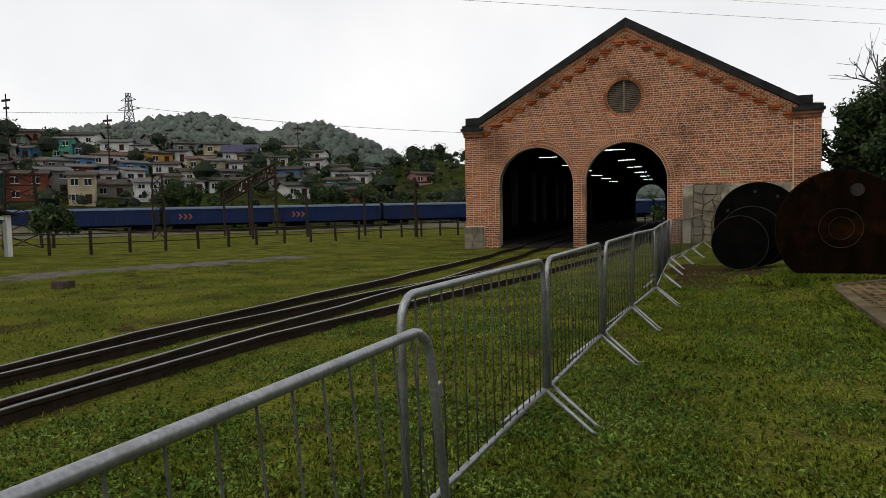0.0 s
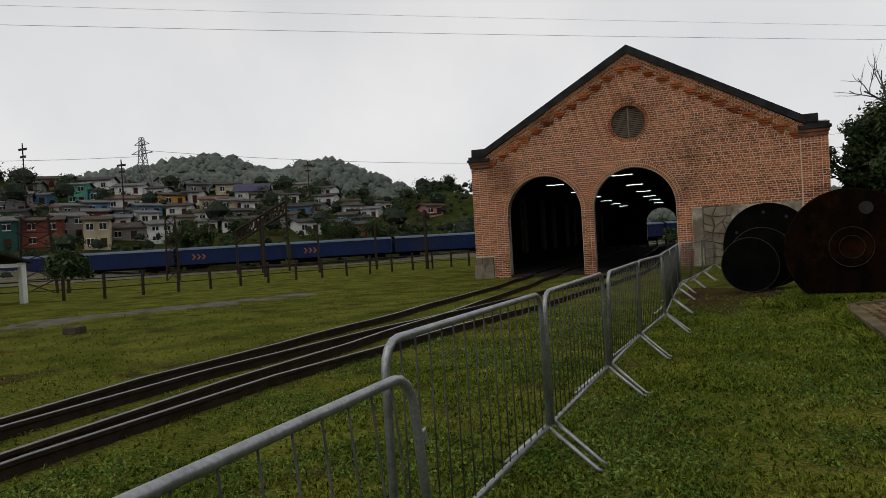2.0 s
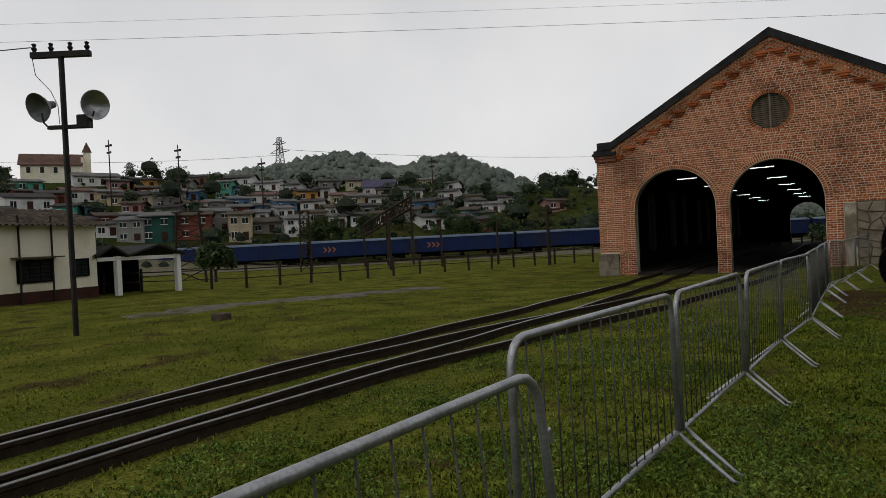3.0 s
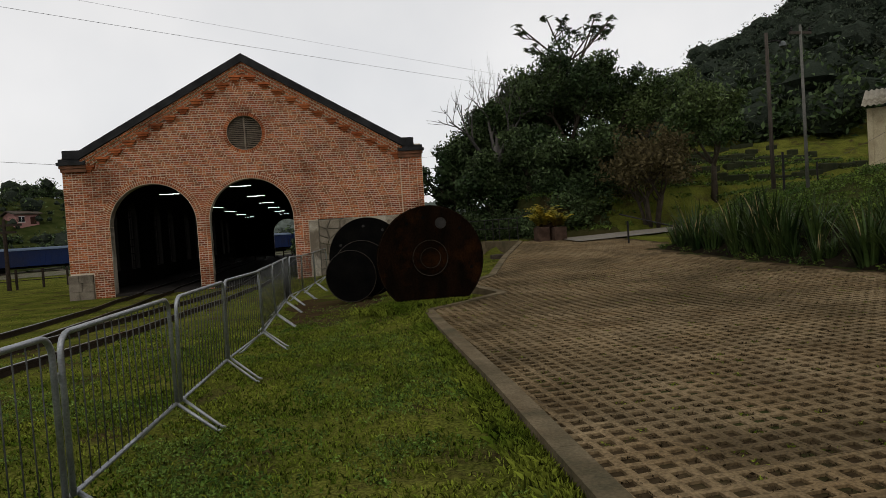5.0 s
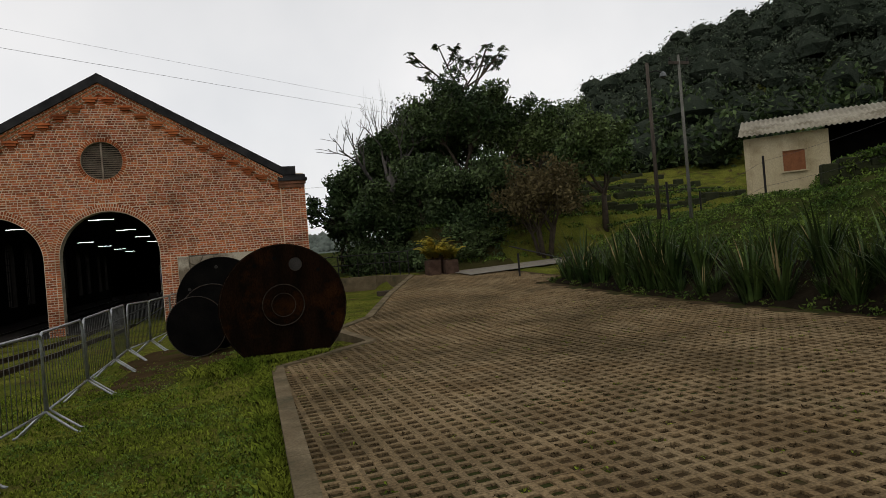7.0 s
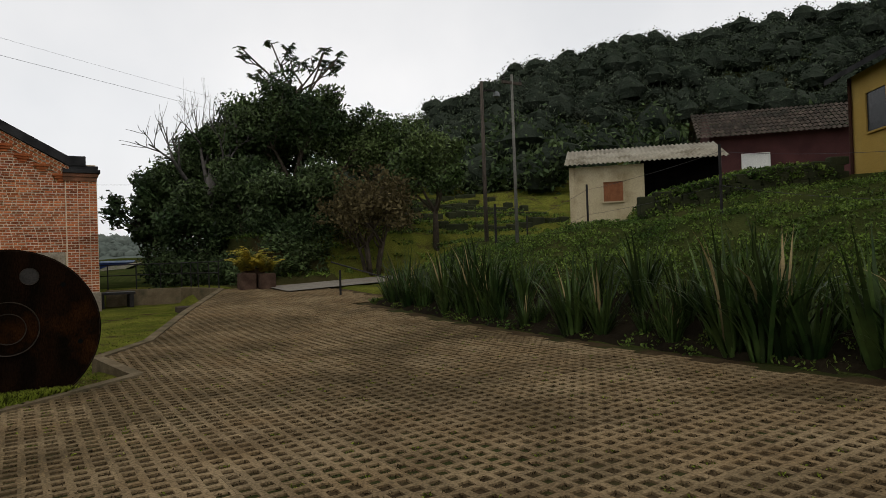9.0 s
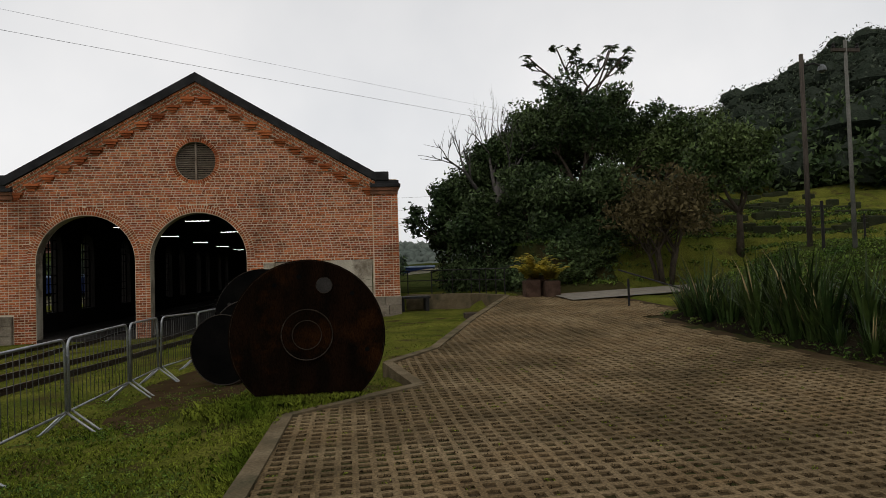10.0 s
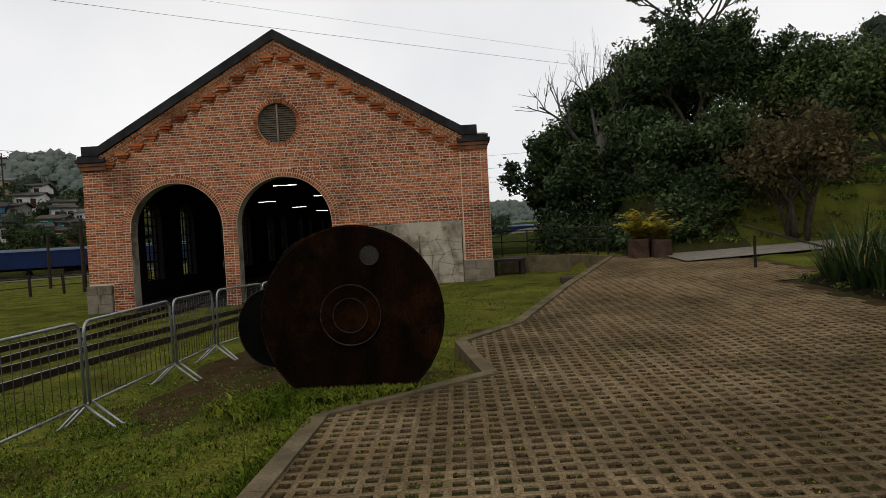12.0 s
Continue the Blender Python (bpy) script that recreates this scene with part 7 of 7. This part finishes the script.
# litter and moss in the paver openings
rng, rnd = np.random.default_rng(61), random.Random(62)
for nm, mt, frac, lab in (("paver_litter", LITTER, 0.75, "crumbs of earth and dry leaves in the paver openings"), ("paver_moss", GRASS, 0.12, "small green weeds in the paver openings")):
    g, cs = Geo(), []
    for j in range(int(15 / CELL)):
        for i in range(int(8 / CELL)):
            x, y = 2.9 + (i + 0.5) * CELL, -0.5 + (j + 0.5) * CELL
            if kerb_x(y) + 0.12 < x and rnd.random() < frac:
                cs.append((x + rnd.uniform(-0.02, 0.02), y + rnd.uniform(-0.02, 0.02), road_z(x, y) - 0.008))
    leaf_cloud(g, cs, [0.075] * len(cs), 11, 0.015, rng, 0.16)
    tagged(part(nm, g, mt), lab, "litter", kind="stuff")

# ---- grass ----
def tufts(g, pts, h, wd, rng, blades=3):
    """Short grass: a few bent blades at each place."""
    pts = np.repeat(np.array(pts, float), blades, 0)
    m = len(pts)
    a = rng.uniform(0, 2 * math.pi, m)
    lean = rng.uniform(0.1, 1.0, m)
    hh = h * rng.uniform(0.5, 1.3, m)
    d = np.stack([np.cos(a), np.sin(a), np.zeros(m)], 1)
    s = np.stack([-np.sin(a), np.cos(a), np.zeros(m)], 1) * (wd * rng.uniform(0.6, 1.3, m))[:, None]
    b = pts + d * rng.uniform(0, 0.02, m)[:, None]
    mid = b + d * (hh * lean * 0.35)[:, None] + np.array([0, 0, 1]) * (hh * 0.6)[:, None]
    tip = b + d * (hh * lean)[:, None] + np.array([0, 0, 1]) * (hh * (1.05 - 0.3 * lean))[:, None]
    v = np.stack([b - s, b + s, mid + s * 0.8, tip, mid - s * 0.8], 1).reshape(-1, 3)
    o = len(g.v)
    g.v.extend(map(tuple, v.tolist()))
    q = np.arange(m) * 5 + o
    g.f.extend(map(tuple, np.stack([q, q + 1, q + 2, q + 3, q + 4], 1).tolist()))


rng, rnd = np.random.default_rng(55), random.Random(56)
g, pts = Geo(), []
def lawn_ok(x, y):
    if x > kerb_x(y) - 0.10:
        return False
    if y > SY - 0.2 and SX0 - 0.2 < x < SX1 + 0.2:
        return False
    if y > 26:
        return False
    if abs(noise.noise(Vector((x * 0.5, y * 0.5, 9.0)))) < 0.07 and rnd.random() < 0.8:
        return False
    if x < -5.6 and rnd.random() < 0.55:
        return False
    if -5.6 < x < -2.6 + 0.12 * max(0, y - 8) and rnd.random() < 0.72:
        return False
    if 0.9 < x < 2.8 and 13.2 < y < 19 and rnd.random() < 0.8:
        return False
    return True


while len(pts) < 42000:
    az, d = radians(rnd.uniform(-75, 42)), 1.2 * (26 / 1.2) ** (rnd.random() ** 0.8)
    x, y = 1.1 + math.sin(az) * d, -0.7 + math.cos(az) * d
    if lawn_ok(x, y):
        pts.append((x, y, gz(x, y) - 0.005))
while len(pts) < 48000:
    x, y = rnd.gauss(-0.6, 2.6), rnd.gauss(-2.2, 2.0)
    if lawn_ok(x, y):
        pts.append((x, y, gz(x, y) - 0.005))
n0 = len(pts)
while len(pts) < n0 + 10000:
    x, y = rnd.uniform(-2, 3.3), rnd.uniform(6, 13)
    if lawn_ok(x, y):
        pts.append((x, y, gz(x, y) - 0.005))
tufts(g, pts, 0.038, 0.0065, rng)
tagged(part("lawn_grass", g, GRASS), "short damp green lawn grass", "grass", kind="stuff")
g, pts = Geo(), []
for i in range(5200):
    y = rnd.uniform(-2, 12)
    pts.append((kerb_x(y) - 0.10 - abs(rnd.gauss(0, 0.10)), y, gz(kerb_x(y) - 0.15, y) - 0.01))
for i in range(2600):
    pts.append((rnd.uniform(2.6, 4.9), rnd.uniform(11.95, 12.2) + (0.02 if i % 2 else -0.1), 0.10))
for i in range(1200):
    a = rnd.uniform(0, 6.28)
    pts.append((2.7 + rnd.gauss(0, 0.22), 11.9 + rnd.gauss(0, 0.18), 0.06))
pts = [p for p in pts if p[0] < kerb_x(p[1]) - 0.09]
tufts(g, pts, 0.10, 0.007, rng)
tagged(part("edge_grass", g, GRASS), "longer grass along the kerb and below the drums", "grass", kind="stuff")
g = Geo()
cs = []
while len(cs) < 9000:
    az, d = radians(rnd.uniform(-72, 42)), 1.4 * (15 / 1.4) ** (rnd.random() ** 0.8)
    x, y = 1.1 + math.sin(az) * d, -0.7 + math.cos(az) * d
    thick = noise.noise(Vector((x * 0.9, y * 0.9, 4.0))) + 0.35 * noise.noise(Vector((x * 3.1, y * 3.1, 7.0)))
    if x < kerb_x(y) - 0.15 and x > -3.4 and thick > rnd.uniform(-0.15, 0.5):
        cs.append((x, y, gz(x, y) + 0.022))
leaf_cloud(g, cs, [0.07] * len(cs), 9, 0.016, rng, 0.3)
tagged(part("clover_patches", g, CLOVER), "small-leaved clover and weeds spread through the lawn", "weeds", kind="stuff")
